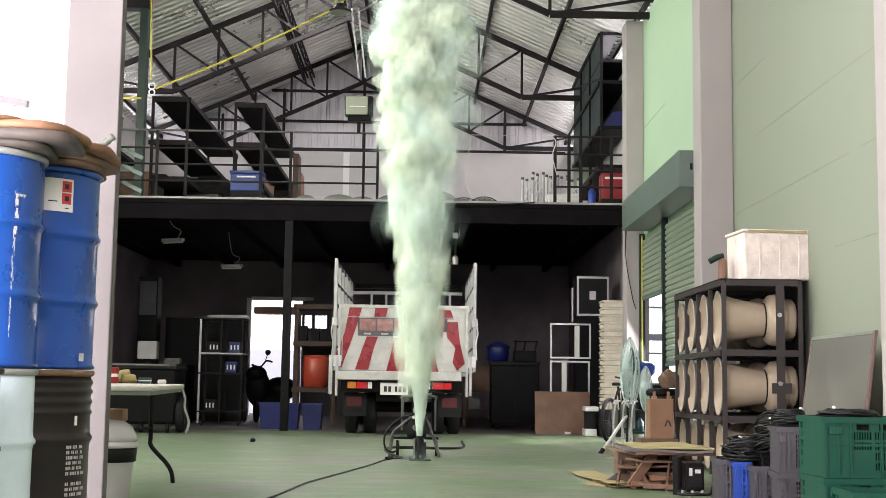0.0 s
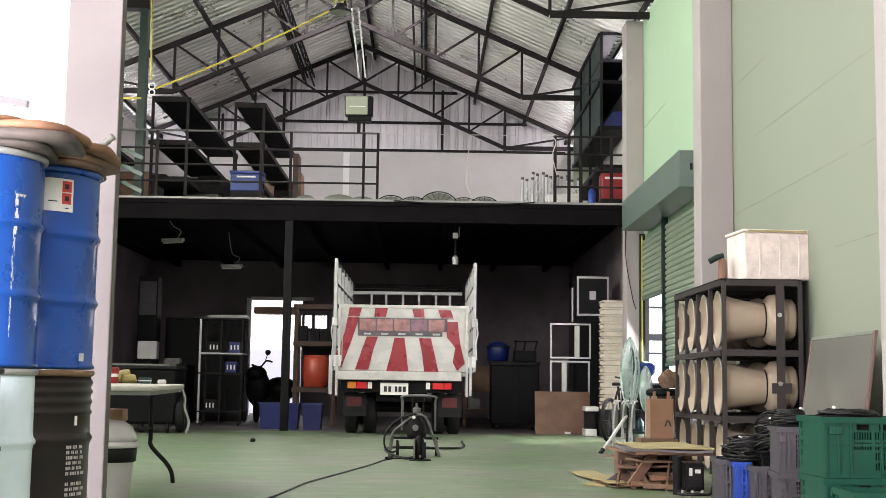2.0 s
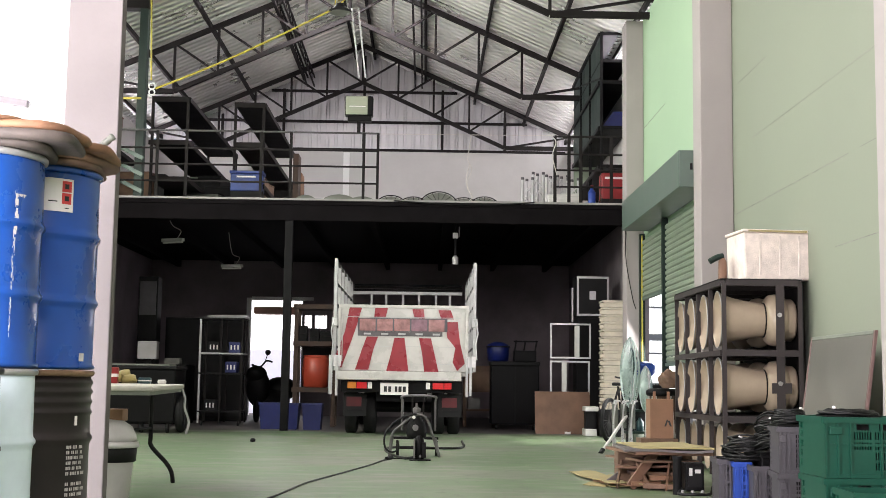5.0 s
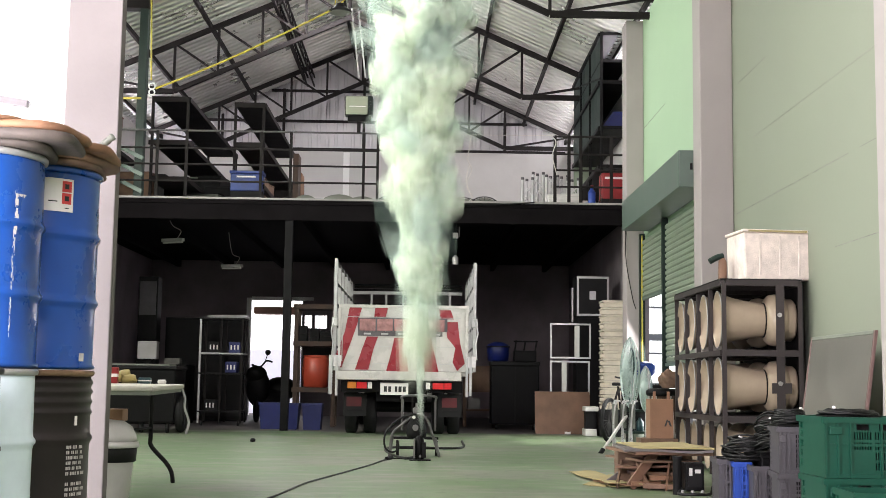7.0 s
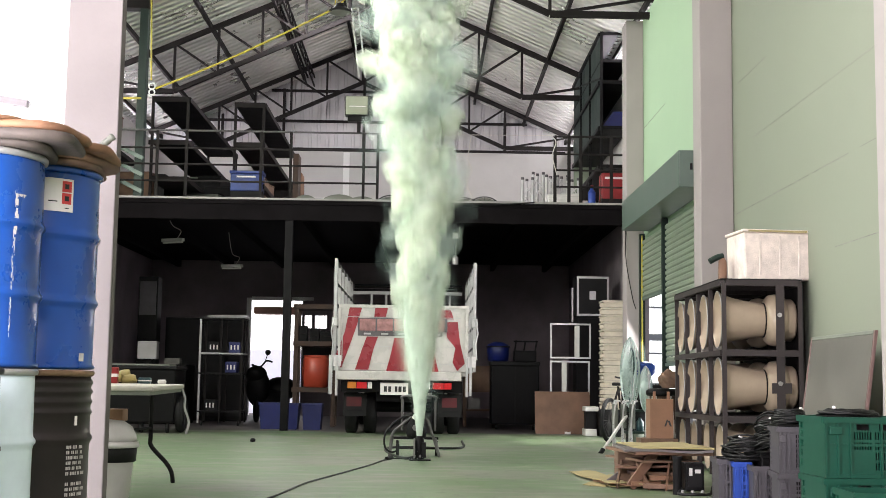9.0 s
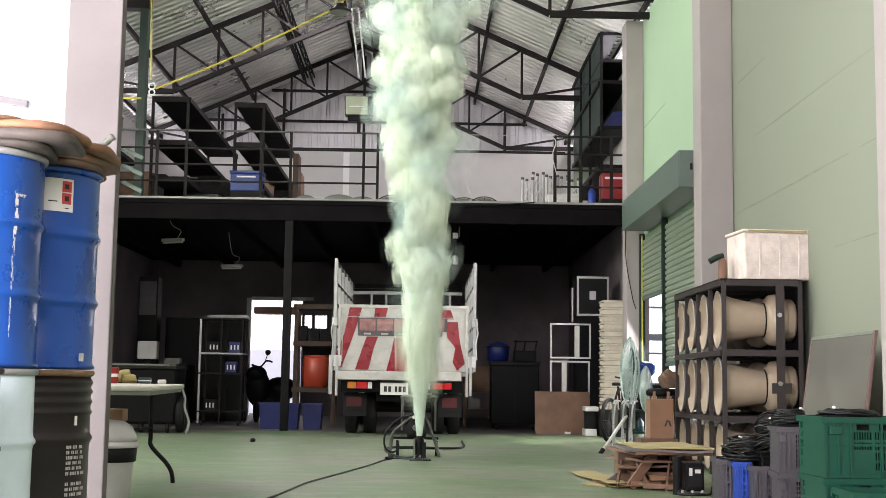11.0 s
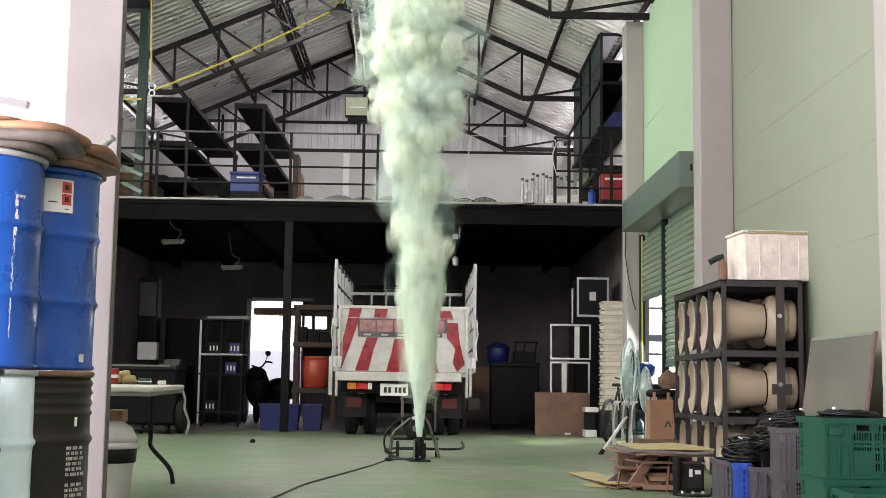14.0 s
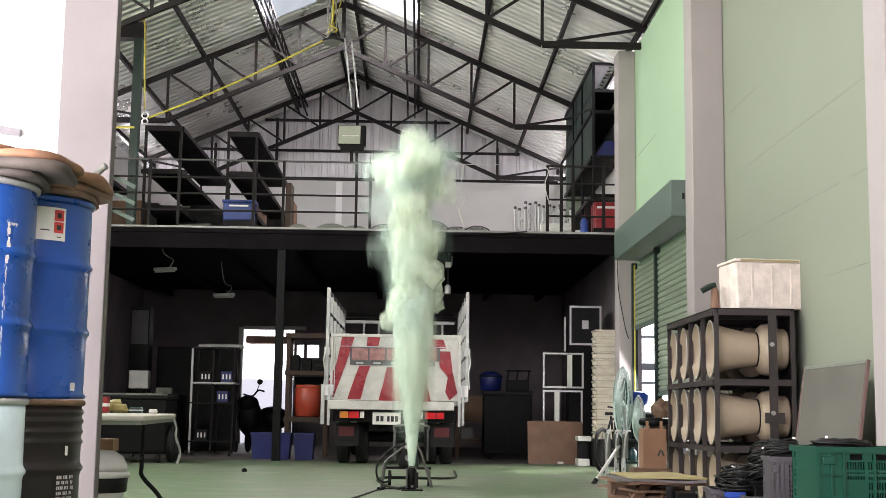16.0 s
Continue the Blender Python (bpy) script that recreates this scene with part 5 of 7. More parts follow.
# ---- bin, folding table and dark corner ----
def build_left_corner():
    b = thing("swing_bin", (-2.27, 9.1, 0), "light grey plastic bin with a domed lid", "bin")
    part("body", lathe([(0.15, 0.0), (0.155, 0.01), (0.185, 0.34), (0.19, 0.35)], 32), M_GREY_BIN, b, "", True)
    part("bag_skirt", lathe([(0.187, 0.26), (0.193, 0.265), (0.200, 0.36), (0.195, 0.365)], 32), M_RUBBER, b, "black bin liner folded over the rim", True)
    part("collar", lathe([(0.195, 0.36), (0.215, 0.365), (0.21, 0.40), (0.195, 0.405)], 32), M_GREY_BIN, b, "", True)
    part("dome_lid", lathe([(0.195, 0.405), (0.19, 0.45), (0.16, 0.51), (0.10, 0.55), (0.0, 0.56)], 32), M_GREY_BIN, b, "", True)
    t = thing("folding_table", (-2.03, 10.60, 0), "white plastic folding table with curved legs", "table", "", 4)
    part("tabletop", box(-0.75, 0.0, -1.8, 0.0, 0.727, 0.765, 0.012), M_TABLE, t).matrix_basis = pose(0, 0, 0.051, 0.4)
    part("rim", box(-0.73, -0.02, -1.78, -0.02, 0.70, 0.7265), M_GREY_PAD, t).matrix_basis = pose(0, 0, 0.051, 0.4)
    part("leg", hose([(-0.25, -0.1, 0.745), (-0.25, -0.1, 0.40), (-0.24, -0.1, 0.30), (-0.12, -0.1, 0.17), (-0.07, -0.1, 0.09), (-0.055, -0.1, 0.0)], 0.018), M_DARK, t)
    part("leg", hose([(-0.60, -1.6, 0.69), (-0.60, -1.6, 0.40), (-0.61, -1.6, 0.25), (-0.62, -1.6, 0.0)], 0.016), M_DARK, t)
    part("brace", rod((-0.25, -0.1, 0.45), (-0.60, -1.6, 0.45), 0.011), M_DARK, t)
    part("corner_hook", hose([(-0.02, -0.02, 0.79), (0.012, -0.03, 0.70), (0.012, -0.03, 0.62), (0.05, -0.02, 0.50), (0.03, -0.02, 0.40)], 0.010), M_GALV, t)
    for k, (x, y, w, d, h, m, nm, lab) in enumerate((
            (0.06, 0.05, 0.07, 0.07, 0.13, M_RED_PLASTIC, "paint_tin", "red and white tin on the table"),
            (0.28, 0.2, 0.10, 0.06, 0.05, M_TEAL, "tape_box", "small green box on the table"),
            (0.40, 0.3, 0.06, 0.06, 0.035, M_LABEL, "lid", "small pale lid on the table"))):
        q = thing(nm, (-2.6 + x, 10.2 + y, 0.816), lab, nm.replace("_", " "))
        part("body", box(-w / 2, w / 2, -d / 2, d / 2, 0, h, 0.008), m, q)
        part("band", box(-w / 2 - 0.002, w / 2 + 0.002, -d / 2 - 0.002, d / 2 + 0.002, h * 0.4, h * 0.6), M_LABEL, q)
    q = thing("yellow_glove", (-2.54, 10.3, 0.816), "crumpled yellow rubber glove on the table", "glove")
    bm = bmesh.new()
    for c, r in (((0, 0, 0.05), 0.06), ((0.06, 0.02, 0.07), 0.05), ((0.11, 0.0, 0.04), 0.05), ((0.15, 0, 0.025), 0.03), ((-0.04, 0, 0.09), 0.045)):
        bmesh.ops.create_icosphere(bm, subdivisions=2, radius=r, matrix=Matrix.Translation(c) @ Matrix.Diagonal((1.2, 1, 0.8, 1)))
    for v in bm.verts:
        v.co += Vector((1, 1, 1)) * 0.015 * noise.noise(v.co * 22)
        v.co.z = max(0.0, v.co.z)
    part("glove", bm, mat("yellow_rubber", (0.34, 0.27, 0.10), 0.5, 0, 0.2, 8, 60, 0.1), q, "", True)
    q = thing("carton", (-2.62, 10.55, 0.50), "brown carton stored under the table", "carton")
    part("body", box(-0.05, 0.09, 0, 0.2, 0.0, 0.10, 0.004), M_CARD, q)
    part("stand", box(0.005, 0.08, 0.02, 0.18, -0.5, 0.0), M_DARK, q)
    # wheeled black chest
    c = thing("wheeled_chest", (-4.9, 20.3, 0), "large black wheeled chest with cluttered top", "chest")
    part("body", box(-0.3, 0.86, 0, 0.9, 0.16, 1.02, 0.03), M_BLACK, c)
    part("lid", box(-0.33, 0.89, -0.03, 0.93, 1.02, 1.08, 0.015), M_DARK, c)
    for x in (-0.2, 0.3, 0.72):
        part("castor", lathe([(0.02, 0), (0.08, 0.0), (0.08, 0.04), (0.02, 0.04)], 16, m=Matrix.Translation((x, 0.1, 0.08)) @ TO_X), M_RUBBER, c)
    part("tray", box(-0.2, 0.75, 0.1, 0.6, 1.085, 1.11), M_GREY_PAD, c)
    w = thing("spare_tyre", (-3.98, 20.6, 0), "black tyre leaning on the chest", "tyre")
    part("tyre", ring((0, 0, 0.30), 0.23, 0.07, "x", 40, 12), M_RUBBER, w)
    part("rim", lathe([(0.06, -0.03), (0.17, -0.02), (0.17, 0.02), (0.06, 0.03)], 24, m=Matrix.Translation((0, 0, 0.30)) @ TO_X), M_DARK, w)
    m = thing("computer_monitor", (-5.47, 24.6, 0.0), "pale old monitor on a dark desk", "monitor")
    part("desk", box(-0.9, 0.8, -0.1, 0.8, 0.0, 1.16, 0.01), M_BLACK, m)
    part("screen_case", box(-0.19, 0.19, 0.0, 0.25, 1.26, 1.61, 0.015), M_GREY_BIN, m)
    part("foot", box(-0.06, 0.06, 0.05, 0.18, 1.16, 1.27), M_DARK, m)
    bx = thing("paper_box", (-4.95, 24.5, 1.16), "pale paper box on the dark desk", "box")
    part("body", box(-0.15, 0.15, 0, 0.2, 0, 0.12, 0.005), M_BOARD_DUSTY, bx)
    # steel shelf with tool cases
    s = thing("steel_shelf", (-4.32, 24.0, 0), "black steel shelf unit with silver tubes and tool cases", "shelf")
    for x in (0.0, 0.40, 0.80):
        part("post", box(x - 0.018, x + 0.018, -0.018, 0.018, 0.05 if x else 0.05, 2.05), M_GALV if x < 0.1 else M_STEEL, s)
        part("rear_post", box(x - 0.018, x + 0.018, 0.6, 0.636, 0.05, 2.05), M_STEEL, s)
    for z in (0.25, 0.98, 1.36, 2.03):
        part("shelf_board", box(-0.02, 0.82, -0.02, 0.66, z, z + 0.03), M_GALV if z == 1.36 else M_DARK, s)
    for x in (0.05, 0.75):
        part("castor", lathe([(0.01, 0), (0.05, 0), (0.05, 0.03), (0.01, 0.03)], 14, m=Matrix.Translation((x, 0.0, 0.05)) @ TO_X), M_RUBBER, s)
    for (x, z, m_) in ((0.14, 1.39, M_DARK), (0.54, 1.39, M_BLUE_BIN), (0.48, 1.01, M_BLUE_BIN), (0.10, 0.28, M_DARK)):
        q = thing("tool_case", (-4.32 + x, 24.05, z), "dark tool case with pale clasps on the shelf", "tool case", "tool cases")
        part("body", box(0, 0.22, 0, 0.3, 0, 0.21, 0.01), m_, q)
        for k in range(3):
            part("clasp", box(0.035 + 0.065 * k, 0.06 + 0.065 * k, -0.008, -0.001, 0.06, 0.15), M_LABEL, q)
    c = thing("tall_cabinet", (-5.6, 26.9, 0), "dark tall cabinet with a board on top", "cabinet")
    part("body", box(0.0, 1.72, 0, 0.6, 0, 2.2, 0.01), M_BLACK, c)
    part("door", box(0.03, 0.84, -0.015, -0.002, 0.1, 2.15), M_DARK, c)
    part("door", box(0.88, 1.69, -0.015, -0.002, 0.1, 2.15), M_DARK, c)
    part("top_board", box(0.9, 1.78, -0.1, 0.5, 2.2, 2.26), M_GALV, c)
    structure("column_dark", box(-6.3, -6.05, 23.5, 23.75, 0, 3.7), M_BLACK, "dark steel column under the mezzanine", "post")
    e = thing("electric_cabinet", (-6.0, 26.0, 0), "dark grey upright electric cabinet", "cabinet")
    part("body", box(0, 0.4, 0, 0.4, 0, 3.0, 0.01), M_DARK, e)
    part("door", box(0.03, 0.37, -0.012, -0.002, 2.2, 2.9), M_GREY_PLASTIC, e)
    # scooter in the rear doorway
    m = thing("motor_scooter", (-3.28, 26.2, 0), "black motor scooter standing in the doorway", "scooter")
    part("front_wheel", ring((-0.22, 0, 0.26), 0.2, 0.05, "x", 32, 8), M_RUBBER, m)
    part("rear_wheel", ring((0.15, 0.9, 0.26), 0.2, 0.05, "x", 32, 8), M_RUBBER, m)
    bm = bmesh.new()
    for c_, sc in (((-0.2, 0.0, 0.72), (0.25, 0.16, 0.40)), ((-0.24, -0.02, 1.0), (0.22, 0.18, 0.18)), ((0.20, 0.6, 0.70), (0.36, 0.5, 0.26)), ((0.1, 0.3, 0.45), (0.34, 0.4, 0.24)), ((0.0, 0.35, 0.4), (0.2, 0.5, 0.14)), ((0.2, 0.9, 0.8), (0.2, 0.24, 0.12))):
        bmesh.ops.create_uvsphere(bm, u_segments=20, v_segments=12, radius=1, matrix=Matrix.Translation(c_) @ Matrix.Diagonal((*sc, 1)))
    part("body", bm, M_BLACK, m, "", True)
    part("handlebar", hose([(-0.36, 0.05, 1.2), (-0.18, 0.08, 1.16), (-0.05, 0.06, 1.28), (0.08, 0.0, 1.26)], 0.02), M_RUBBER, m)
    part("mirror", lathe([(0.0, 0), (0.06, 0.005), (0.06, 0.02), (0, 0.025)], 16, m=pose(-0.02, 0.05, 1.46, 90)), M_BLACK, m)
    part("mirror_stem", rod((-0.1, 0.05, 1.2), (-0.02, 0.05, 1.44), 0.01), M_BLACK, m)
    part("front_fender", ring((-0.22, 0, 0.28), 0.26, 0.03, "x", 32, 6), M_BLACK, m)
    part("number_bar", box(0.05, 0.16, -0.02, 0.0, 0.42, 0.58), M_LABEL, m)
    # blue bins
    for x, w in ((-2.98, 0.44), (-2.56, 0.30), (-2.20, 0.36)):
        q = thing("blue_bin", (x, 22.55 + 0.1 * (w > 0.4), 0), "dark blue open plastic bin on the floor", "bin", "blue bins")
        bm = bmesh.new()
        a = [bm.verts.new(v) for v in ((0.03, 0.02, 0), (w - 0.03, 0.02, 0), (w - 0.03, 0.42, 0), (0.03, 0.42, 0))]
        b_ = [bm.verts.new(v) for v in ((0, 0, 0.47), (w, 0, 0.47), (w, 0.45, 0.47), (0, 0.45, 0.47))]
        c_ = [bm.verts.new(v) for v in ((0.02, 0.02, 0.47), (w - 0.02, 0.02, 0.47), (w - 0.02, 0.43, 0.47), (0.02, 0.43, 0.47))]
        d_ = [bm.verts.new(v) for v in ((0.05, 0.04, 0.03), (w - 0.05, 0.04, 0.03), (w - 0.05, 0.40, 0.03), (0.05, 0.40, 0.03))]
        for lo, hi in ((a, b_), (b_, c_), (c_, d_)):
            for i in range(4):
                bm.faces.new((lo[i], lo[(i + 1) % 4], hi[(i + 1) % 4], hi[i]))
        bm.faces.new(a)
        bm.faces.new(d_)
        bmesh.ops.recalc_face_normals(bm, faces=bm.faces[:])
        part("tub", bm, M_BLUE_BIN, q)
        part("lip", box(-0.012, w + 0.012, -0.014, 0.0, 0.43, 0.475, 0.004), M_BLUE_BIN, q)
    # wooden shelf with the red barrel
    s = thing("wooden_shelf", (-2.55, 24.2, 0), "dark brown open wooden shelf beside the truck", "shelf")
    for x in (0.0, 0.74):
        for y in (0.0, 0.5):
            part("post", box(x, x + 0.08, y, y + 0.08, 0, 2.35), M_WOOD_DARK, s)
    for z in (0.66, 1.55, 2.27):
        part("shelf_board", box(-0.02, 0.84, -0.02, 0.6, z, z + 0.09), M_WOOD_DARK, s)
    part("back_board", box(0.12, 0.82, 0.585, 0.60, 0.76, 1.54), M_DARK, s)
    r = thing("red_barrel", (-2.13, 24.5, 0.75), "orange red plastic barrel on a wooden shelf", "barrel")
    part("body", lathe([(0.22, 0), (0.26, 0.03), (0.28, 0.3), (0.265, 0.55), (0.24, 0.58)], 32), M_ORANGE_RED, r, "", True)
    part("lid", lathe([(0.25, 0.58), (0.25, 0.62), (0.0, 0.63)], 32), M_ORANGE_RED, r)
    for k, (x, z, w, h) in enumerate(((-2.5, 1.64, 0.2, 0.30), (-2.25, 1.64, 0.18, 0.24), (-2.05, 1.64, 0.30, 0.20))):
        q = thing("dark_case", (x, 24.25, z), "dark equipment case on the wooden shelf", "case", "dark cases")
        part("body", box(0, w, 0, 0.25, 0, h, 0.012), M_BLACK, q)
        part("handle", hose([(w * 0.3, -0.01, h * 0.5), (w * 0.3, -0.05, h * 0.5), (w * 0.7, -0.05, h * 0.5), (w * 0.7, -0.01, h * 0.5)], 0.01), M_STEEL, q)


# ---- things under the mezzanine on the other side ----
def build_right_back():
    c = thing("road_case", (1.28, 24.0, 0), "large black road case against the wall", "case")
    part("body", box(0, 0.92, 0, 0.7, 0.10, 1.22, 0.02), M_BLACK, c)
    part("lid", box(-0.01, 0.93, -0.01, 0.71, 1.22, 1.30, 0.015), M_DARK, c)
    for x in (0.1, 0.82):
        part("castor", lathe([(0.01, 0), (0.05, 0), (0.05, 0.04), (0.01, 0.04)], 14, m=Matrix.Translation((x - 0.02, 0.08, 0.05)) @ TO_X), M_RUBBER, c)
    part("cover_edge", box(0.45, 0.47, -0.016, -0.002, 0.12, 1.2), M_DARK, c)
    q = thing("blue_pot", (1.42, 24.3, 1.30), "dark blue covered pot on the road case", "pot")
    part("body", lathe([(0.16, 0), (0.2, 0.02), (0.22, 0.28), (0.2, 0.33), (0.08, 0.38)], 24), M_BLUE_BIN, q, "", True)
    part("rim", lathe([(0.225, 0.27), (0.235, 0.28), (0.225, 0.30)], 24), M_DARK, q)
    q = thing("dark_machine", (1.95, 24.3, 1.30), "dark spindly machine on the road case", "machine")
    part("body", box(-0.22, 0.22, 0, 0.3, 0, 0.22, 0.02), M_BLACK, q)
    for x in (-0.2, -0.02, 0.2):
        part("arm", bar((x, 0.1, 0.2), (x + 0.03, 0.1, 0.42), 0.03), M_BLACK, q)
    part("crossbar", bar((-0.22, 0.1, 0.40), (0.26, 0.1, 0.40), 0.03), M_BLACK, q)
    q = thing("wooden_bench", (0.75, 25.0, 0), "dark brown wooden bench with papers below", "bench")
    part("top", box(0, 0.7, 0, 0.6, 1.14, 1.22), M_WOOD_OLD, q)
    part("panel", box(0.02, 0.68, 0.05, 0.08, 0.7, 1.14), M_WOOD_OLD, q)
    for x in (0.02, 0.6):
        part("leg", box(x, x + 0.07, 0.02, 0.09, 0, 1.14), M_WOOD_OLD, q)
    part("shelf", box(0.05, 0.65, 0.05, 0.5, 0.32, 0.36), M_WOOD_OLD, q)
    part("paper_stack", box(0.12, 0.36, 0.02, 0.3, 0.365, 0.58), M_BOARD_DUSTY, q)
    # aluminium frames
    f = thing("aluminium_frame", (2.27, 22.62, 0), "bright aluminium tube display frame", "frame")
    for z0, z1, x1 in ((0.70, 1.30, 0.72), (1.34, 1.98, 0.74)):
        for x in (0.0, x1 - 0.03):
            part("side_tube", box(x, x + 0.03, 0, 0.03, z0, z1), M_ALU, f)
        for z in (z0, z1 - 0.03):
            part("cross_tube", box(0.031, x1 - 0.031, 0, 0.03, z, z + 0.03), M_ALU, f)
    part("white_plate", box(0.21, 0.30, -0.012, 0.01, 0.73, 1.27), M_WHITE_PLASTIC, f)
    part("white_plate", box(0.44, 0.53, -0.012, 0.01, 1.37, 1.94), M_WHITE_PLASTIC, f)
    part("foot", box(0.0, 0.72, 0.0, 0.3, 0.0, 0.69), M_DARK, f)
    p = thing("plywood_panel", (1.97, 22.2, 0), "brown plywood panel leaning on the frame", "panel")
    bm = box(0, 0.98, 0, 0.018, 0, 0.76)
    ob = part("sheet", bm, M_WOOD, p)
    ob.matrix_basis = pose(0, 0, 0, -12, 0, 0)
    part("wedge", box(0.52, 0.62, -0.05, 0.0, 0.0, 0.04), M_LABEL, p)
    c = thing("flight_case", (2.86, 23.5, 0), "black flight case with dull metal edges", "flight case")
    part("stand", box(0.0, 0.62, 0.05, 0.55, 0, 2.16), M_BLACK, c)
    part("body", box(0.0, 0.6, 0.0, 0.6, 2.17, 2.92, 0.01), M_DARK, c)
    for x in (0.0, 0.57):
        part("corner_rail", box(x, x + 0.035, -0.012, 0.02, 2.17, 2.92), M_CASE_EDGE, c)
    for z in (2.17, 2.88):
        part("edge_rail", box(0.036, 0.568, -0.012, 0.02, z, z + 0.04), M_CASE_EDGE, c)
    part("emblem", box(0.24, 0.36, -0.006, -0.001, 2.48, 2.64), M_CASE_EDGE, c)
    part("side_post", box(-0.1, -0.07, 0.0, 0.03, 2.05, 2.7), M_CASE_EDGE, c)
    # stack of white trays
    for k in range(15):
        z = 0.46 + 0.124 * k
        t = thing("white_tray", (2.99, 21.25, z), "cream plastic stacking tray in a tall pile", "tray", "stacked trays")
        if k == 0:
            part("pallet", box(0.0, 0.45, 0, 0.4, -0.46, -0.005), M_DARK, t)
        bm = box(0.06, 0.47, 0.0, 0.42, 0.0, 0.085, 0.008)
        part("tray", bm, M_TRAY, t)
        part("lip", box(0.03, 0.48, -0.02, 0.43, 0.086, 0.119, 0.006), M_TRAY, t)
        part("tab", box(0.0, 0.058, 0.02, 0.1, 0.01, 0.07), M_TRAY, t)


def fan_cage(name, radius, parent, at, depth):
    bm = bmesh.new()
    for rr in np.linspace(radius * 0.16, radius, 16):
        xo = depth * math.sqrt(max(0, 1 - (rr / radius) ** 2)) * 0.9
        for s in (-1, 1):
            ring((s * xo, 0, 0), float(rr), 0.0048, "x", 40, 4, bm=bm)
    for i in range(36):
        a = 2 * math.pi * i / 36
        for s in (-1, 1):
            rod((s * depth, 0, 0), (0, radius * math.cos(a), radius * math.sin(a)), 0.004, seg=4, bm=bm)
    ob = part(name, bm, M_FAN_CAGE, parent)
    ob.location = at
    return ob


def build_fans():
    f = thing("pedestal_fan", (2.96, 18.0, 0), "large pale green pedestal fan with a blue motor", "fan")
    part("foot", lathe([(0.26, 0), (0.26, 0.03), (0.05, 0.06)], 28), M_DARK, f)
    part("pole", rod((0, 0, 0.05), (0.03, 0, 1.0), 0.028), M_GALV, f)
    part("motor", lathe([(0.05, -0.02), (0.11, 0.0), (0.11, 0.2), (0.06, 0.26)], 20, m=pose(0.10, 0, 1.10, 0, 90)), M_BLUE_PLASTIC, f, "", True)
    fan_cage("cage", 0.50, f, (0.0, 0, 1.05), 0.13)
    part("cage_rim", ring((0, 0, 1.05), 0.505, 0.014, "x", 48, 8), M_FAN_CAGE, f)
    for k in range(3):
        ob = part("blade", box(-0.006, 0.006, 0.06, 0.44, -0.10, 0.10, 0.004), M_TEAL, f)
        ob.matrix_basis = Matrix.Translation((0.0, 0, 1.05)) @ Matrix.Rotation(radians(120 * k + 20), 4, "X") @ Matrix.Rotation(radians(18), 4, "Y")
    g = thing("standing_fan", (3.08, 17.4, 0), "grey standing fan turned beside the large fan", "fan")
    part("foot", lathe([(0.2, 0), (0.2, 0.03), (0.04, 0.05)], 24), M_GALV, g)
    part("pole", rod((0, 0, 0.04), (0.02, 0, 0.82), 0.02), M_GALV, g)
    fan_cage("cage", 0.31, g, (0.0, 0, 0.82), 0.08)
    part("cage_rim", ring((0, 0, 0.82), 0.312, 0.012, "x", 40, 8), M_GALV, g)
    part("motor", lathe([(0.04, 0), (0.07, 0.01), (0.07, 0.14), (0.03, 0.17)], 16, m=pose(0.07, 0, 0.82, 0, 90)), M_DARK, g)
    part("blade", lathe([(0.0, 0), (0.22, 0.01), (0.22, 0.02), (0, 0.03)], 18, m=pose(0, 0, 0.82, 0, 90)), M_GREY_BIN, g)
    w = thing("bicycle", (2.80, 18.9, 0), "dark bicycle leaning among the clutter", "bicycle", "", -30)
    for y in (0.0, 1.0):
        wh = part("wheel", ring((0, y, 0.34), 0.31, 0.03, "x", 44, 8), M_RUBBER, w)
        sp = bmesh.new()
        for i in range(12):
            a = math.pi * i / 12
            rod((0, y + 0.3 * math.cos(a), 0.34 + 0.3 * math.sin(a)), (0, y - 0.3 * math.cos(a), 0.34 - 0.3 * math.sin(a)), 0.003, seg=4, bm=sp)
        part("spokes", sp, M_DARK_EDGE, wh)
        part("rim", ring((0, y, 0.34), 0.28, 0.010, "x", 40, 6), M_DARK_EDGE, wh)
    for a, b in (((0, 0, 0.34), (0, 0.35, 0.8)), ((0, 0.35, 0.8), (0, 0.9, 0.82)), ((0, 0.5, 0.34), (0, 0.35, 0.85)), ((0, 0.5, 0.34), (0, 0.92, 0.8)), ((0, 1.0, 0.34), (0, 0.92, 0.95)), ((0, 0.5, 0.34), (0, 0.0, 0.34))):
        part("tube", rod(a, b, 0.018), M_STEEL, w)
    part("saddle", box(-0.07, 0.07, 0.25, 0.48, 0.86, 0.91, 0.02), M_RUBBER, w)
    part("handlebar", hose([(-0.25, 0.85, 1.0), (-0.1, 0.93, 0.97), (0.1, 0.93, 0.97), (0.25, 0.85, 1.0)], 0.014), M_STEEL, w)
    c = thing("white_crutch", (2.27, 15.95, 0), "white metal prop leaning over the clutter", "prop")
    part("shaft", rod((0.0, 0.0, 0.03), (0.40, 0.6, 0.46), 0.022), M_WHITE_PLASTIC, c)
    part("rubber_tip", rod((-0.03, -0.03, 0.0), (0.01, 0.01, 0.05), 0.03), M_RUBBER, c)
    b = thing("low_plinth", (2.75, 21.4, 0), "white low plinth behind the bicycle", "plinth")
    part("base", box(0.0, 0.2, 0, 0.4, 0, 0.12, 0.01), M_WHITE_PLASTIC, b)
    part("top", box(0.0, 0.23, 0, 0.4, 0.42, 0.5, 0.01), M_WHITE_PLASTIC, b)
    part("post", box(0.02, 0.18, 0.1, 0.3, 0.12, 0.42), M_DARK, b)


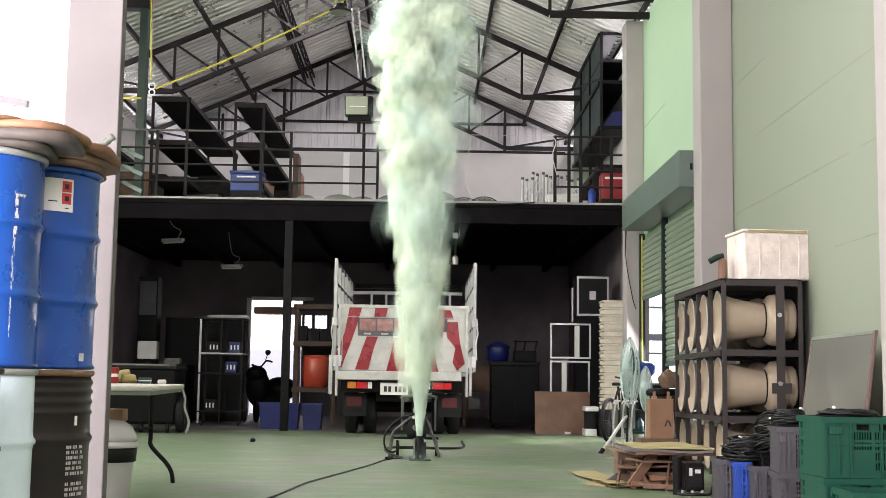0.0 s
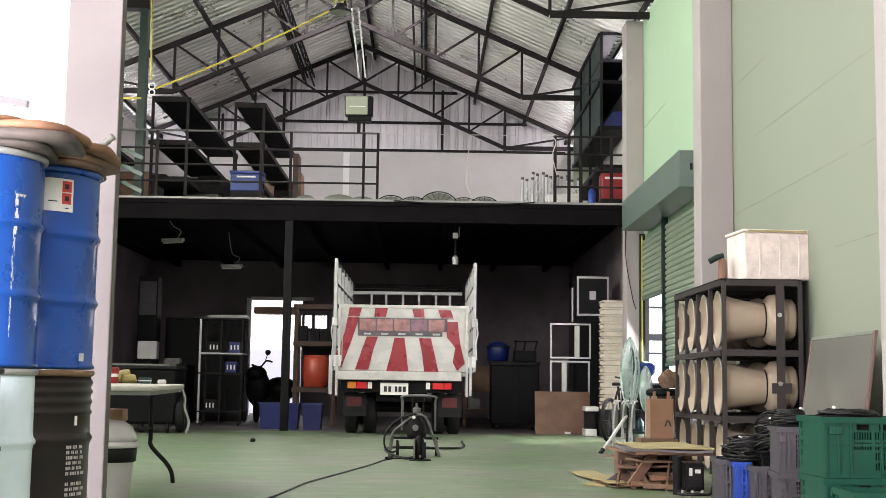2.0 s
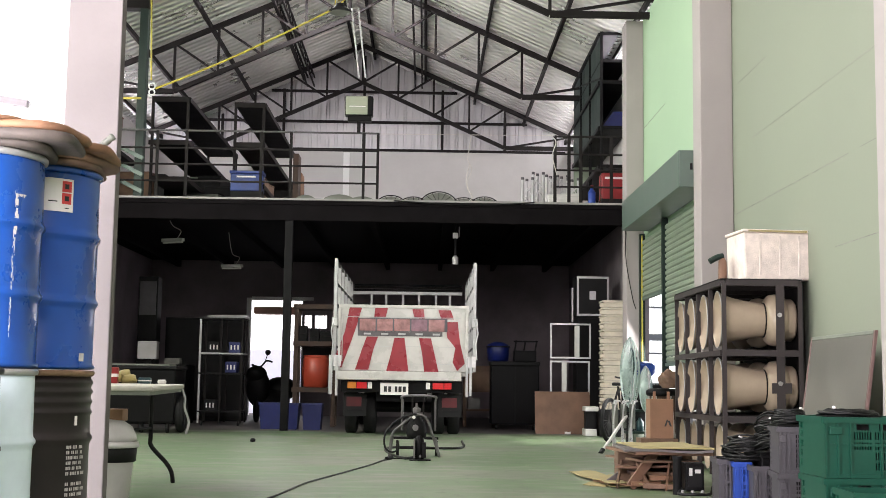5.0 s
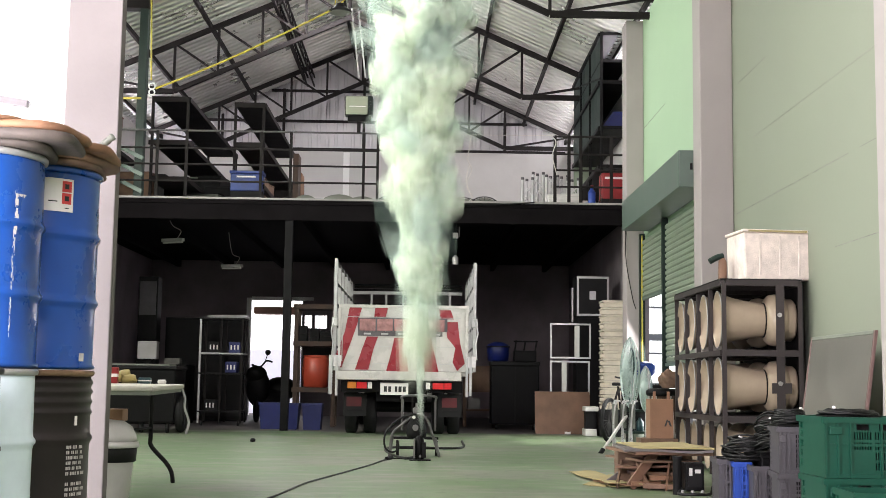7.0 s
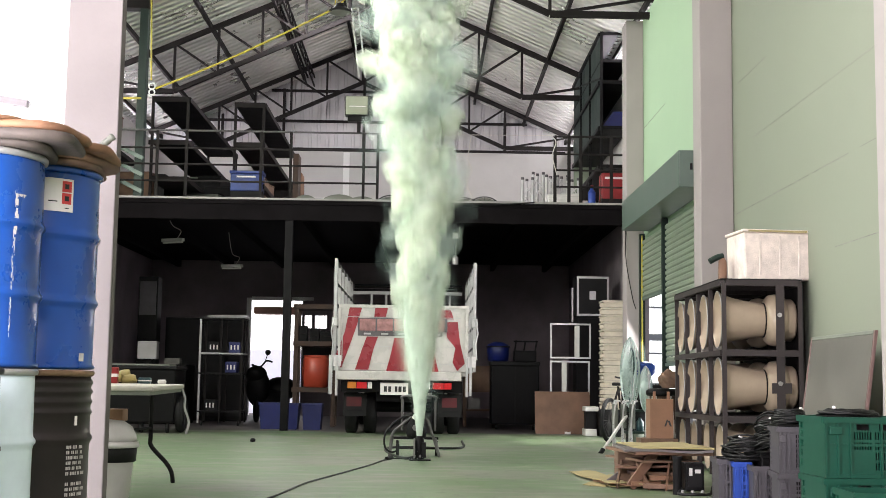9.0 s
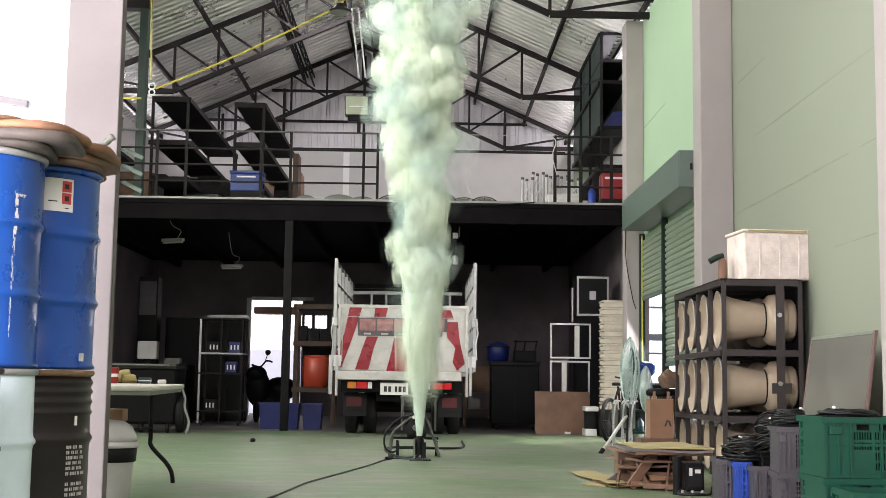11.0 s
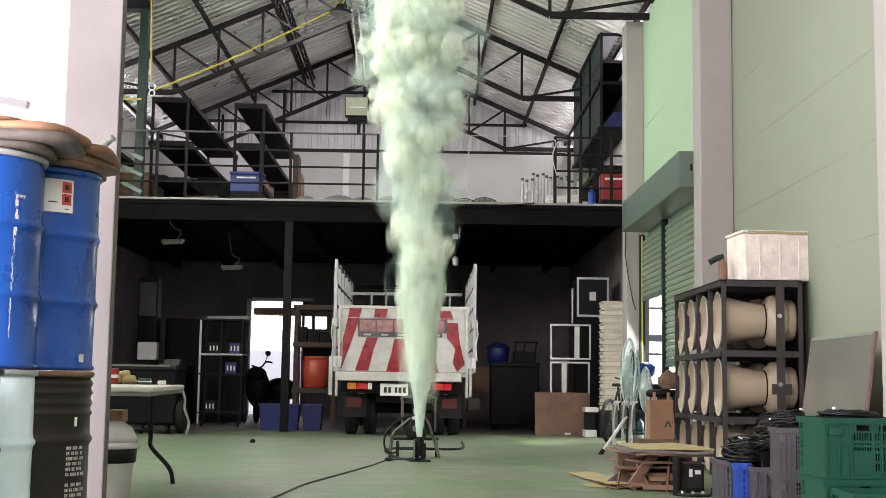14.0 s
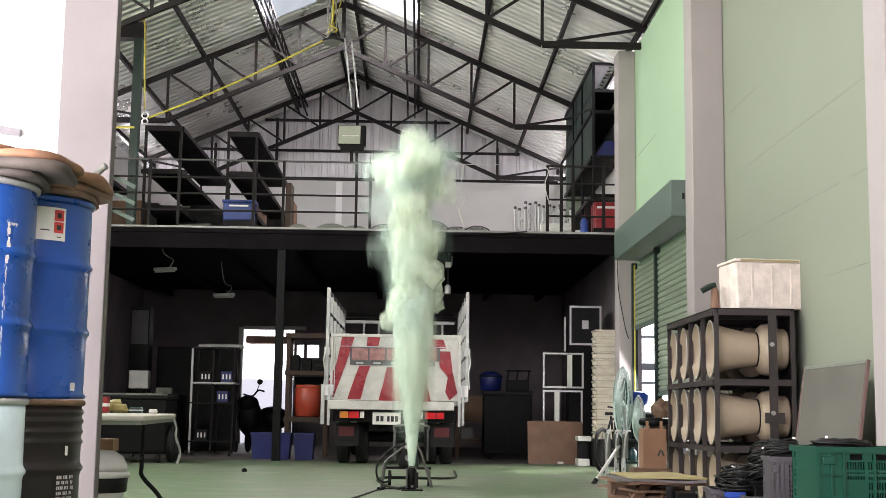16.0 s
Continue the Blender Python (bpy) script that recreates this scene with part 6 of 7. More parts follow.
# ---- horn loudspeakers in their rack ----
def build_horns():
    r = thing("horn_rack", (2.84, 11.9, 0), "dusty brown-grey angle steel rack for horns", "rack")
    ys = (0.0, 0.56, 1.12, 1.68, 2.24)
    for y in ys:
        part("post", box(0.0, 0.042, y - 0.020, y + 0.004, 0, 1.85), M_RACK, r)
        part("post", box(0.735, 0.775, y - 0.02, y + 0.004, 0, 1.85), M_RACK, r)
        for z in (0.52, 1.155, 1.83):
            part("cross_rail", box(0.043, 0.734, y - 0.02, y + 0.02, z, z + 0.055), M_RACK, r)
    for z in (0.52, 1.155, 1.83):
        for x in (-0.012, 0.735):
            part("long_rail", box(x, x + 0.05, 0.021, 2.219, z + 0.002, z + 0.053), M_RACK, r)
    for z0, z1 in ((0.576, 1.154), (1.21, 1.829)):
        part("strap", box(0.52, 0.60, -0.022, -0.010, z0, z1), M_RACK, r)
        part("bolt", rod((0.55, -0.045, (z0 + z1) / 2 + 0.03), (0.55, -0.02, (z0 + z1) / 2 + 0.03), 0.022, seg=8), M_CHROME, r)
    # Back and shelf boards added to block light from the rack's far end.
    part("back_board", box(0.778, 0.79, 0.0, 2.22, 0.0, 1.85), M_DARK, r)
    for z in (0.52, 1.155):
        part("shelf_board", box(0.05, 0.732, 0.022, 2.218, z + 0.056, z + 0.062), M_RACK, r)
    part("cover_sheet", box(-0.01, 0.78, 0.0, 2.2, 1.887, 1.897), M_DARK, r)
    part("plate", box(0.47, 0.66, -0.03, -0.023, 0.80, 0.90), M_RACK, r)
    body = [(0.276, 0.0), (0.282, 0.008), (0.268, 0.022), (0.248, 0.055), (0.228, 0.105), (0.209, 0.17), (0.190, 0.26), (0.174, 0.35), (0.164, 0.42), (0.161, 0.46)]
    inner = [(0.272, 0.001), (0.258, 0.028), (0.238, 0.06), (0.218, 0.11), (0.199, 0.175), (0.178, 0.26), (0.10, 0.30), (0.0, 0.31)]
    driver = [(0.162, 0.452), (0.205, 0.46), (0.246, 0.50), (0.256, 0.56), (0.244, 0.62), (0.214, 0.655), (0.206, 0.66), (0.206, 0.715), (0.185, 0.74), (0.0, 0.745)]
    first = None
    for i, y in enumerate((0.285, 0.845, 1.405, 1.965)):
        for zc, sc in ((1.515, 1.0), (0.862, 1.0), (0.262, 0.84)):
            at = pose(2.855 + (0.0 if sc == 1 else 0.02) + 0.012 * math.sin(5 * i + 9 * zc), 11.92 + y, zc, 0, 0, -4)
            if first is None:
                first = thing("horn_speaker", (0, 0, 0), "cream enamelled horn loudspeaker lying in the rack", "loudspeaker", "horn loudspeakers")
                part("bell", lathe(body, 56, m=TO_X, caps=False), M_CREAM, first, "", True)
                part("throat", lathe(inner, 56, m=TO_X, caps=False), M_CREAM, first, "", True)
                part("lip", ring((0.006, 0, 0), 0.278, 0.006, "x", 56, 8), M_GALV, first)
                part("driver", lathe(driver, 48, m=TO_X), M_CREAM, first, "", True)
                part("band", lathe([(0.162, 0.442), (0.171, 0.444), (0.171, 0.457), (0.162, 0.459)], 48, m=TO_X), M_BLACK, first)
                first.matrix_basis = at
            else:
                ob = copy_thing(first, at)
                if sc != 1.0:
                    ob.scale = (sc, sc, sc)
    b = thing("foam_box", (3.07, 11.95, 1.897), "dirty white polystyrene box on the rack", "box", "", 5)
    bm = box(0, 0.69, 0, 0.52, 0, 0.46, 0.02)
    for v in bm.verts:
        v.co += Vector((0.006 * noise.noise(v.co * 6), 0.006 * noise.noise(v.co * 7 + Vector((3, 0, 0))), 0.004 * noise.noise(v.co * 5)))
        v.co.x += (v.co.x - 0.345) * 0.05 * (v.co.z / 0.46 - 1)
    part("body", bm, M_FOAM, b)
    part("lid", box(-0.008, 0.698, -0.008, 0.528, 0.462, 0.492, 0.012), M_FOAM, b)
    for x in (0.16, 0.36, 0.55):
        part("moulded_rib", box(x, x + 0.02, -0.007, 0.004, 0.04, 0.43, 0.003), M_FOAM, b)
    part("tape", box(0.05, 0.64, -0.0105, -0.0085, 0.466, 0.484), M_CARD_PALE, b)
    t = thing("green_pump", (2.84, 12.3, 1.897), "small dark green hand pump on the rack", "pump")
    part("spout", hose([(-0.02, 0, 0.20), (0.05, 0, 0.24), (0.12, 0, 0.26)], 0.03), M_STEEL_GREEN, t)
    part("body", lathe([(0.04, 0), (0.045, 0.02), (0.04, 0.2), (0.02, 0.24)], 16, m=pose(0.11, 0, 0)), M_WOOD, t)
    w = thing("whiteboard", (3.385, 9.35, 0), "dusty grey whiteboard with a faded red frame", "whiteboard")
    ob = part("sheet", box(0.0, 0.012, 0.0, 1.5, 0.0, 1.28), M_BOARD_DUSTY, w)
    ob.matrix_basis = pose(-0.18, 0.0, 0.0, 0, 8, 0)
    for args in ((-0.006, 0.02, -0.03, 0.0, 0.0, 1.31), (-0.006, 0.02, 1.5, 1.53, 0.0, 1.31)):
        ob = part("frame_side", box(*args, 0.003), M_PINK_FRAME, w)
        ob.matrix_basis = pose(-0.18, 0.0, 0.0, 0, 8, 0)
    ob = part("frame_top", box(-0.006, 0.02, 0.001, 1.499, 1.28, 1.31, 0.003), M_GREY_PAD, w)
    ob.matrix_basis = pose(-0.18, 0.0, 0.0, 0, 8, 0)


# ---- crates, cables and scrap on the floor ----
def cable_heap(x, y, z, w, d, h, seed, label):
    rnd = random.Random(seed)
    t = thing("cable_heap", (x, y, z), label, "cables", "cable heaps")
    for k in range(24):
        f = k / 23
        rx, ry = w * (0.5 - 0.18 * f) * rnd.uniform(0.75, 1.0), d * (0.5 - 0.18 * f) * rnd.uniform(0.75, 1.0)
        cz = 0.02 + h * f
        tx, ty = rnd.uniform(-0.35, 0.35) * min(1, h * 6), rnd.uniform(-0.45, 0.15) * min(1, h * 6)
        ph = rnd.uniform(0, 6)
        pts = []
        for i in range(11):
            a = ph + 2.2 * math.pi * i / 10
            px, py = rx * math.cos(a), ry * math.sin(a)
            pts.append((px, py, max(0.012, cz + tx * px + ty * py + rnd.uniform(-0.008, 0.008))))
        part("coil", hose(pts, 0.0065, 6, steps=4), M_CABLE, t, "", True)
    part("plug", box(-0.014, 0.014, -0.009, 0.009, 0, 0.014, 0.003), M_LABEL, t).matrix_basis = pose(rnd.uniform(-w / 3, w / 3), -d * 0.2, h + 0.03, rnd.uniform(-30, 30), 20, rnd.uniform(0, 90))
    part("bed", box(-w * 0.42, w * 0.42, -d * 0.42, d * 0.42, 0.0, 0.012), M_BLACK, t)
    return t


def build_crates():
    crate(2.29, 7.15, 0.345, 0.66, 0.44, 0.345, M_GREEN_PLASTIC, "green slotted plastic crate stacked on another", 4, 30, 2, "crates", 0.26)
    crate(2.29, 7.15, 0.0, 0.66, 0.44, 0.343, M_GREEN_PLASTIC, "green slotted plastic crate on the floor", 4, 30, 1, "crates", 0.26)
    crate(2.30, 6.68, 0.0, 0.6, 0.40, 0.30, M_GREEN_PLASTIC, "low green plastic crate in front of the stack", 4, 22, -3, "crates", 0.2)
    crate(2.31, 8.15, 0.30, 0.30, 0.44, 0.30, M_GREY_PLASTIC, "grey meshed plastic crate stacked on another", 7, 10, -8, "crates", 0.36)
    crate(2.31, 8.15, 0.0, 0.30, 0.44, 0.298, M_GREY_PLASTIC, "grey meshed plastic crate on the floor", 7, 10, -8, "crates", 0.36)
    crate(2.265, 8.62, 0.0, 0.17, 0.40, 0.315, M_GREY_PLASTIC, "narrow grey plastic crate full of cables", 5, 6, -6, "crates", 0.5)
    crate(2.19, 8.85, 0.0, 0.11, 0.40, 0.33, M_BLUE_PLASTIC, "bright blue plastic crate full of cables", 5, 6, -6, "crates", 0.5)
    crate(2.105, 8.95, 0.0, 0.105, 0.40, 0.34, M_GREY_PLASTIC, "narrow grey plastic crate beside the blue one", 5, 6, -6, "crates", 0.5)
    cable_heap(2.32, 9.05, 0.335, 0.38, 0.5, 0.13, 5, "tangled black cables heaped over the crates")
    cable_heap(2.47, 8.9, 0.40, 0.32, 0.5, 0.20, 6, "tangled black cables heaped over the crates")
    cable_heap(2.44, 8.35, 0.60, 0.28, 0.36, 0.08, 7, "black cable coil on the grey crate")
    cable_heap(2.52, 7.42, 0.685, 0.38, 0.26, 0.018, 8, "flat black cable coil on the green crate")
    # Black blocks added inside the crates so that their slots look dark.
    for x, y, z, w, d, h, rz in ((2.29, 7.15, 0.345, 0.66, 0.44, 0.30, 2), (2.29, 7.15, 0.0, 0.66, 0.44, 0.27, 1), (2.31, 8.15, 0.30, 0.30, 0.44, 0.26, -8), (2.31, 8.15, 0.0, 0.30, 0.44, 0.24, -8)):
        t = thing("cable_bundle", (x, y, z), "black block added in the crate to darken its slots", "cables", "packed cables", rz)
        bm = box(0.035, w - 0.035, 0.035, d - 0.035, 0.021, h)
        bmesh.ops.subdivide_edges(bm, edges=bm.edges[:], cuts=6, use_grid_fill=True)
        for v in bm.verts:
            v.co += Vector((0.4, 0.4, 0.0)) * 0.03 * noise.noise(v.co * 23 + Vector((y, z, 0)))
            v.co.z = max(0.021, v.co.z + (0.02 * noise.noise(v.co * 17) if v.co.z > 0.1 else 0))
        part("bundle", bm, M_BLACK, t, "", True)
    s = thing("storage_box", (2.42, 8.9, 0), "dark storage box under the cable heap", "trunk")
    part("body", box(-0.05, 0.3, -0.1, 0.35, 0, 0.395, 0.01), M_BLACK, s)
    part("lid", box(-0.06, 0.31, -0.11, 0.36, 0.36, 0.397, 0.006), M_DARK, s)
    rnd = random.Random(4)
    # scrap pile: boards on blocks
    specs = ((1.80, 10.7, 0.345, 0.62, 0.9, 0.012, 4, M_CARD_PALE), (1.78, 10.75, 0.318, 0.72, 1.0, 0.02, -3, M_BOARD_GREY), (1.76, 10.8, 0.292, 0.66, 1.0, 0.02, 6, M_WOOD),
             (1.72, 10.9, 0.22, 0.5, 0.9, 0.02, 12, M_WOOD_OLD), (1.70, 11.0, 0.165, 0.55, 0.8, 0.02, -8, M_WOOD), (1.74, 11.0, 0.10, 0.5, 0.7, 0.03, 3, M_WOOD_OLD))
    for k, (x, y, z, w, d, h, rz, m) in enumerate(specs):
        t = thing("scrap_board", (x + 0.25, y, z), ("yellowish" if m is M_CARD_PALE else "grey" if m is M_BOARD_GREY else "brown") + " scrap board in a loose floor pile", "board", "scrap boards", rz)
        bm = box(-w / 2, w / 2, -d / 2, d / 2, 0, h)
        bmesh.ops.subdivide_edges(bm, edges=bm.edges[:], cuts=4, use_grid_fill=True)
        for v in bm.verts:
            v.co.z += 0.018 * noise.noise(Vector((v.co.x * 3, v.co.y * 2, k * 4.0)))
        part("sheet", bm, m, t)
    for k, (x, y, w, d, h) in enumerate(((1.78, 10.9, 0.22, 0.2, 0.29), (2.22, 11.0, 0.2, 0.3, 0.29), (2.0, 11.2, 0.2, 0.2, 0.29))):
        t = thing("wooden_block", (x, y, 0), "rough brown wooden block under the boards", "block", "wooden blocks")
        part("block", box(-w / 2, w / 2, -d / 2, d / 2, 0, h, 0.006), M_WOOD_OLD, t)
    t = thing("leaning_plank", (1.72, 10.45, 0), "short brown plank leaning on the pile", "plank")
    part("plank", bar((0.0, 0.0, 0.02), (0.22, 0.1, 0.30), 0.02, 0.085), M_WOOD, t)
    for x, y, dx, dy, dz, m in ((1.62, 10.52, 0.10, 0.34, 0.24, M_WOOD_OLD), (1.86, 10.36, -0.05, 0.30, 0.20, M_WOOD), (1.99, 10.30, 0.12, 0.42, 0.27, M_CARD), (2.12, 10.28, 0.02, 0.40, 0.24, M_WOOD_OLD), (1.56, 10.75, 0.22, 0.12, 0.16, M_BOARD_GREY)):
        q = thing("leaning_plank", (x, y, 0), "narrow brown scrap plank leaning in the pile", "plank", "scrap planks")
        part("plank", bar((0, 0, 0.022), (dx, dy, dz), 0.016, 0.045), m, q)
    for k, (x, y, w, d, rz, m) in enumerate(((1.60, 11.0, 0.2, 0.7, -25, M_CARD_PALE), (1.62, 11.4, 0.26, 1.7, 5, M_CARD_PALE), (1.78, 11.2, 0.3, 1.2, -10, M_CARD_PALE), (1.72, 10.7, 0.3, 0.5, 30, M_CARD), (1.95, 10.6, 0.35, 0.4, -20, M_CARD_PALE), (1.60, 10.75, 0.2, 0.5, 10, M_CARD_PALE))):
        t = thing("cardboard_flap", (x, y, 0.004 + 0.008 * k), "flattened yellowish cardboard piece on the floor", "cardboard", "cardboard pieces", rz)
        bm = box(-w / 2, w / 2, -d / 2, d / 2, 0, 0.006)
        bmesh.ops.subdivide_edges(bm, edges=bm.edges[:], cuts=4, use_grid_fill=True)
        for v in bm.verts:
            v.co.z += 0.03 * max(0, noise.noise(Vector((v.co.x * 4, v.co.y * 3, k * 4.0 + 2))))
        part("flap", bm, m, t)
    for k, (x, y, z, a) in enumerate(((1.85, 10.5, 0.05, 20), (1.95, 10.35, 0.04, -15), (2.02, 10.5, 0.10, 10), (1.75, 10.95, 0.06, 40))):
        t = thing("wood_scrap", (x, y, z - 0.025), "short brown wood scrap on the floor pile", "wood scrap", "wood scraps", a)
        part("piece", box(-0.14, 0.14, -0.03, 0.03, 0, 0.04, 0.004), M_WOOD if k % 2 else M_CARD, t)
    b = thing("black_power_unit", (2.08, 9.98, 0), "black power unit with terminals on the floor", "power unit")
    part("body", box(0.0, 0.15, 0, 0.16, 0.03, 0.25, 0.008), M_BLACK, b)
    part("face_plate", box(0.02, 0.13, -0.005, -0.001, 0.06, 0.22), M_DARK, b)
    part("label", box(0.03, 0.055, -0.009, -0.006, 0.15, 0.21), M_GREY_BIN, b)
    part("label", box(0.075, 0.12, -0.009, -0.006, 0.17, 0.20), M_GREY_BIN, b)
    for x in (-0.03, 0.05, 0.13):
        part("terminal", lathe([(0.015, 0), (0.015, 0.03), (0.008, 0.04)], 10, m=pose(x, -0.03, 0.0)), M_CHROME, b)
    part("cable", hose([(-0.02, 0, 0.05), (-0.06, -0.05, 0.012), (0.05, -0.1, 0.012), (0.18, -0.06, 0.012), (0.22, 0.02, 0.06)], 0.012), M_CABLE, b)
    p = thing("black_tube", (2.02, 10.0, 0), "black upright tube by the power unit", "tube")
    part("tube", rod((0, 0, 0), (0, 0, 0.28), 0.035, seg=16), M_BLACK, p)
    part("cap", rod((0, 0, 0.28), (0, 0, 0.30), 0.038, seg=16), M_DARK, p)
    # tall carton and stool by the rack
    c = thing("tall_carton", (2.42, 13.4, 0.30), "brown upright carton with a printed mark", "carton")
    part("body", box(0.0, 0.25, 0, 0.25, 0, 0.42, 0.004), M_CARD, c)
    part("flap", box(0.03, 0.06, 0.0, 0.01, 0.42, 0.50), M_CARD, c)
    part("flap", box(0.18, 0.21, 0.0, 0.01, 0.42, 0.50), M_CARD, c)
    part("mark", poly([(0.15, 0.13), (0.17, 0.13), (0.19, 0.19), (0.21, 0.19), (0.23, 0.13), (0.21, 0.13), (0.20, 0.17), (0.18, 0.21)], 0.002), M_BLACK_PRINT, c).location = (0, -0.004, 0)
    part("underlay", box(-0.1, 0.3, 0.0, 0.3, -0.3, 0.0), M_WOOD_OLD, c)
    s = thing("bar_stool", (2.85, 15.0, 0), "black padded stool with bright legs", "stool")
    part("seat", lathe([(0.17, 0.74), (0.19, 0.76), (0.19, 0.80), (0.15, 0.83), (0.0, 0.835)], 24), M_BLACK, s, "", True)
    for k in range(4):
        a = math.pi / 4 + math.pi / 2 * k
        part("leg", rod((0.13 * math.cos(a), 0.13 * math.sin(a), 0.75), (0.2 * math.cos(a), 0.2 * math.sin(a), 0), 0.013), M_CHROME, s)
    part("footring", ring((0, 0, 0.28), 0.18, 0.01, "z", 32, 6), M_CHROME, s)
    q = thing("wooden_chest", (2.86, 15.42, 0), "dark brown wooden chest behind the stool", "chest")
    part("body", box(0, 0.42, 0, 0.45, 0.0, 0.74, 0.008), M_WOOD_DARK, q)
    part("lid", box(-0.015, 0.435, -0.015, 0.465, 0.741, 0.79, 0.008), M_WOOD_OLD, q)
    part("batten", box(0.0, 0.42, -0.014, -0.001, 0.34, 0.40), M_WOOD_OLD, q)
    b = thing("brown_sack", (2.95, 15.0, 0.835), "crumpled brown sack on the stool", "sack")
    bm = bmesh.new()
    bmesh.ops.create_icosphere(bm, subdivisions=4, radius=0.135)
    for v in bm.verts:
        v.co *= 1 + 0.35 * noise.fractal(v.co * 7, 1, 2, 4)
        v.co.z = max(0.0, v.co.z * 0.9 + 0.10)
    part("sack", bm, M_WOOD_OLD, b, "", True)
    for k in range(3):
        q = thing("folded_chair", (2.5 + 0.10 * k, 16.6 - 0.1 * k, 0), "folded chair with bright tube legs", "chair", "folded chairs")
        part("leg", hose([(0, 0, 0), (0.01, 0, 0.35), (0.04, 0, 0.62), (0.10, 0, 0.66)], 0.012), M_CHROME, q)
        part("leg", hose([(0.08, 0.3, 0), (0.06, 0.3, 0.35), (0.06, 0.3, 0.62), (0.10, 0.3, 0.66)], 0.012), M_CHROME, q)
        part("seat", box(0.03, 0.07, 0.02, 0.28, 0.3, 0.62, 0.01), M_GREY_PAD, q)
    q = thing("tool_trolley", (2.98, 18.45, 0), "dark steel trolley with bottles behind the fan", "trolley")
    for x in (0.0, 0.34):
        for y in (0.0, 0.45):
            part("leg", box(x, x + 0.025, y, y + 0.025, 0.05, 0.86), M_STEEL, q)
            part("castor", lathe([(0.01, 0), (0.04, 0), (0.04, 0.025), (0.01, 0.025)], 12, m=Matrix.Translation((x, y + 0.012, 0.041)) @ TO_X), M_RUBBER, q)
    for z in (0.16, 0.48, 0.82):
        part("tray", box(-0.005, 0.37, -0.005, 0.48, z, z + 0.035, 0.004), M_STEEL_GREEN, q)
    part("rear_panel", box(0.02, 0.34, 0.44, 0.45, 0.2, 0.8), M_DARK, q)
    for k, (x, z, h, m_) in enumerate(((0.08, 0.195, 0.24, M_BLACK), (0.22, 0.195, 0.20, M_TEAL), (0.10, 0.515, 0.25, M_STEEL_GREEN), (0.25, 0.515, 0.22, M_BLACK))):
        part("bottle", lathe([(0.05, 0), (0.055, 0.01), (0.055, h * 0.7), (0.02, h * 0.88), (0.02, h)], 14, m=pose(x, 0.12, z)), m_, q, "", True)
    g = thing("gas_bottle", (2.99, 19.2, 0), "grey gas bottle behind the fan", "bottle")
    part("body", lathe([(0.14, 0), (0.15, 0.02), (0.15, 0.95), (0.08, 1.08), (0.04, 1.1)], 24, m=pose(0.25, 0, 0)), M_GREY_PAD, g, "", True)
    part("cap", lathe([(0.045, 1.1), (0.045, 1.2), (0.02, 1.21)], 14, m=pose(0.25, 0, 0)), M_GREY_PAD, g)


build_drums()
build_left_corner()
build_right_back()
build_fans()
build_horns()
build_crates()


# ---- fog jet: rigid puffs that rise from the nozzle ----
NOZZLE = (-0.05, 14.0, 0.27)
BURSTS = ((-1.0, 1.02), (2.555, 4.14), (5.38, 6.93), (8.115, 9.68), (10.58, 12.03), (13.17, 14.67), (15.80, 16.6))
LIFE = 0.70


def fog_material(name, thin, thick, color, through_light):
    m = bpy.data.materials.new(name)
    m.use_nodes = True
    nt = m.node_tree
    out = nt.nodes["Material Output"]
    nt.nodes.remove(nt.nodes["Principled BSDF"])
    dif = nt.nodes.new("ShaderNodeBsdfDiffuse")
    tra = nt.nodes.new("ShaderNodeBsdfTranslucent")
    for n in (dif, tra):
        n.inputs["Color"].default_value = (*color, 1)
    body = nt.nodes.new("ShaderNodeMixShader")
    body.inputs[0].default_value = through_light
    clear = nt.nodes.new("ShaderNodeBsdfTransparent")
    co = nt.nodes.new("ShaderNodeTexCoord")
    info = nt.nodes.new("ShaderNodeObjectInfo")
    noi = nt.nodes.new("ShaderNodeTexNoise")
    noi.noise_dimensions = "4D"
    noi.inputs["Scale"].default_value, noi.inputs["Detail"].default_value = 4.0, 1
    mul = nt.nodes.new("ShaderNodeMath")
    mul.operation, mul.inputs[1].default_value = "MULTIPLY", 50.0
    nt.links.new(info.outputs["Random"], mul.inputs[0])
    nt.links.new(mul.outputs[0], noi.inputs["W"])
    nt.links.new(co.outputs["Object"], noi.inputs["Vector"])
    rng = nt.nodes.new("ShaderNodeMapRange")
    rng.inputs["From Min"].default_value, rng.inputs["From Max"].default_value = 0.38, 0.66
    rng.inputs["To Min"].default_value, rng.inputs["To Max"].default_value = thin, thick
    nt.links.new(noi.outputs[0], rng.inputs["Value"])
    mix = nt.nodes.new("ShaderNodeMixShader")
    nt.links.new(dif.outputs[0], body.inputs[1])
    nt.links.new(tra.outputs[0], body.inputs[2])
    nt.links.new(rng.outputs[0], mix.inputs[0])
    nt.links.new(clear.outputs[0], mix.inputs[1])
    nt.links.new(body.outputs[0], mix.inputs[2])
    nt.links.new(mix.outputs[0], out.inputs["Surface"])
    return m


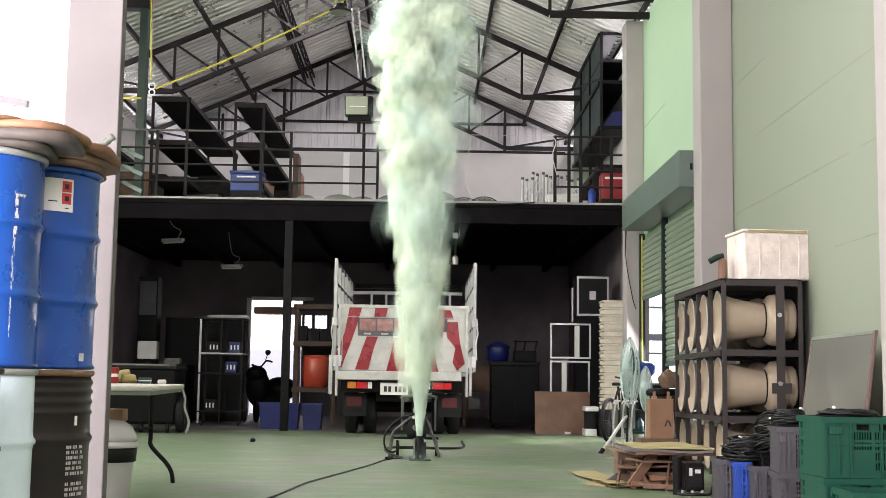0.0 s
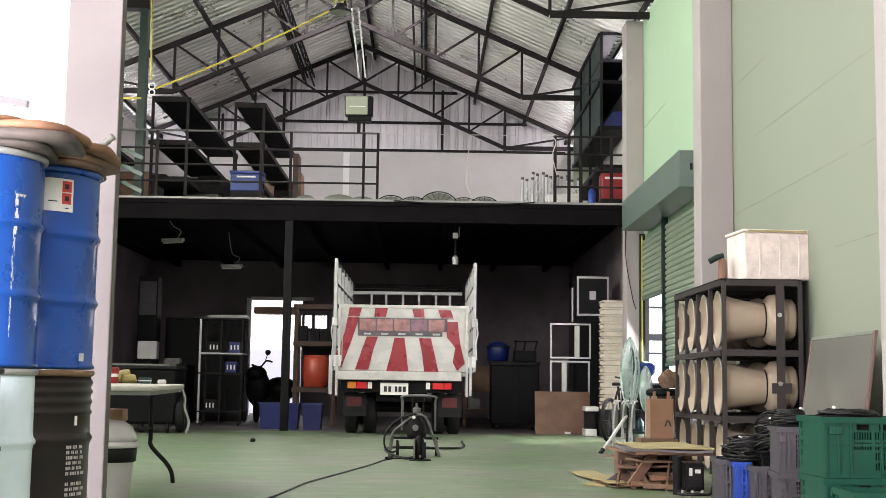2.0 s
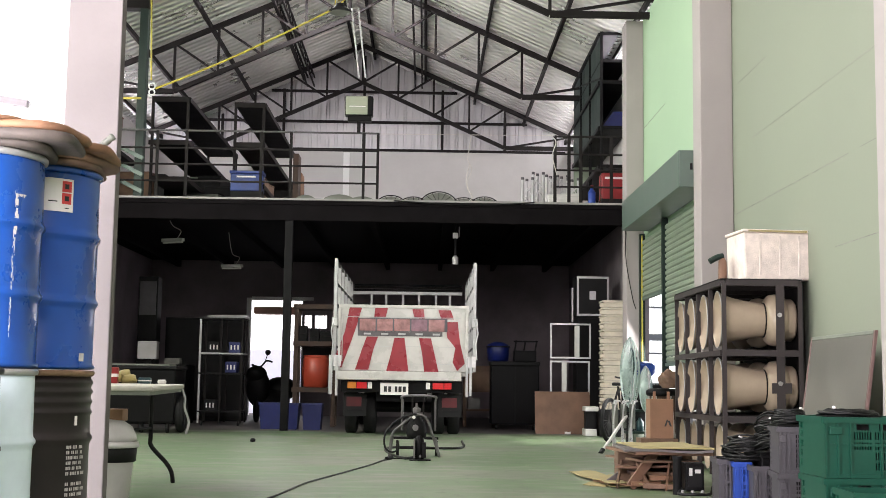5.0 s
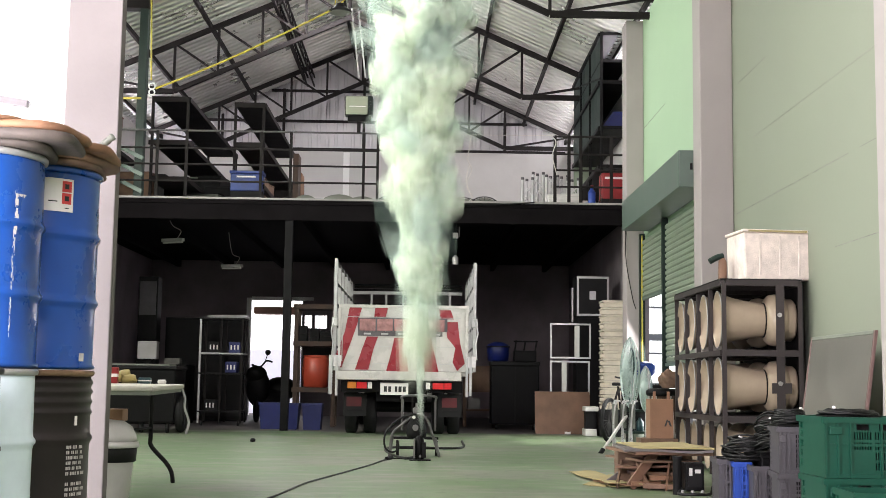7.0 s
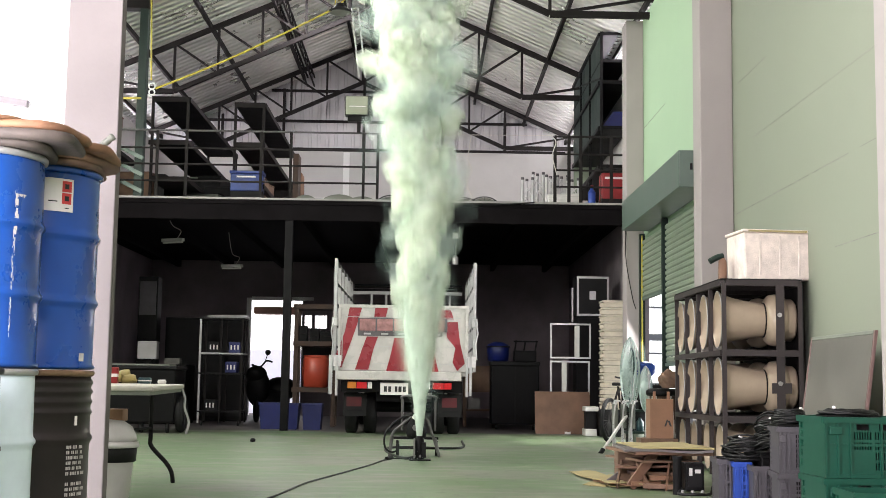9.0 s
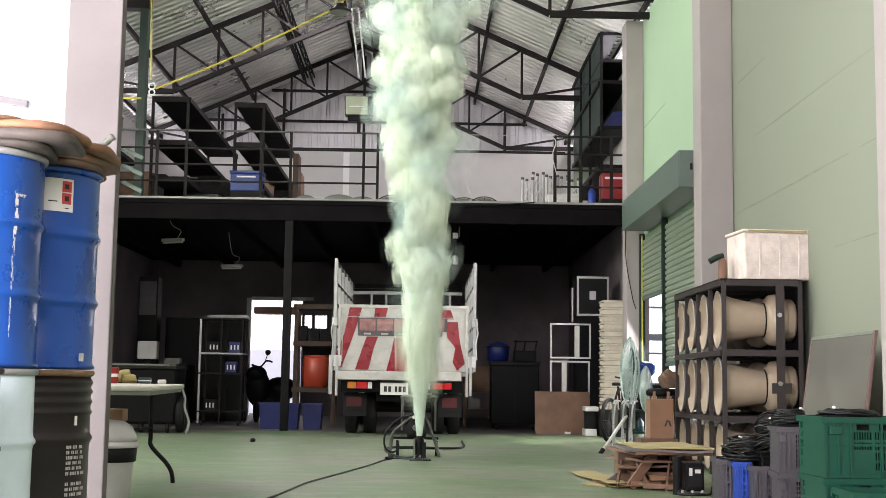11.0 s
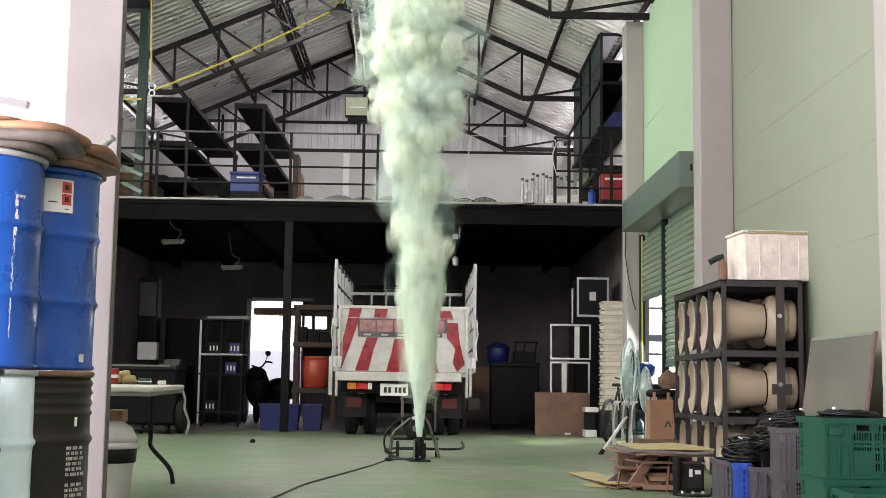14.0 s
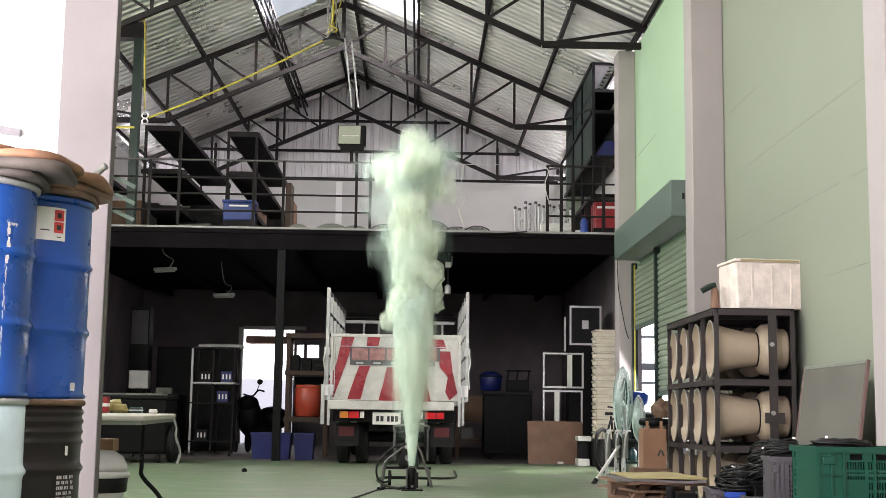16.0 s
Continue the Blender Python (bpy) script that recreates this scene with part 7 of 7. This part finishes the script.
def puff_mesh(seed, r, length, lobes):
    """A lumpy cluster of lobes strung along z, as one rigid piece."""
    rnd = random.Random(seed)
    bm, tips = bmesh.new(), []
    for k in range(lobes):
        c = Vector((rnd.uniform(-1, 1) * r * 0.7, rnd.uniform(-1, 1) * r * 0.7, length * (2 * (k + 0.5) / lobes - 1)))
        q = r * rnd.uniform(0.7, 1.25)
        got = bmesh.ops.create_icosphere(bm, subdivisions=3, radius=1)
        for v in got["verts"]:
            p = v.co.copy()
            n = noise.fractal(p * 1.4 + Vector((seed * 7.1, k * 3.7, 0)), 1.0, 2.0, 3) * 0.36
            v.co = c + Vector((p.x * q, p.y * q, p.z * q * 1.35)) * (1 + n)
    every = bm.verts[:]
    size = len(every) // lobes
    for k in range(lobes):
        lobe = every[k * size:(k + 1) * size]
        tips.append((max(lobe, key=lambda v: v.co.z), min(lobe, key=lambda v: v.co.z)))
    weld = {}
    for (top, _), (_, foot) in zip(tips, tips[1:]):
        foot.co = (foot.co + top.co) / 2
        weld[top] = foot
    bmesh.ops.weld_verts(bm, targetmap=weld)
    for f in bm.faces:
        f.smooth = True
    me = bpy.data.meshes.new("fog_puff")
    bm.to_mesh(me)
    bm.free()
    return me


def rise(a):
    """Height above the nozzle of what left it a seconds ago."""
    ages = (0.0, 0.05, 0.10, 0.17, 0.25, 0.35, 0.50, 0.70)
    highs = (0.0, 1.15, 2.1, 3.1, 3.85, 4.6, 5.6, 6.8)
    return float(np.interp(a, ages, highs))


COUNT = 300
scene.cycles.transparent_max_bounces = 40
fog = thing("fog_jet", NOZZLE, "pale green-white fog plume shot up from the launcher", "fog")
M_FOG = fog_material("pale_green_fog", 0.20, 0.42, (0.94, 1.0, 0.875), 0.30)
M_WISP = fog_material("thin_pale_fog", 0.03, 0.13, (0.86, 1.0, 0.94), 0.30)
M_HAZE = fog_material("bluish_thin_haze", 0.0, 0.035, (0.76, 1.0, 0.95), 0.30)
M_JET = fog_material("dense_pale_fog", 0.26, 0.42, (0.90, 1.0, 0.91), 0.22)
puffs = []
_shapes = [puff_mesh(i, 0.112 + 0.012 * (i % 3), 0.24 + 0.02 * (i % 4), 7) for i in range(10)]
_stream = [puff_mesh(20 + i, 0.030, 0.36, 9) for i in range(4)]
for me in _shapes:
    me.materials.append(M_FOG)
_wisps = [puff_mesh(40 + i, 0.14 + 0.02 * (i % 3), 0.28, 5) for i in range(8)]
for me in _wisps:
    me.materials.append(M_WISP)
_haze = [puff_mesh(60 + i, 0.15 + 0.02 * (i % 3), 0.34, 6) for i in range(6)]
for me in _haze:
    me.materials.append(M_HAZE)
for me in _stream:
    me.materials.append(M_JET)
for i in range(COUNT):
    slim = i % 5 == 0
    ob = new("fog_puff", _stream[i // 5 % 4] if slim else _haze[i % 6] if i % 4 == 1 else _wisps[i % 8] if i % 2 else _shapes[i % 10])
    ob.parent = fog
    puffs.append((ob, slim))


def cone_mesh(seed, share):
    """The steady foot of the jet: a lumpy cone that opens upwards."""
    bm = bmesh.new()
    rings, seg, high = [], 28, 2.1
    for j in range(42):
        z = high * j / 41
        r = (0.030 + 0.112 * z) * share * (1.0 - max(0.0, (z - 1.7) / 0.4) ** 2 * 0.55)
        loop = []
        for i in range(seg):
            a = 2 * math.pi * i / seg
            n = noise.fractal(Vector((math.cos(a) * 1.6 + seed * 5, math.sin(a) * 1.6, z * 2.2)), 1.0, 2.0, 2)
            q = r * (1 + 0.30 * n * min(1.0, z * 1.2))
            loop.append(bm.verts.new((q * math.cos(a), q * math.sin(a), z)))
        rings.append(loop)
    for a, b in zip(rings, rings[1:]):
        for i in range(seg):
            f = bm.faces.new((a[i], a[(i + 1) % seg], b[(i + 1) % seg], b[i]))
            f.smooth = True
    me = bpy.data.meshes.new("fog_cone")
    bm.to_mesh(me)
    bm.free()
    me.materials.append(M_JET)
    return me


cones = []
for k, share in enumerate((0.45, 0.7, 0.9, 1.05)):
    ob = new("fog_cone", cone_mesh(k, share))
    ob.parent = fog
    cones.append(ob)


def cone_rows(k):
    """The jet's foot stands on the nozzle and spins while the valve is open; shut, it is drawn back into the tank."""
    store = pose(0, 0, -2.6)
    rows, turn = {0: store, 480: store}, 90.0 * k
    for start, end in BURSTS:
        first, last = max(0, math.ceil((start + 0.09) * FPS)), min(480, math.floor(end * FPS))
        if first - 2 >= 0:
            rows[first - 2] = store
            rows[first - 1] = pose(0, 0, -2.3)
        for f in list(range(first, last + 1, 2)) + [last]:
            turn += 37.0 if k % 2 else -29.0
            rows[f] = pose(0, 0, 0, 0, 0, turn)
        if last + 1 <= 480:
            rows[last + 1] = store
    return [(f / FPS, rows[f]) for f in sorted(rows)]


def puff_rows(i, slim):
    """All flights of one puff, burst by burst; it waits inside the launcher's tank below between them."""
    rnd = random.Random(1000 + i)
    store = pose(0, 0, -1.2 - 0.002 * i)
    rows = [(0, store)]
    phase = (i * 0.61803) % 1.0
    life = 0.24 if slim else LIFE
    for start, end in BURSTS:
        t = start + phase * (life + 3.2 / FPS)
        limit = end if i % 3 else end + 0.10
        while t < min(limit, 16.2):
            late = t > end
            ang, out = rnd.uniform(0, 2 * math.pi), (rnd.uniform(0.25, 0.75) if i % 4 == 1 else rnd.uniform(0.45, 1.15) if i % 2 else 0.72 * math.sqrt(rnd.random()))
            tilt, spin = (rnd.uniform(0, 12) if slim else rnd.uniform(30, 88)), rnd.uniform(0, 360)
            wob = rnd.uniform(0, 2 * math.pi)
            first, last = math.ceil(t * FPS), math.floor((t + (0.5 * life if late else life)) * FPS)
            first = first if slim else max(first, math.ceil((t + 0.028) * FPS))
            last = min(last, math.floor((end + 0.02) * FPS)) if slim and not late else last
            steps = [f for f in range(first, last + 1) if f - first < 6 or (f - first) % 3 == 0 or f in (0, last, 480)]
            if not steps:
                t += life + 3.2 / FPS
                continue
            for f in steps:
                a = f / FPS - t
                h = rise(a) * (0.5 if slim and not late else 1.0)
                wide = 0.012 + 0.100 * h if h < 2.6 else 0.272 + 0.12 * (h - 2.6)
                wide *= 0.35 if slim else 0.6 if late else 1.0
                sway = 0.10 * max(0, h - 2.4) / 3 * math.sin(2.3 * t + 0.8 * h) - 0.014 * h
                g = min(1.0, max(0.0, (h - 0.6) / 2.6))
                turn = Matrix.Rotation(radians(spin), 4, "Z") @ Matrix.Rotation(radians(tilt) * g, 4, "Y") @ Matrix.Rotation(radians(40) * g * math.sin(wob), 4, "X")
                rows.append((f, Matrix.Translation((out * wide * math.cos(ang) + sway, out * wide * math.sin(ang), h + (0.38 if slim else 0.16))) @ turn))
            rows.append((first - 1, pose(0, 0, 0.55 if slim else -0.9)))
            rows.append((first - 2, store))
            top = rows[-3][1].copy()
            top.translation.z += 0.3
            rows.append((last + 1, top))
            rows.append((last + 2, store))
            t += life + 3.2 / FPS
    return sorted(rows, key=lambda r: r[0])


def motions():
    for k, ob in enumerate(cones):
        walk(ob, cone_rows(k))
    for i, (ob, slim) in enumerate(puffs):
        rows, seen = [], set()
        for f, m in reversed(puff_rows(i, slim)):
            if 0 <= f <= 480 and f not in seen:
                seen.add(f)
                rows.append((f / FPS, m))
        rows.reverse()
        if 480 not in seen:
            rows.append((16.0, pose(0, 0, -1.2)))
        walk(ob, rows)


motions()
